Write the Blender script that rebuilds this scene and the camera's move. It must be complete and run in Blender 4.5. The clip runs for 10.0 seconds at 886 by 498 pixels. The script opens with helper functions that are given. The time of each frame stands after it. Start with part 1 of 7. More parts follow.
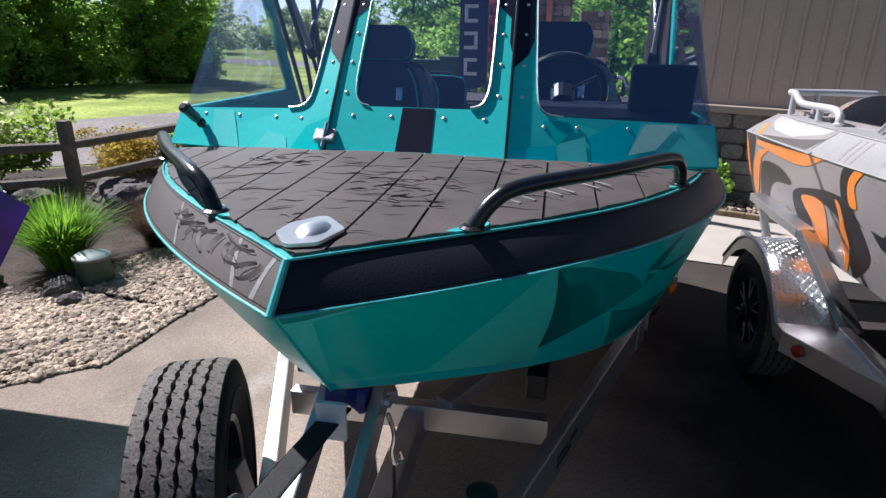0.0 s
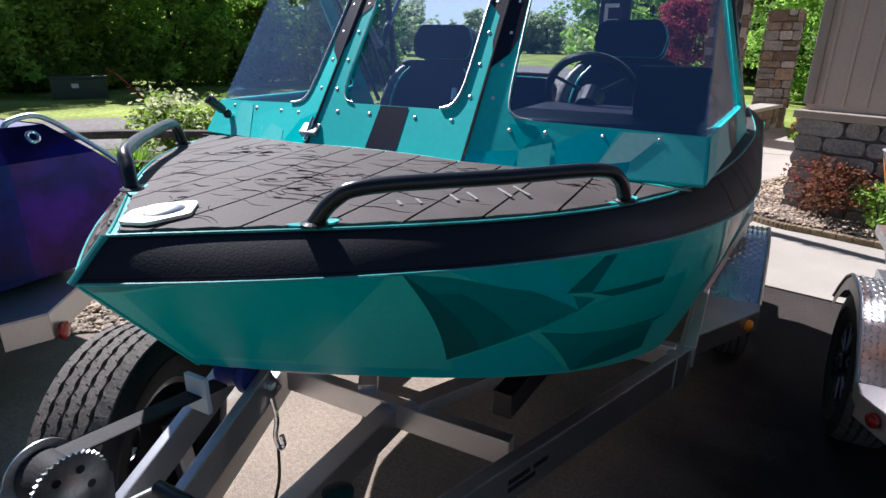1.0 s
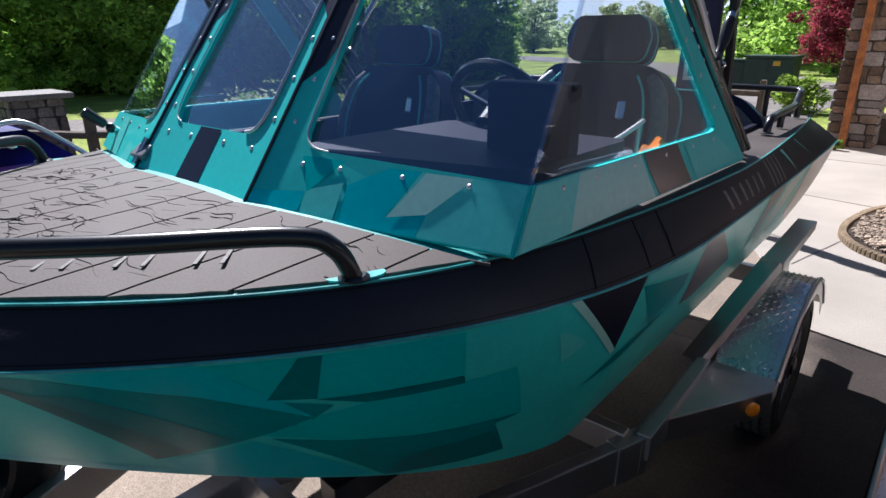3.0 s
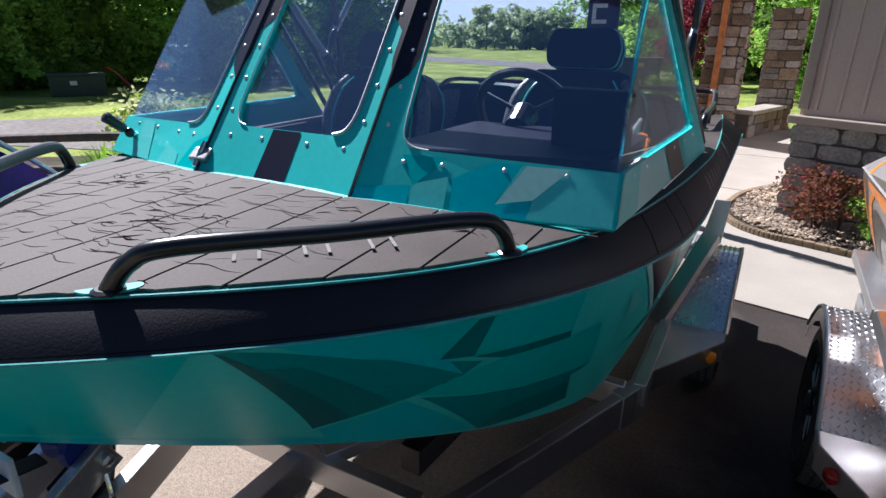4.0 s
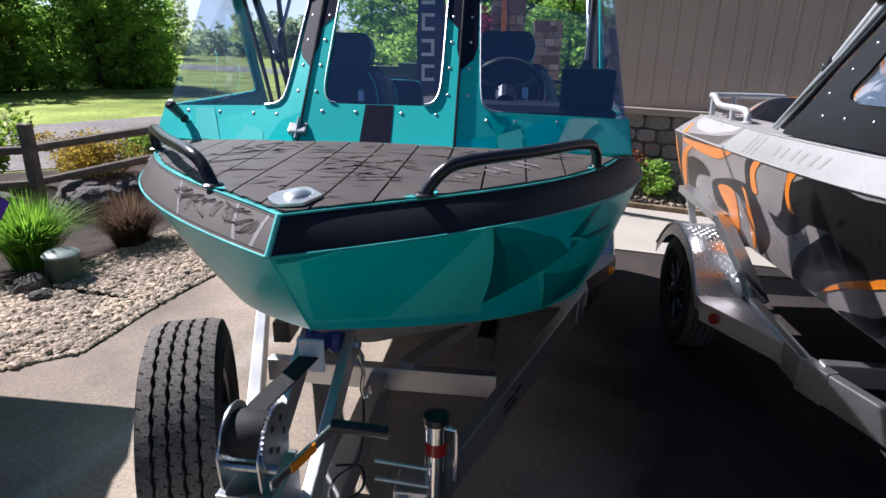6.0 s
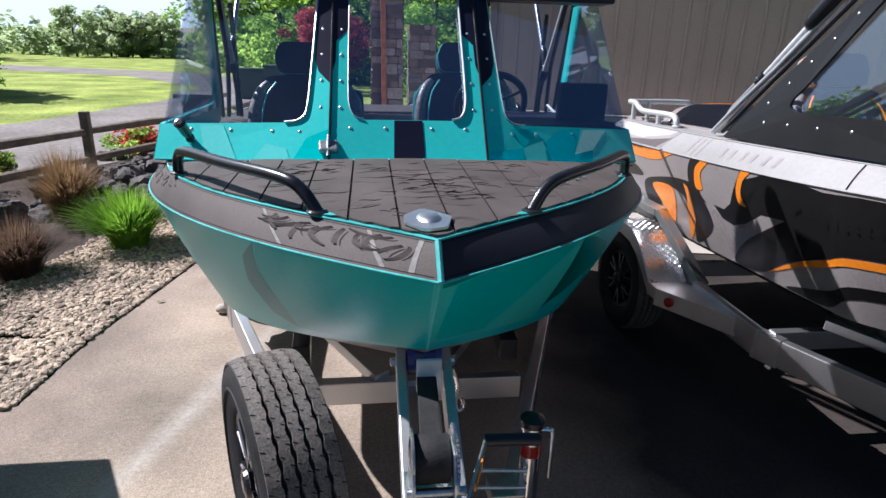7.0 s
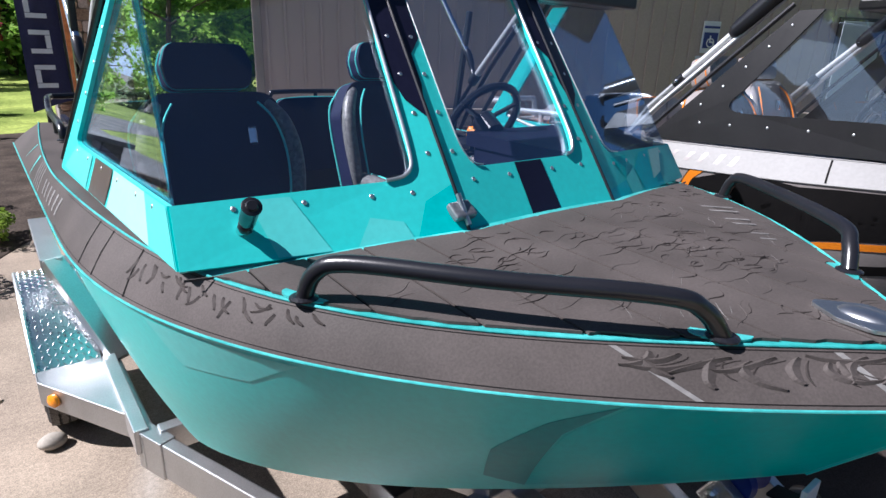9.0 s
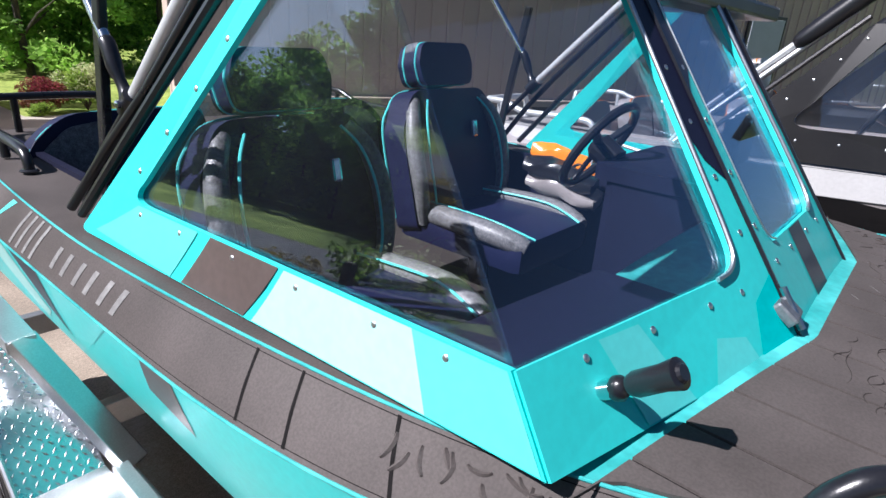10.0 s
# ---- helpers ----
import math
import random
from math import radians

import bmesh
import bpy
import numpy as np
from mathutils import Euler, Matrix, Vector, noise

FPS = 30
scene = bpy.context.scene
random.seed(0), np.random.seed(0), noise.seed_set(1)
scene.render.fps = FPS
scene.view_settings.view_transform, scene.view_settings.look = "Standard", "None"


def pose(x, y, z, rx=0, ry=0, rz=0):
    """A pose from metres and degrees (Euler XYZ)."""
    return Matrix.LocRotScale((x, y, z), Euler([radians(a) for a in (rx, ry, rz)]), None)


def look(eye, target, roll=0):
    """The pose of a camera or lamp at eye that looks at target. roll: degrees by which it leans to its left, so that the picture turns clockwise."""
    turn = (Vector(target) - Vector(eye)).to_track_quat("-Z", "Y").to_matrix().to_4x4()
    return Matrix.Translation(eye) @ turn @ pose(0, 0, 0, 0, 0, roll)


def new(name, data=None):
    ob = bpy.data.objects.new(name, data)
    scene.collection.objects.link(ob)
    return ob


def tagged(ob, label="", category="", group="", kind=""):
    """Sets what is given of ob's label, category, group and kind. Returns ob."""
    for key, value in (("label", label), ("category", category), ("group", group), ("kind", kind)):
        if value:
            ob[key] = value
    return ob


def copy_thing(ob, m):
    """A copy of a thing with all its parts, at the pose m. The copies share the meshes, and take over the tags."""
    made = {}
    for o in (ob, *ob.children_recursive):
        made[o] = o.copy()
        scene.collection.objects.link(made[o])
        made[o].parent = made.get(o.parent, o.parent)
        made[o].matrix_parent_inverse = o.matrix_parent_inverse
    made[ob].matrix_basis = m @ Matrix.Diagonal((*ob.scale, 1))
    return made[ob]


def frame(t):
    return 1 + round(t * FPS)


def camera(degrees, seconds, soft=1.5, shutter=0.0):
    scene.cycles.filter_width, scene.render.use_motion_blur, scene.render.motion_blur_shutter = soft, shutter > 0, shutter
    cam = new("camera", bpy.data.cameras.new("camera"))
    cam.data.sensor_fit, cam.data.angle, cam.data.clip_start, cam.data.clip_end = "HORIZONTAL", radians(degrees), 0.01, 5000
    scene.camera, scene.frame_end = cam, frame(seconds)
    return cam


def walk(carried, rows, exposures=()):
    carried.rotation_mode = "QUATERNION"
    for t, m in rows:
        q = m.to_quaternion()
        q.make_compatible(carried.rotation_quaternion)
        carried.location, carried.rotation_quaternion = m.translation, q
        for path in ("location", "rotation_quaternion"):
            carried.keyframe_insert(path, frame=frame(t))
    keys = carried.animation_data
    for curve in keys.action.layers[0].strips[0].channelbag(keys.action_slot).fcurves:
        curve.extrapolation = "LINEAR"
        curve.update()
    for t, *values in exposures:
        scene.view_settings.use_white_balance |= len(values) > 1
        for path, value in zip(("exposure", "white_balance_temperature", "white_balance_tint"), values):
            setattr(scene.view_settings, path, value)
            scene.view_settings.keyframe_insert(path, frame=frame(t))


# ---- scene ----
cam = camera(74.6, 10.0)
PATH = [
    (0, (0.41, -0.754, 1.744), (0.071, 1.097, 1.067), 0.7),
    (0.5, (0.73, -0.684, 1.745), (0.107, 1.095, 1.076), 0.8),
    (1, (0.994, -0.523, 1.74), (0.121, 1.144, 1.063), 0.7),
    (1.5, (1.204, -0.198, 1.732), (0.187, 1.381, 1.045), 0.4),
    (2, (1.373, 0.093, 1.735), (0.298, 1.639, 1.06), -0.1),
    (2.5, (1.428, 0.329, 1.749), (0.241, 1.788, 1.068), -0.3),
    (3, (1.447, 0.271, 1.765), (0.226, 1.698, 1.078), -0.2),
    (3.2, (1.42, 0.175, 1.797), (0.212, 1.611, 1.106), -0.0),
    (4.3, (1.082, -0.343, 1.8), (0.318, 1.378, 1.123), 0.7),
    (4.5, (1.042, -0.469, 1.78), (0.337, 1.279, 1.111), 0.6),
    (5, (0.926, -0.734, 1.774), (0.263, 1.03, 1.101), 1.0),
    (5.5, (0.718, -0.914, 1.774), (0.14, 0.879, 1.102), 1.1),
    (6, (0.476, -1.059, 1.742), (0.264, 0.819, 1.088), 1.1),
    (6.2, (0.399, -1.121, 1.734), (0.306, 0.769, 1.085), 1.0),
    (7.3, (-0.35, -1.06, 1.792), (-0.014, 0.805, 1.152), 1.8),
    (7.5, (-0.459, -1.011, 1.783), (-0.069, 0.842, 1.138), 1.7),
    (8, (-0.692, -0.721, 1.804), (-0.072, 1.067, 1.158), 1.7),
    (8.5, (-0.946, -0.428, 1.823), (-0.03, 1.226, 1.171), 1.7),
    (9, (-1.163, -0.065, 1.833), (0.012, 1.413, 1.173), 2.1),
    (9.5, (-1.242, 0.417, 1.87), (0.092, 1.741, 1.186), 2.9),
    (10, (-1.432, 0.859, 1.891), (0.022, 2.034, 1.181), 4.3),
]
walk(cam, [(t, look(eye, target, roll)) for t, eye, target, roll in PATH])

# ---- light ----
SUN = Vector((-0.88, 0.42, 1.0)).normalized()
world = bpy.data.worlds.new("daylight")
scene.world = world
world.use_nodes = True
wn = world.node_tree.nodes
sky = wn.new("ShaderNodeTexSky")
sky.sky_type = 'NISHITA'
sky.sun_disc = False
sky.sun_elevation = math.asin(SUN.z)
sky.sun_rotation = math.atan2(SUN.x, SUN.y)
sky.air_density, sky.dust_density, sky.ozone_density = 1.0, 0.7, 3.6
wn["Background"].inputs["Strength"].default_value = 0.028
world.node_tree.links.new(sky.outputs[0], wn["Background"].inputs["Color"])
sun_lamp = new("sun", bpy.data.lights.new("sun", 'SUN'))
sun_lamp.data.energy, sun_lamp.data.angle, sun_lamp.data.color = 5.75, radians(0.6), (1.0, 0.855, 0.745)
sun_lamp.matrix_world = look(SUN * 30, (0, 0, 0))
scene.view_settings.exposure = 0.90
scene.view_settings.use_white_balance = True
scene.view_settings.white_balance_temperature = 5380


# ---- materials ----
def material(name, color, rough=0.5, metal=0.0, vary=0.15, scale=6.0, fine=60.0, bump=0.1, depth=0.004, coat=0.0, tint=None, per_piece=0.0, spec=0.5, per_island=0.0):
    """A surface with two scales of variation in colour and relief."""
    m = bpy.data.materials.new(name)
    m.use_nodes = True
    n, l = m.node_tree.nodes, m.node_tree.links
    b = n["Principled BSDF"]
    b.inputs["Roughness"].default_value, b.inputs["Metallic"].default_value = rough, metal
    b.inputs["Coat Weight"].default_value, b.inputs["Coat Roughness"].default_value = coat * 0.8, 0.13
    b.inputs["Specular IOR Level"].default_value = spec
    tc = n.new("ShaderNodeTexCoord")
    big, small = n.new("ShaderNodeTexNoise"), n.new("ShaderNodeTexNoise")
    big.inputs["Scale"].default_value, small.inputs["Scale"].default_value = scale, fine
    big.inputs["Detail"].default_value, small.inputs["Detail"].default_value = 4, 3
    l.new(tc.outputs["Object"], big.inputs["Vector"])
    l.new(tc.outputs["Object"], small.inputs["Vector"])
    ramp = n.new("ShaderNodeValToRGB")
    c = Vector(color)
    t = Vector(tint) if tint else c
    ramp.color_ramp.elements[0].position, ramp.color_ramp.elements[1].position = 0.3, 0.7
    ramp.color_ramp.elements[0].color = (*(c * (1 - vary)), 1)
    ramp.color_ramp.elements[1].color = (*(t * (1 + vary)), 1)
    l.new(big.outputs["Fac"], ramp.inputs["Fac"])
    mix = n.new("ShaderNodeMix")
    mix.data_type, mix.blend_type = 'RGBA', 'MULTIPLY'
    mix.inputs["Factor"].default_value = min(1, vary * 2)
    grey = n.new("ShaderNodeValToRGB")
    grey.color_ramp.elements[0].position, grey.color_ramp.elements[1].position = 0.35, 0.65
    grey.color_ramp.elements[0].color, grey.color_ramp.elements[1].color = (0.55, 0.55, 0.55, 1), (1.25, 1.25, 1.25, 1)
    l.new(small.outputs["Fac"], grey.inputs["Fac"])
    l.new(ramp.outputs["Color"], mix.inputs["A"])
    l.new(grey.outputs["Color"], mix.inputs["B"])
    last = mix.outputs["Result"]
    if per_piece:
        info = n.new("ShaderNodeObjectInfo")
        hsv = n.new("ShaderNodeHueSaturation")
        span = n.new("ShaderNodeMapRange")
        span.inputs["To Min"].default_value, span.inputs["To Max"].default_value = 1 - per_piece, 1 + per_piece
        l.new(info.outputs["Random"], span.inputs["Value"])
        l.new(span.outputs["Result"], hsv.inputs["Value"])
        l.new(last, hsv.inputs["Color"])
        last = hsv.outputs["Color"]
    if per_island:
        geo, tone, warm = n.new("ShaderNodeNewGeometry"), n.new("ShaderNodeMapRange"), n.new("ShaderNodeHueSaturation")
        tone.inputs["To Min"].default_value, tone.inputs["To Max"].default_value = 1 - per_island, 1 + per_island
        l.new(geo.outputs["Random Per Island"], tone.inputs["Value"])
        l.new(tone.outputs["Result"], warm.inputs["Value"])
        l.new(last, warm.inputs["Color"])
        last = warm.outputs["Color"]
    l.new(last, b.inputs["Base Color"])
    if bump:
        bn = n.new("ShaderNodeBump")
        bn.inputs["Strength"].default_value, bn.inputs["Distance"].default_value = bump, depth
        l.new(small.outputs["Fac"], bn.inputs["Height"])
        l.new(bn.outputs["Normal"], b.inputs["Normal"])
    rr = n.new("ShaderNodeMapRange")
    rr.inputs["To Min"].default_value, rr.inputs["To Max"].default_value = max(0.02, rough - 0.12 * rough), min(1, rough + 0.15 * rough)
    l.new(big.outputs["Fac"], rr.inputs["Value"])
    l.new(rr.outputs["Result"], b.inputs["Roughness"])
    return m


def glass(name, tint=(0.965, 0.98, 1.0), least=0.065):
    """A thin clear pane: tinted see-through with a Fresnel gloss."""
    m = bpy.data.materials.new(name)
    m.use_nodes = True
    n, l = m.node_tree.nodes, m.node_tree.links
    n.remove(n["Principled BSDF"])
    clear, gloss, mix, fres = n.new("ShaderNodeBsdfTransparent"), n.new("ShaderNodeBsdfGlossy"), n.new("ShaderNodeMixShader"), n.new("ShaderNodeLayerWeight")
    clear.inputs["Color"].default_value = (*tint, 1)
    gloss.inputs["Roughness"].default_value = 0.01
    # the reflected sky's blue is put into the gloss colour
    gloss.inputs["Color"].default_value = (0.74, 0.86, 1.0, 1)
    fres.inputs["Blend"].default_value = 0.5
    power, lift = n.new("ShaderNodeMath"), n.new("ShaderNodeMapRange")
    power.operation = 'POWER'
    power.inputs[1].default_value = 3.3
    lift.inputs["To Min"].default_value, lift.inputs["To Max"].default_value = least, 0.95
    l.new(fres.outputs["Facing"], power.inputs[0])
    l.new(power.outputs[0], lift.inputs["Value"])
    l.new(lift.outputs["Result"], mix.inputs["Fac"])
    # a thin film of dust catches the light
    dust, glow, film, veil = n.new("ShaderNodeBsdfDiffuse"), n.new("ShaderNodeBsdfTranslucent"), n.new("ShaderNodeMixShader"), n.new("ShaderNodeMixShader")
    dust.inputs["Color"].default_value = glow.inputs["Color"].default_value = (0.75, 0.76, 0.78, 1)
    speck, amount, place = n.new("ShaderNodeTexNoise"), n.new("ShaderNodeMapRange"), n.new("ShaderNodeTexCoord")
    speck.inputs["Scale"].default_value, speck.inputs["Detail"].default_value = 2.5, 5
    amount.inputs["From Min"].default_value, amount.inputs["From Max"].default_value = 0.3, 0.75
    amount.inputs["To Min"].default_value, amount.inputs["To Max"].default_value = 0.002, 0.010
    l.new(place.outputs["Object"], speck.inputs["Vector"])
    l.new(speck.outputs["Fac"], amount.inputs["Value"])
    l.new(amount.outputs["Result"], veil.inputs["Fac"])
    l.new(dust.outputs[0], film.inputs[1])
    l.new(glow.outputs[0], film.inputs[2])
    l.new(clear.outputs[0], veil.inputs[1])
    l.new(film.outputs[0], veil.inputs[2])
    l.new(veil.outputs[0], mix.inputs[1])
    l.new(gloss.outputs[0], mix.inputs[2])
    l.new(mix.outputs[0], n["Material Output"].inputs["Surface"])
    return m


TEAL = material("teal vinyl wrap", (0.070, 0.59, 0.56), 0.30, vary=0.05, scale=3, coat=0.03, bump=0.02, spec=0.28)
TEAL_LIGHT = material("light teal vinyl", (0.13, 0.62, 0.59), 0.30, vary=0.05, scale=3, coat=0.03, bump=0.02, spec=0.28)
TEAL_TRIM = material("rubbed teal edge", (0.05, 0.34, 0.33), 0.4, vary=0.15, scale=9, coat=0.05, bump=0.02, tint=(0.09, 0.42, 0.41), spec=0.3)
TEAL_PALE = material("pale aqua vinyl", (0.37, 0.68, 0.635), 0.30, vary=0.05, scale=3, coat=0.03, bump=0.02, spec=0.28)
TEAL_MID = material("mid teal vinyl", (0.012, 0.50, 0.49), 0.30, vary=0.06, scale=3, coat=0.03, bump=0.02, spec=0.28)
TEAL_DARK = material("dark teal vinyl", (0.002, 0.27, 0.28), 0.30, vary=0.08, scale=3, coat=0.03, bump=0.02, spec=0.28)
NAVY = material("black navy vinyl", (0.010, 0.010, 0.026), 0.3, vary=0.1, scale=3, coat=0.10, bump=0.02, spec=0.3)
BROWN = material("bronze grey vinyl", (0.09, 0.07, 0.065), 0.3, vary=0.1, scale=3, coat=0.3, bump=0.02)
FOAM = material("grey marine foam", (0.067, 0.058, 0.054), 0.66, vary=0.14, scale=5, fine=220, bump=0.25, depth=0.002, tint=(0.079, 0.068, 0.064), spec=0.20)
# darker copy of the grey foam: the port gunwale's shade is in its colour
FOAM_SHADED = material("shade-darkened foam", (0.016, 0.016, 0.024), 0.5, vary=0.14, scale=5, fine=220, bump=0.2, depth=0.002, spec=0.3)
FOAM_DARK = material("worn dark foam", (0.044, 0.038, 0.036), 0.85, vary=0.14, scale=5, fine=220, bump=0.2, spec=0.1)
GROOVE = material("black groove", (0.010, 0.009, 0.009), 0.85, vary=0.1, bump=0.1, spec=0.1)
GROOVE_PALE = material("pale worn groove", (0.19, 0.185, 0.18), 0.8, vary=0.2, bump=0.1)
BLACK = material("black powder coat", (0.012, 0.012, 0.015), 0.28, vary=0.15, fine=300, bump=0.05, coat=0.2)
TREAD = material("dusty tread rubber", (0.17, 0.155, 0.14), 0.8, vary=0.4, scale=7, fine=160, bump=0.2, spec=0.2, tint=(0.11, 0.10, 0.092))
RUBBER = material("tyre rubber", (0.020, 0.020, 0.021), 0.68, vary=0.3, scale=9, fine=160, bump=0.2, spec=0.25)
ALU = material("brushed aluminium", (0.60, 0.605, 0.62), 0.42, metal=1.0, vary=0.08, scale=4, fine=180, bump=0.08, depth=0.001)
RAIL_WHITE = material("satin silver rail", (0.58, 0.59, 0.60), 0.45, metal=0.5, vary=0.06, bump=0.03)
ALU_DULL = material("mill aluminium", (0.36, 0.36, 0.37), 0.55, metal=0.9, vary=0.14, scale=5, fine=140, bump=0.12, depth=0.001)
LIGHT_PLATE = material("satin light plate", (0.68, 0.69, 0.70), 0.36, metal=1.0, vary=0.05, fine=160, bump=0.05)
PLATE = material("diamond plate aluminium", (0.72, 0.73, 0.75), 0.27, metal=1.0, vary=0.06, scale=5, fine=90, bump=0.05)
CHROME = material("polished steel", (0.78, 0.79, 0.80), 0.12, metal=1.0, vary=0.04, bump=0.0)
ZINC = material("zinc plated steel", (0.58, 0.60, 0.62), 0.3, metal=1.0, vary=0.15, scale=20, fine=120, bump=0.1)
VINYL_BLACK = material("black seat vinyl", (0.009, 0.011, 0.042), 0.5, vary=0.15, fine=260, bump=0.2, depth=0.001, spec=0.3)
VINYL_GREY = material("grey snakeskin vinyl", (0.15, 0.15, 0.155), 0.36, vary=0.35, scale=60, fine=240, bump=0.6, depth=0.002)
DASH = material("navy dash vinyl", (0.008, 0.009, 0.024), 0.6, vary=0.12, bump=0.1, spec=0.15)
GLASS = glass("clear windshield")
# blue tint and raised gloss stand in for a brighter sky reflected here
GLASS_BLUE = glass("smoked blue windshield", (0.91, 0.94, 0.99), 0.15)
RED_LENS = material("red lamp lens", (0.35, 0.01, 0.008), 0.15, vary=0.08, coat=0.5, bump=0.0)
AMBER = material("amber lamp lens", (0.85, 0.28, 0.01), 0.15, vary=0.08, coat=0.5, bump=0.0)
ORANGE = material("orange vinyl", (0.80, 0.24, 0.012), 0.25, vary=0.06, coat=0.3, bump=0.02)
GREY_WRAP = material("warm grey vinyl", (0.27, 0.245, 0.24), 0.28, vary=0.06, coat=0.3, bump=0.02)
WHITE_WRAP = material("white grey foam", (0.26, 0.256, 0.252), 0.65, vary=0.06, bump=0.05)
BLACK_WRAP = material("black vinyl wrap", (0.010, 0.0095, 0.010), 0.30, vary=0.1, coat=0.05, bump=0.02, spec=0.3)
PURPLE = material("violet blue vinyl", (0.024, 0.004, 0.10), 0.35, vary=0.5, scale=2.2, fine=5, coat=0.08, bump=0.01, spec=0.3, tint=(0.016, 0.012, 0.20))
PURPLE_RED = material("plum vinyl", (0.13, 0.006, 0.11), 0.35, vary=0.5, scale=2.4, fine=6, coat=0.08, bump=0.01, spec=0.3, tint=(0.05, 0.006, 0.20))
BLUE = material("blue roller", (0.015, 0.03, 0.20), 0.35, vary=0.1, bump=0.02)
STICKER = material("white sticker", (0.72, 0.72, 0.74), 0.5, vary=0.05, bump=0.02)
ASPHALT = material("asphalt", (0.265, 0.225, 0.182), 0.92, vary=0.32, scale=0.9, fine=150, bump=0.45, depth=0.004, tint=(0.325, 0.268, 0.208), spec=0.2)
PEWTER = material("pewter casting", (0.26, 0.27, 0.29), 0.5, metal=0.8, vary=0.15, scale=20, fine=120, bump=0.1)


def dusty_shaded_asphalt():
    """Dusty, worn asphalt; to the east the boats' shade is put into its colour."""
    n, l = ASPHALT.node_tree.nodes, ASPHALT.node_tree.links
    b = n["Principled BSDF"]
    old = b.inputs["Base Color"].links[0].from_socket
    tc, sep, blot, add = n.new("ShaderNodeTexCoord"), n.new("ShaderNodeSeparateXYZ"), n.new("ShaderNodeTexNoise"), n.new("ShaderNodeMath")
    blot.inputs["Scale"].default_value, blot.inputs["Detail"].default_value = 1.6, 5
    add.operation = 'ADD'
    # shade between the boats, multiplied into the colour east of this edge
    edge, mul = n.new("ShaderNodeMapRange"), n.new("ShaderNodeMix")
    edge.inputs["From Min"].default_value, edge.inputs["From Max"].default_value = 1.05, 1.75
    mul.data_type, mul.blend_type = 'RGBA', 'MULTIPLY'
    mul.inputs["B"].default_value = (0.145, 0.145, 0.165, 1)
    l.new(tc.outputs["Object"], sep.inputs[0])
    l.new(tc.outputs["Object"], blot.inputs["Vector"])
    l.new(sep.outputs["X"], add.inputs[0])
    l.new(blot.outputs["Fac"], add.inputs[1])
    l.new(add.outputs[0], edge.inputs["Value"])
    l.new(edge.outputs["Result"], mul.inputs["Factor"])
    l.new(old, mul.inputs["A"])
    # a greyer, less dusty margin along the pebbles
    rim, grey = n.new("ShaderNodeMapRange"), n.new("ShaderNodeMix")
    rim.inputs["From Min"].default_value, rim.inputs["From Max"].default_value = -0.75, -1.35
    grey.data_type, grey.blend_type = 'RGBA', 'MULTIPLY'
    grey.inputs["B"].default_value = (0.80, 0.785, 0.81, 1)
    l.new(add.outputs[0], rim.inputs["Value"])
    l.new(rim.outputs["Result"], grey.inputs["Factor"])
    l.new(mul.outputs["Result"], grey.inputs["A"])
    # a pale scuffed line drawn over the surface
    dot, off, size, band, wear, fade, line = n.new("ShaderNodeVectorMath"), n.new("ShaderNodeMath"), n.new("ShaderNodeMath"), n.new("ShaderNodeMapRange"), n.new("ShaderNodeTexNoise"), n.new("ShaderNodeMath"), n.new("ShaderNodeMix")
    dot.operation, off.operation, size.operation, fade.operation = 'DOT_PRODUCT', 'ADD', 'ABSOLUTE', 'MULTIPLY'
    dot.inputs[1].default_value = (0.958, -0.285, 0)
    off.inputs[1].default_value = 1.48
    band.inputs["From Min"].default_value, band.inputs["From Max"].default_value = 0.10, 0.0
    wear.inputs["Scale"].default_value, wear.inputs["Detail"].default_value = 9, 6
    line.data_type = 'RGBA'
    line.inputs["B"].default_value = (0.40, 0.375, 0.34, 1)
    l.new(tc.outputs["Object"], dot.inputs[0])
    l.new(dot.outputs["Value"], off.inputs[0])
    l.new(off.outputs[0], size.inputs[0])
    l.new(size.outputs[0], band.inputs["Value"])
    l.new(tc.outputs["Object"], wear.inputs["Vector"])
    l.new(band.outputs["Result"], fade.inputs[0])
    l.new(wear.outputs["Fac"], fade.inputs[1])
    l.new(fade.outputs[0], line.inputs["Factor"])
    l.new(grey.outputs["Result"], line.inputs["A"])
    # coarse aggregate and patchy stains over all of it
    grit, tone, stain, spots, worn = n.new("ShaderNodeTexNoise"), n.new("ShaderNodeMapRange"), n.new("ShaderNodeTexNoise"), n.new("ShaderNodeMapRange"), n.new("ShaderNodeHueSaturation")
    grit.inputs["Scale"].default_value, grit.inputs["Detail"].default_value, grit.inputs["Roughness"].default_value = 45, 6, 0.75
    stain.inputs["Scale"].default_value, stain.inputs["Detail"].default_value = 3.2, 6
    tone.inputs["From Min"].default_value, tone.inputs["From Max"].default_value = 0.3, 0.7
    tone.inputs["To Min"].default_value, tone.inputs["To Max"].default_value = 0.72, 1.26
    spots.inputs["From Min"].default_value, spots.inputs["From Max"].default_value = 0.3, 0.6
    spots.inputs["To Min"].default_value, spots.inputs["To Max"].default_value = 0.86, 1.0
    both = n.new("ShaderNodeMath")
    both.operation = 'MULTIPLY'
    for q in (grit, stain):
        l.new(tc.outputs["Object"], q.inputs["Vector"])
    l.new(grit.outputs["Fac"], tone.inputs["Value"])
    l.new(stain.outputs["Fac"], spots.inputs["Value"])
    l.new(tone.outputs["Result"], both.inputs[0])
    l.new(spots.outputs["Result"], both.inputs[1])
    l.new(both.outputs[0], worn.inputs["Value"])
    l.new(line.outputs["Result"], worn.inputs["Color"])
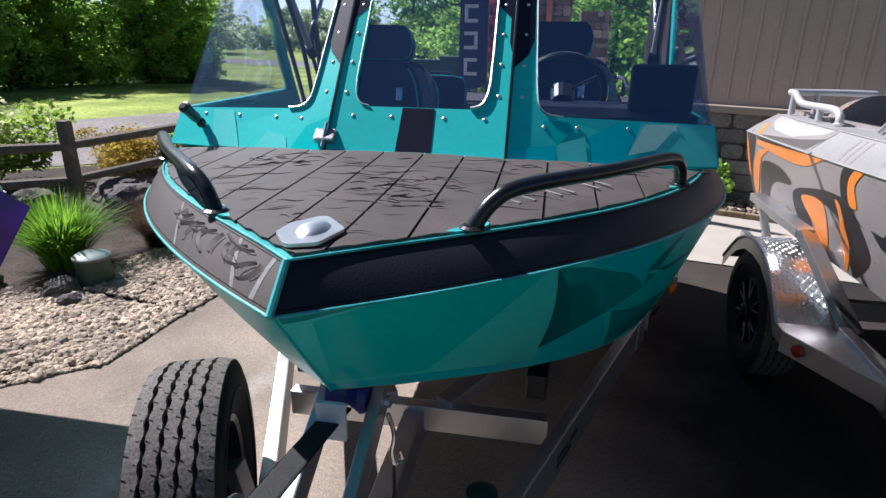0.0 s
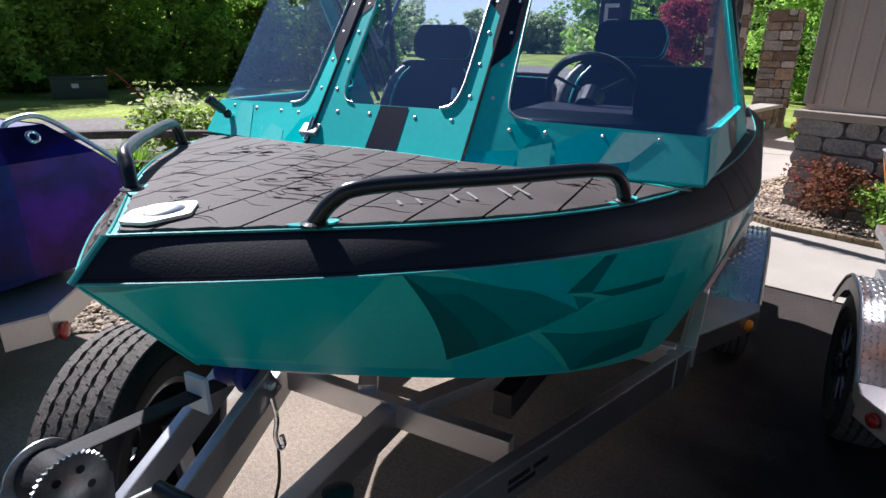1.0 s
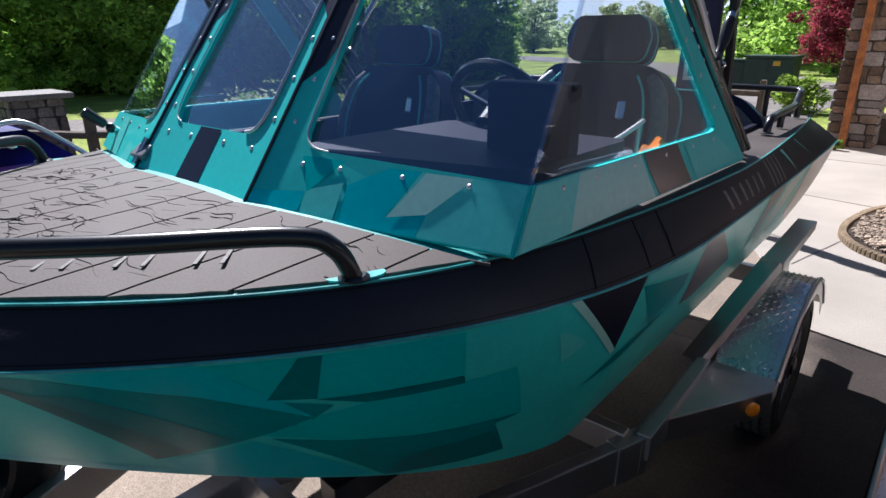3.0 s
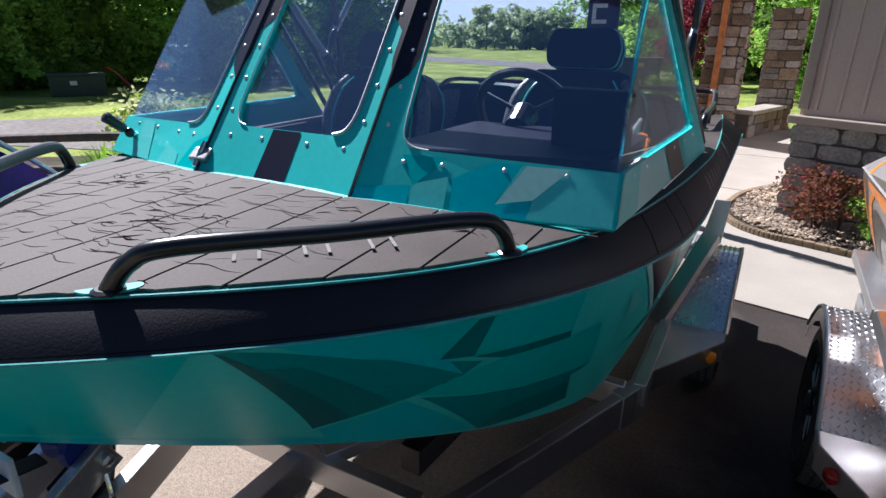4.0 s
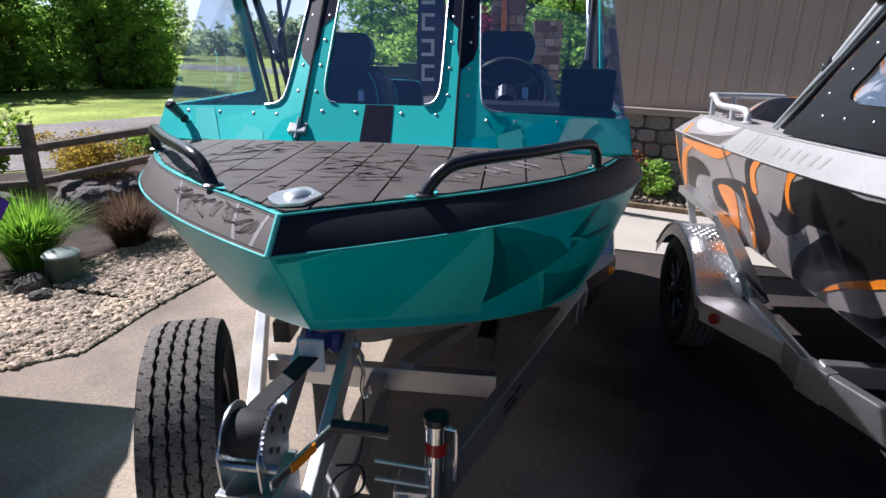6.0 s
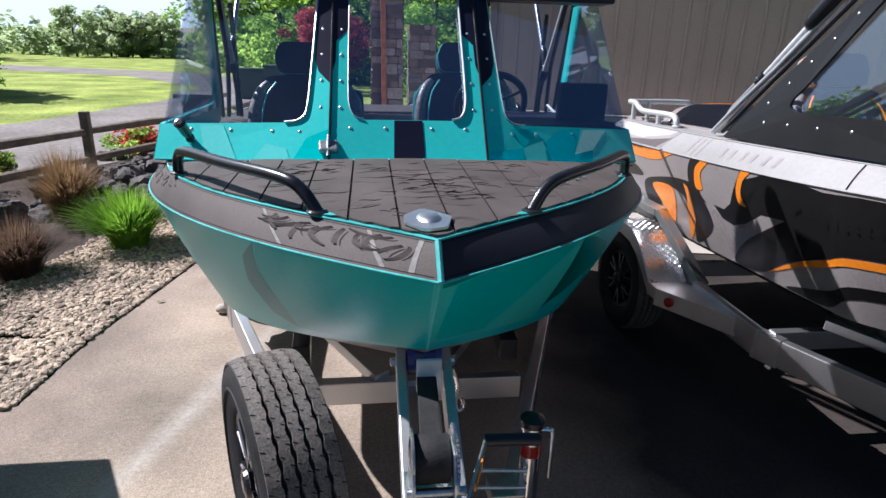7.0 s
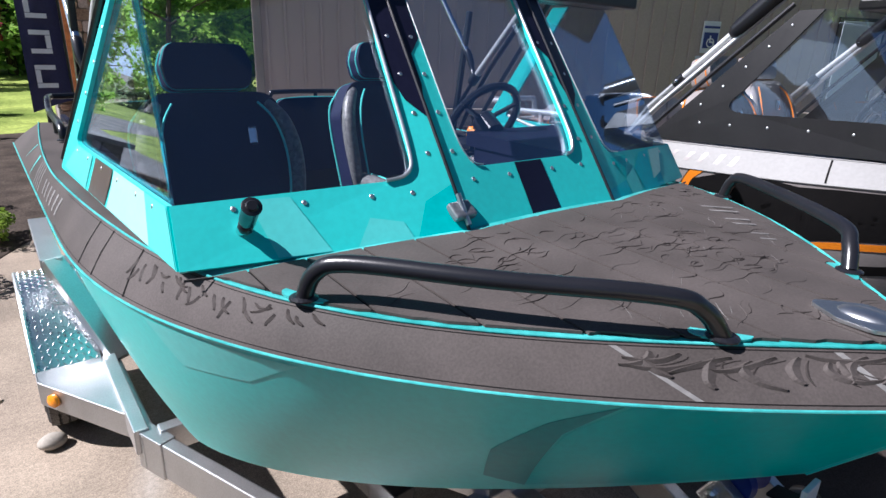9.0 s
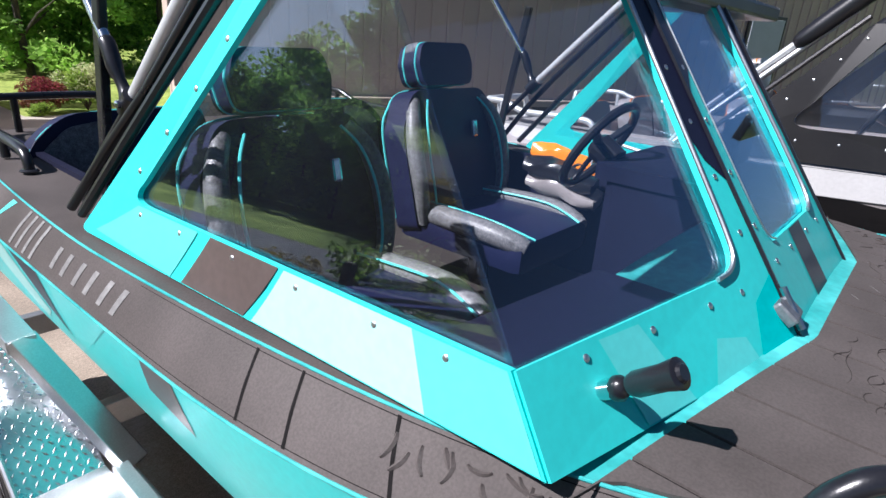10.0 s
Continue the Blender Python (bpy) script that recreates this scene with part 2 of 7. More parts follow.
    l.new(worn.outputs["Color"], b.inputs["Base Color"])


dusty_shaded_asphalt()
CONCRETE = material("pale concrete", (0.36, 0.33, 0.285), 0.9, vary=0.10, scale=1.5, fine=90, bump=0.25, depth=0.003, spec=0.2)
ROAD = material("gravel road", (0.205, 0.19, 0.18), 0.95, vary=0.25, scale=0.5, fine=9, bump=0.6, depth=0.01, spec=0.2)
GRASS_GROUND = material("grass ground", (0.19, 0.27, 0.05), 0.95, vary=0.35, scale=0.5, fine=14, bump=0.9, depth=0.04, tint=(0.29, 0.34, 0.085), spec=0.1)
SOIL = material("bark mulch", (0.06, 0.048, 0.04), 0.95, vary=0.4, scale=4, fine=40, bump=0.8, depth=0.01, spec=0.1)
PEBBLE = material("river pebbles", (0.34, 0.27, 0.20), 0.85, vary=0.3, scale=3.0, fine=60, bump=0.2, per_island=0.55)
BOULDER = material("lava rock", (0.10, 0.09, 0.085), 0.95, vary=0.4, scale=6, fine=40, bump=0.9, depth=0.02)
WOOD_GREY = material("weathered fence wood", (0.17, 0.14, 0.11), 0.9, vary=0.3, scale=8, fine=60, bump=0.5)
WOOD_ORANGE = material("stained cedar post", (0.36, 0.13, 0.035), 0.7, vary=0.25, scale=8, fine=60, bump=0.4)
SIDING = material("tan metal siding", (0.49, 0.395, 0.335), 0.55, vary=0.06, scale=1.5, fine=40, bump=0.05)
DOOR_BLUE = material("pale blue grey paint", (0.45, 0.49, 0.54), 0.4, vary=0.05, bump=0.03)
TRIM = material("tan trim", (0.34, 0.28, 0.23), 0.6, vary=0.06, bump=0.05)
STONE = material("ledge stone", (0.23, 0.212, 0.20), 0.9, vary=0.25, scale=4, fine=36, bump=0.7, depth=0.012, per_piece=0.35)
STONE_BROWN = material("brown stacked stone", (0.165, 0.125, 0.092), 0.9, vary=0.3, scale=5, fine=36, bump=0.7, depth=0.012, per_piece=0.4)
MORTAR = material("mortar", (0.095, 0.088, 0.080), 0.95, vary=0.2, bump=0.3)
GREEN_BOX = material("green utility paint", (0.022, 0.05, 0.035), 0.5, vary=0.15, bump=0.05)


def leaf_material(name, color, tint, rough=0.6):
    m = material(name, color, rough, vary=0.3, scale=1.2, fine=12, bump=0.0, tint=tint, spec=0.3)
    n, l = m.node_tree.nodes, m.node_tree.links
    b = n["Principled BSDF"]
    trans, mixer = n.new("ShaderNodeBsdfTranslucent"), n.new("ShaderNodeMixShader")
    src = b.inputs["Base Color"].links[0].from_socket
    l.new(src, trans.inputs["Color"])
    mixer.inputs["Fac"].default_value = 0.66
    l.new(b.outputs[0], mixer.inputs[1])
    l.new(trans.outputs[0], mixer.inputs[2])
    l.new(mixer.outputs[0], n["Material Output"].inputs["Surface"])
    return m


LEAF = leaf_material("tree leaves", (0.17, 0.34, 0.05), (0.48, 0.68, 0.15))
LEAF_DARK = leaf_material("dark tree leaves", (0.11, 0.24, 0.04), (0.36, 0.56, 0.10))
LEAF_LIGHT = leaf_material("young bright leaves", (0.17, 0.29, 0.04), (0.32, 0.44, 0.07))
# paled leaf green: the haze of distance is mixed into this colour
LEAF_FAR = leaf_material("far leaves with painted haze", (0.34, 0.43, 0.23), (0.48, 0.57, 0.33))
LEAF_MAROON = leaf_material("maroon leaves", (0.15, 0.022, 0.035), (0.33, 0.06, 0.085))
BLADE = leaf_material("bright grass blades", (0.13, 0.30, 0.02), (0.24, 0.42, 0.04))
BLADE_DRY = leaf_material("dry brown grass", (0.16, 0.10, 0.05), (0.26, 0.17, 0.08))
BLADE_DARK = leaf_material("dark dormant grass", (0.085, 0.055, 0.038), (0.15, 0.10, 0.065))
LEAF_GOLD = leaf_material("golden brown leaves", (0.24, 0.16, 0.025), (0.42, 0.32, 0.05))
LEAF_RUST = leaf_material("rust brown leaves", (0.15, 0.06, 0.035), (0.26, 0.12, 0.06))
FLOWER_RED = leaf_material("red blossoms", (0.36, 0.015, 0.025), (0.54, 0.06, 0.06))
FLOWER_CREAM = leaf_material("cream leaves", (0.46, 0.50, 0.24), (0.60, 0.64, 0.36))
BARK = material("bark", (0.07, 0.055, 0.042), 0.95, vary=0.35, scale=6, fine=40, bump=0.8, depth=0.02)


# ---- mesh helpers ----
def part(name, bm, mat, parent=None, label="", smooth=False):
    """Links a bmesh as one mesh object, under a parent if given."""
    me = bpy.data.meshes.new(name)
    bmesh.ops.recalc_face_normals(bm, faces=bm.faces)
    bm.to_mesh(me)
    bm.free()
    me.materials.append(mat)
    if smooth:
        me.shade_smooth()
        me.set_sharp_from_angle(angle=radians(40))
    ob = new(name, me)
    if parent:
        ob.parent = parent
    if label:
        ob["label"] = label
    return ob


def thing(name, label, category, group="", kind="", at=None):
    ob = tagged(new(name), label, category, group, kind)
    ob.empty_display_size = 0.1
    if at is not None:
        ob.matrix_basis = at
    return ob


def box(bm, lo, hi, m=None, bevel=0.0):
    """An axis-aligned block from corner lo to corner hi, moved by m."""
    lo, hi = Vector(lo), Vector(hi)
    r = bmesh.ops.create_cube(bm, size=1)
    for v in r["verts"]:
        v.co = Vector(((v.co.x + 0.5) * (hi.x - lo.x) + lo.x, (v.co.y + 0.5) * (hi.y - lo.y) + lo.y, (v.co.z + 0.5) * (hi.z - lo.z) + lo.z))
    verts = r["verts"]
    if bevel:
        edges = list({e for v in verts for e in v.link_edges})
        out = bmesh.ops.bevel(bm, geom=edges, offset=bevel, segments=2, affect='EDGES', profile=0.6)
        verts = list({v for f in out["faces"] for v in f.verts} | {v for v in verts if v.is_valid})
    if m:
        bmesh.ops.transform(bm, matrix=m, verts=verts)
    return bm


def blk(lo, hi, m=None, bevel=0.0):
    return box(bmesh.new(), lo, hi, m, bevel)


def beam(bm, a, b, w, h, up=(0, 0, 1), bevel=0.004):
    """A straight bar of section w by h from a to b."""
    a, b = Vector(a), Vector(b)
    d = (b - a)
    y = d.normalized()
    x = y.cross(Vector(up)).normalized()
    z = x.cross(y)
    m = Matrix((x, y, z)).transposed().to_4x4()
    m.translation = a
    return box(bm, (-w / 2, 0, -h / 2), (w / 2, d.length, h / 2), m, bevel)


def smoothed(pts, n=6):
    """A Catmull-Rom curve through pts."""
    p = [Vector(q) for q in pts]
    out = []
    for i in range(len(p) - 1):
        a, b, c, d = p[max(i - 1, 0)], p[i], p[i + 1], p[min(i + 2, len(p) - 1)]
        for k in range(n):
            t = k / n
            out.append(0.5 * ((2 * b) + (c - a) * t + (2 * a - 5 * b + 4 * c - d) * t * t + (3 * b - a - 3 * c + d) * t ** 3))
    return out + [p[-1]]


def tube(bm, pts, r, seg=10, flat=1.0):
    """A round pipe along pts; r may be one radius or one a point."""
    pts = [Vector(p) for p in pts]
    rs = r if isinstance(r, (list, tuple)) else [r] * len(pts)
    rings, nrm = [], None
    for i, p in enumerate(pts):
        d = (pts[min(i + 1, len(pts) - 1)] - pts[max(i - 1, 0)]).normalized()
        if nrm is None:
            nrm = d.cross(Vector((0, 0, 1)) if abs(d.z) < 0.9 else Vector((1, 0, 0))).normalized()
        else:
            nrm = (nrm - d * nrm.dot(d)).normalized()
        bi = d.cross(nrm)
        rings.append([bm.verts.new(p + (nrm * math.cos(2 * math.pi * k / seg) + bi * math.sin(2 * math.pi * k / seg) * flat) * rs[i]) for k in range(seg)])
    for a, b in zip(rings, rings[1:]):
        for k in range(seg):
            bm.faces.new((a[k], a[(k + 1) % seg], b[(k + 1) % seg], b[k]))
    bm.faces.new(rings[0][::-1])
    bm.faces.new(rings[-1])
    return bm


def lathe(bm, profile, m=None, seg=32, closed=False):
    """Turns (radius, height) pairs about z."""
    rings = [[bm.verts.new((r * math.cos(2 * math.pi * k / seg), r * math.sin(2 * math.pi * k / seg), z)) for k in range(seg)] for r, z in profile]
    pairs = list(zip(rings, rings[1:])) + ([(rings[-1], rings[0])] if closed else [])
    for a, b in pairs:
        for k in range(seg):
            bm.faces.new((a[k], a[(k + 1) % seg], b[(k + 1) % seg], b[k]))
    if not closed:
        bm.faces.new(rings[0][::-1])
        bm.faces.new(rings[-1])
    if m:
        bmesh.ops.transform(bm, matrix=m, verts=[v for ring in rings for v in ring])
    return bm


def slab(bm, outline, thick, m=None):
    """A flat plate: the outline in x and y, thick along z, moved by m."""
    lo = [bm.verts.new((x, y, 0)) for x, y in outline]
    hi = [bm.verts.new((x, y, thick)) for x, y in outline]
    faces = [bm.faces.new(lo[::-1]), bm.faces.new(hi)]
    for i in range(len(lo)):
        j = (i + 1) % len(lo)
        bm.faces.new((lo[i], lo[j], hi[j], hi[i]))
    bmesh.ops.triangulate(bm, faces=faces)
    if m:
        bmesh.ops.transform(bm, matrix=m, verts=lo + hi)
    return bm


def sheet(bm, fn, us, vs, thick=0.0):
    """A curved sheet fn(u, v) over two lists of parameters; with a thickness it is a closed shell."""
    grid = [[Vector(fn(u, v)) for v in vs] for u in us]
    a = [[bm.verts.new(p) for p in row] for row in grid]
    for i in range(len(us) - 1):
        for j in range(len(vs) - 1):
            bm.faces.new((a[i][j], a[i + 1][j], a[i + 1][j + 1], a[i][j + 1]))
    if thick:
        faces = list(bm.faces)
        bmesh.ops.recalc_face_normals(bm, faces=faces)
        bmesh.ops.solidify(bm, geom=faces, thickness=thick)
    return bm


def plane_frame(o, ux, vy):
    """A matrix with its origin o, its x along ux and its y near vy."""
    x = Vector(ux).normalized()
    y = Vector(vy)
    y = (y - x * y.dot(x)).normalized()
    m = Matrix((x, y, x.cross(y))).transposed().to_4x4()
    m.translation = Vector(o)
    return m


def rounded(pts, radii, n=6):
    """An outline with its corners rounded by the given radii."""
    out, c = [], len(pts)
    for i in range(c):
        p, a, b, r = Vector(pts[i]), Vector(pts[i - 1]), Vector(pts[(i + 1) % c]), radii[i]
        if r <= 0:
            out.append(tuple(p))
            continue
        da, db = (a - p).normalized(), (b - p).normalized()
        half = da.angle(db) / 2
        t = min(r / math.tan(half), 0.49 * (a - p).length, 0.49 * (b - p).length)
        for k in range(n + 1):
            s = k / n
            q = (p + da * t) * (1 - s) ** 2 + p * 2 * s * (1 - s) + (p + db * t) * s * s
            out.append(tuple(q))
    return out


# ---- ground ----
def patch(name, outline, z, mat, label, category, depth=0.02, kind="structure"):
    bm = bmesh.new()
    slab(bm, outline, depth, Matrix.Translation((0, 0, z - depth)))
    return tagged(part(name, bm, mat), label, category, kind=kind)


def big_ground():
    bm = bmesh.new()
    bmesh.ops.create_grid(bm, x_segments=60, y_segments=60, size=400)
    for v in bm.verts:
        v.co.z = -0.03
    return tagged(part("ground", bm, GRASS_GROUND), "wide green meadow reaching to the far trees", "ground", kind="structure")


big_ground()


def sky_backdrop():
    """A plain pale sheet of hazy sky far behind the meadow."""
    m = bpy.data.materials.new("pale hazy sky")
    m.use_nodes = True
    b = m.node_tree.nodes["Principled BSDF"]
    b.inputs["Base Color"].default_value = (0, 0, 0, 1)
    b.inputs["Specular IOR Level"].default_value = 0.0
    b.inputs["Emission Color"].default_value = (0.90, 0.95, 1.0, 1)
    b.inputs["Emission Strength"].default_value = 0.62
    bm = bmesh.new()
    sheet(bm, lambda u, v: Vector((380 * math.sin(radians(-80 + 125 * u)), 380 * math.cos(radians(-80 + 125 * u)), -2 + 150 * v)), [k / 60 for k in range(61)], [0, 1])
    tagged(part("backdrop", bm, m, smooth=True), "pale hazy sky behind the distant trees", "sky", kind="structure")


sky_backdrop()
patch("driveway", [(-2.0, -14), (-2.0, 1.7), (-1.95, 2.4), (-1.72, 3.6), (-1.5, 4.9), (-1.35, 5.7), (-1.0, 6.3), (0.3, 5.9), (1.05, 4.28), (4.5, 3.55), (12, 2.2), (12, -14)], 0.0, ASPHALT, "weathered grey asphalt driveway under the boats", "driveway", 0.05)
patch("driveway_left", [(-12, -14), (-12, -2.6), (-5.2, -0.6), (-2.9, 0.9), (-2.0, 1.7), (-2.0, -14)], 0.0, ASPHALT, "weathered grey asphalt beside the pebble bed", "driveway", 0.05)
patch("walkway", [(1.05, 4.285), (0.3, 5.905), (-0.25, 7.5), (-0.35, 13.4), (0.9, 14.9), (1.6, 14.9), (1.62, 12.5), (3.3, 12.3), (3.0, 9.0), (3.2, 6.2), (4.6, 4.6), (4.5, 3.555)], 0.012, CONCRETE, "pale concrete walkway with sawn joints leading to the porch", "walkway", 0.06)
patch("gravel_road", [(-60, 0), (-14, 4.9), (-12.2, 7.6), (-10.2, 10.2), (-8.0, 13.6), (-7.0, 20), (-7.5, 27), (-14, 36), (-60, 56), (-60, 62), (-12, 42), (-4.5, 33), (-1, 26), (-1, 15.5), (-2.8, 11), (-4.6, 7.6), (-7.6, 5.6), (-14, 3.4), (-60, -8)], -0.018, ROAD, "grey gravel road curving past the fence", "road", 0.06)
patch("planting_bed", [(-2.9, 0.9), (-5.2, -0.6), (-9, -1.6), (-9, 3.8), (-7.4, 5.4), (-4.7, 7.3), (-3.2, 10.6), (-2.9, 13.2), (-0.5, 13.6), (-0.45, 11), (-0.3, 7.4), (-0.95, 6.35), (-1.3, 5.75), (-1.45, 4.95), (-1.67, 3.6), (-1.9, 2.4), (-1.95, 1.72)], 0.0, SOIL, "dark mulch planting bed edged with river pebbles", "flower bed", 0.045)
patch("bed_by_wall", [(0.97, 6.62), (1.10, 6.26), (1.35, 6.02), (1.75, 5.90), (3.0, 5.45), (4.6, 4.66), (8, 3.2), (8.5, 4.2), (3.0, 7.6), (1.55, 8.6), (1.12, 7.75), (0.99, 7.15)], 0.05, SOIL, "narrow mulch bed below the stone wall", "flower bed", 0.05)


# ---- the three boats ----
def sat(u, w, l, p):
    return w * (1 - (1 - min(max(u / l, 0), 1)) ** p)


def stern_cut(s):
    """The gunwale's after end, cut back short of the transom."""
    return s if s < 0.9 else 0.9 + (s - 0.9) * 0.5


def deck_edge(s):
    s = stern_cut(s)
    y = 0.072 + s * 3.80
    u = y - 0.072
    taper = min(max((s - 0.56) / 0.39, 0.0), 1.0)
    w = min(u, 1.1)
    return Vector((sat(u, 1.0308, 1.4936, 3.6118) - 1.4235 * u * math.exp(-u / 0.45) - 0.10 * taper ** 1.3, y, 1.400 - 0.0423 * w + 0.0193 * w * w))


def band_edge(s):
    y = stern_cut(s) * 4.0
    return Vector((sat(y, 1.0482, 1.9542, 2.726), y, 1.335 - 0.0518 * y + 0.0088 * y * y))


def chine_edge(s):
    u = s * 3.45
    v = min(u, 1.25)
    return Vector((sat(u, 0.8391, 1.2873, 1.3946), 0.22 + u + 0.30 * max(0.0, (s - 0.75) / 0.25) ** 1.5, 1.0604 - 0.4088 * v + 0.0585 * v * v + 0.0439 * v ** 3))


def keel(s):
    p = chine_edge(s)
    return Vector((0, p.y, p.z - 0.16 * min(1, s * 5)))


STEPS = [(k / 72) ** 1.6 for k in range(73)]


def hull_side(s, v, sx=1, lift=0.0):
    p = band_edge(s).lerp(chine_edge(s), v)
    p.x += 0.018 * math.sin(math.pi * v) * min(1, s * 6) + lift
    return Vector((p.x * sx, p.y, p.z))


def gunwale(s, v, sx=1, lift=0.0):
    d, b = deck_edge(s), band_edge(s)
    p = d.lerp(b, v) + Vector((0.7, 0, 0.7)) * (0.004 * math.sin(math.pi * v) + lift)
    return Vector((p.x * sx, p.y, p.z))


def deck_z(x, y):
    """The fore deck's height: level with its edge at the sides and crowned amidships."""
    w = min(max(y - 0.072, 0), 1.1)
    e = 1.400 - 0.0423 * w + 0.0193 * w * w
    half = max(0.02, deck_edge(w / 3.8).x)
    return e + 0.047 * min(1, w / 0.9) * max(0, 1 - (x / half) ** 2)


def on_sheet(bm, fn, outline, cells=10, lift=0.002):
    """A thin film cut to an outline in the sheet's own two coordinates and laid on it."""
    us, vs = [p[0] for p in outline], [p[1] for p in outline]
    flat = bmesh.new()
    f = flat.faces.new([flat.verts.new((u, v, 0)) for u, v in outline])
    bmesh.ops.triangulate(flat, faces=[f])
    for axis, lo, hi, n in (((1, 0, 0), min(us), max(us), max(cells, int((max(us) - min(us)) * 90))), ((0, 1, 0), min(vs), max(vs), cells)):
        for k in range(1, n):
            c = lo + (hi - lo) * k / n
            bmesh.ops.bisect_plane(flat, geom=flat.verts[:] + flat.edges[:] + flat.faces[:], plane_co=Vector(axis) * c, plane_no=axis)
    made = {v: bm.verts.new(fn(v.co.x, v.co.y, lift)) for v in flat.verts}
    for g in flat.faces:
        bm.faces.new([made[v] for v in g.verts])
    flat.free()
    return bm


def shield_front(sx):
    """The slanted plane of a front windshield panel: u from the centre post to the corner, v upward."""
    a, b = Vector((0.283, 0.94, 1.405)), Vector((0.907, 1.09, 1.392))
    c, d = Vector((0.272, 1.375, 2.0)), Vector((0.842, 1.487, 2.0))

    def at(u, v, lift=0.0):
        p = a.lerp(b, u).lerp(c.lerp(d, u), v) + Vector((0.1, -0.82, 0.56)) * lift
        return Vector((p.x * sx, p.y, p.z))
    return at


def shield_mid(u, v, lift=0.0):
    """The centre door: u from -1 at starboard to 1 at port."""
    p = Vector((0.279 * u, 0.94, 1.405)).lerp(Vector((0.268 * u, 1.375, 2.0)), v)
    return p + Vector((0, -0.81, 0.58)) * lift


def shield_side(sx):
    a, b = Vector((0.911, 1.095, 1.392)), Vector((0.972, 2.34, 1.385))
    c, d = Vector((0.846, 1.492, 2.0)), Vector((0.824, 1.74, 2.0))

    def at(u, v, lift=0.0):
        p = a.lerp(b, u).lerp(c.lerp(d, u), v) + Vector((0.98, 0, 0.15)) * lift
        return Vector((p.x * sx, p.y, p.z))
    return at


def plate(bm, fn, outline, thick=0.012):
    """A plate with thickness on a sheet fn."""
    lo, hi = [bm.verts.new(fn(u, v, -thick)) for u, v in outline], [bm.verts.new(fn(u, v, 0)) for u, v in outline]
    flat = bmesh.new()
    f = flat.faces.new([flat.verts.new((u, v, 0)) for u, v in outline])
    flat.verts.index_update()
    bmesh.ops.triangulate(flat, faces=[f])
    for g in flat.faces:
        ids = [v.index for v in g.verts]
        bm.faces.new([hi[i] for i in ids])
        bm.faces.new([lo[i] for i in ids][::-1])
    flat.free()
    for i in range(len(lo)):
        j = (i + 1) % len(lo)
        bm.faces.new((lo[i], lo[j], hi[j], hi[i]))
    return bm


def bolt(parent, p, n, r=0.0062):
    bm = bmesh.new()
    lathe(bm, [(r, 0), (r, 0.0008), (r * 0.8, 0.0022), (r * 0.3, 0.0028)], Vector(n).to_track_quat('Z', 'Y').to_matrix().to_4x4(), 10)
    ob = part("bolt", bm, LIGHT_PLATE, parent, smooth=True)
    ob.location = p
    return ob


def grab_rail(parent, pts, r, mat, label):
    """A bent tube handrail with round foot plates."""
    bm = bmesh.new()
    tube(bm, smoothed(pts, 7), r, 14)
    rail = part("rail", bm, mat, parent, label, smooth=True)
    for p in (pts[0], pts[-1]):
        bm = bmesh.new()
        lathe(bm, [(0.027, 0), (0.027, 0.003), (0.020, 0.007)], Matrix.Translation(Vector(p)), 18)
        part("foot_plate", bm, mat, rail)
    return rail


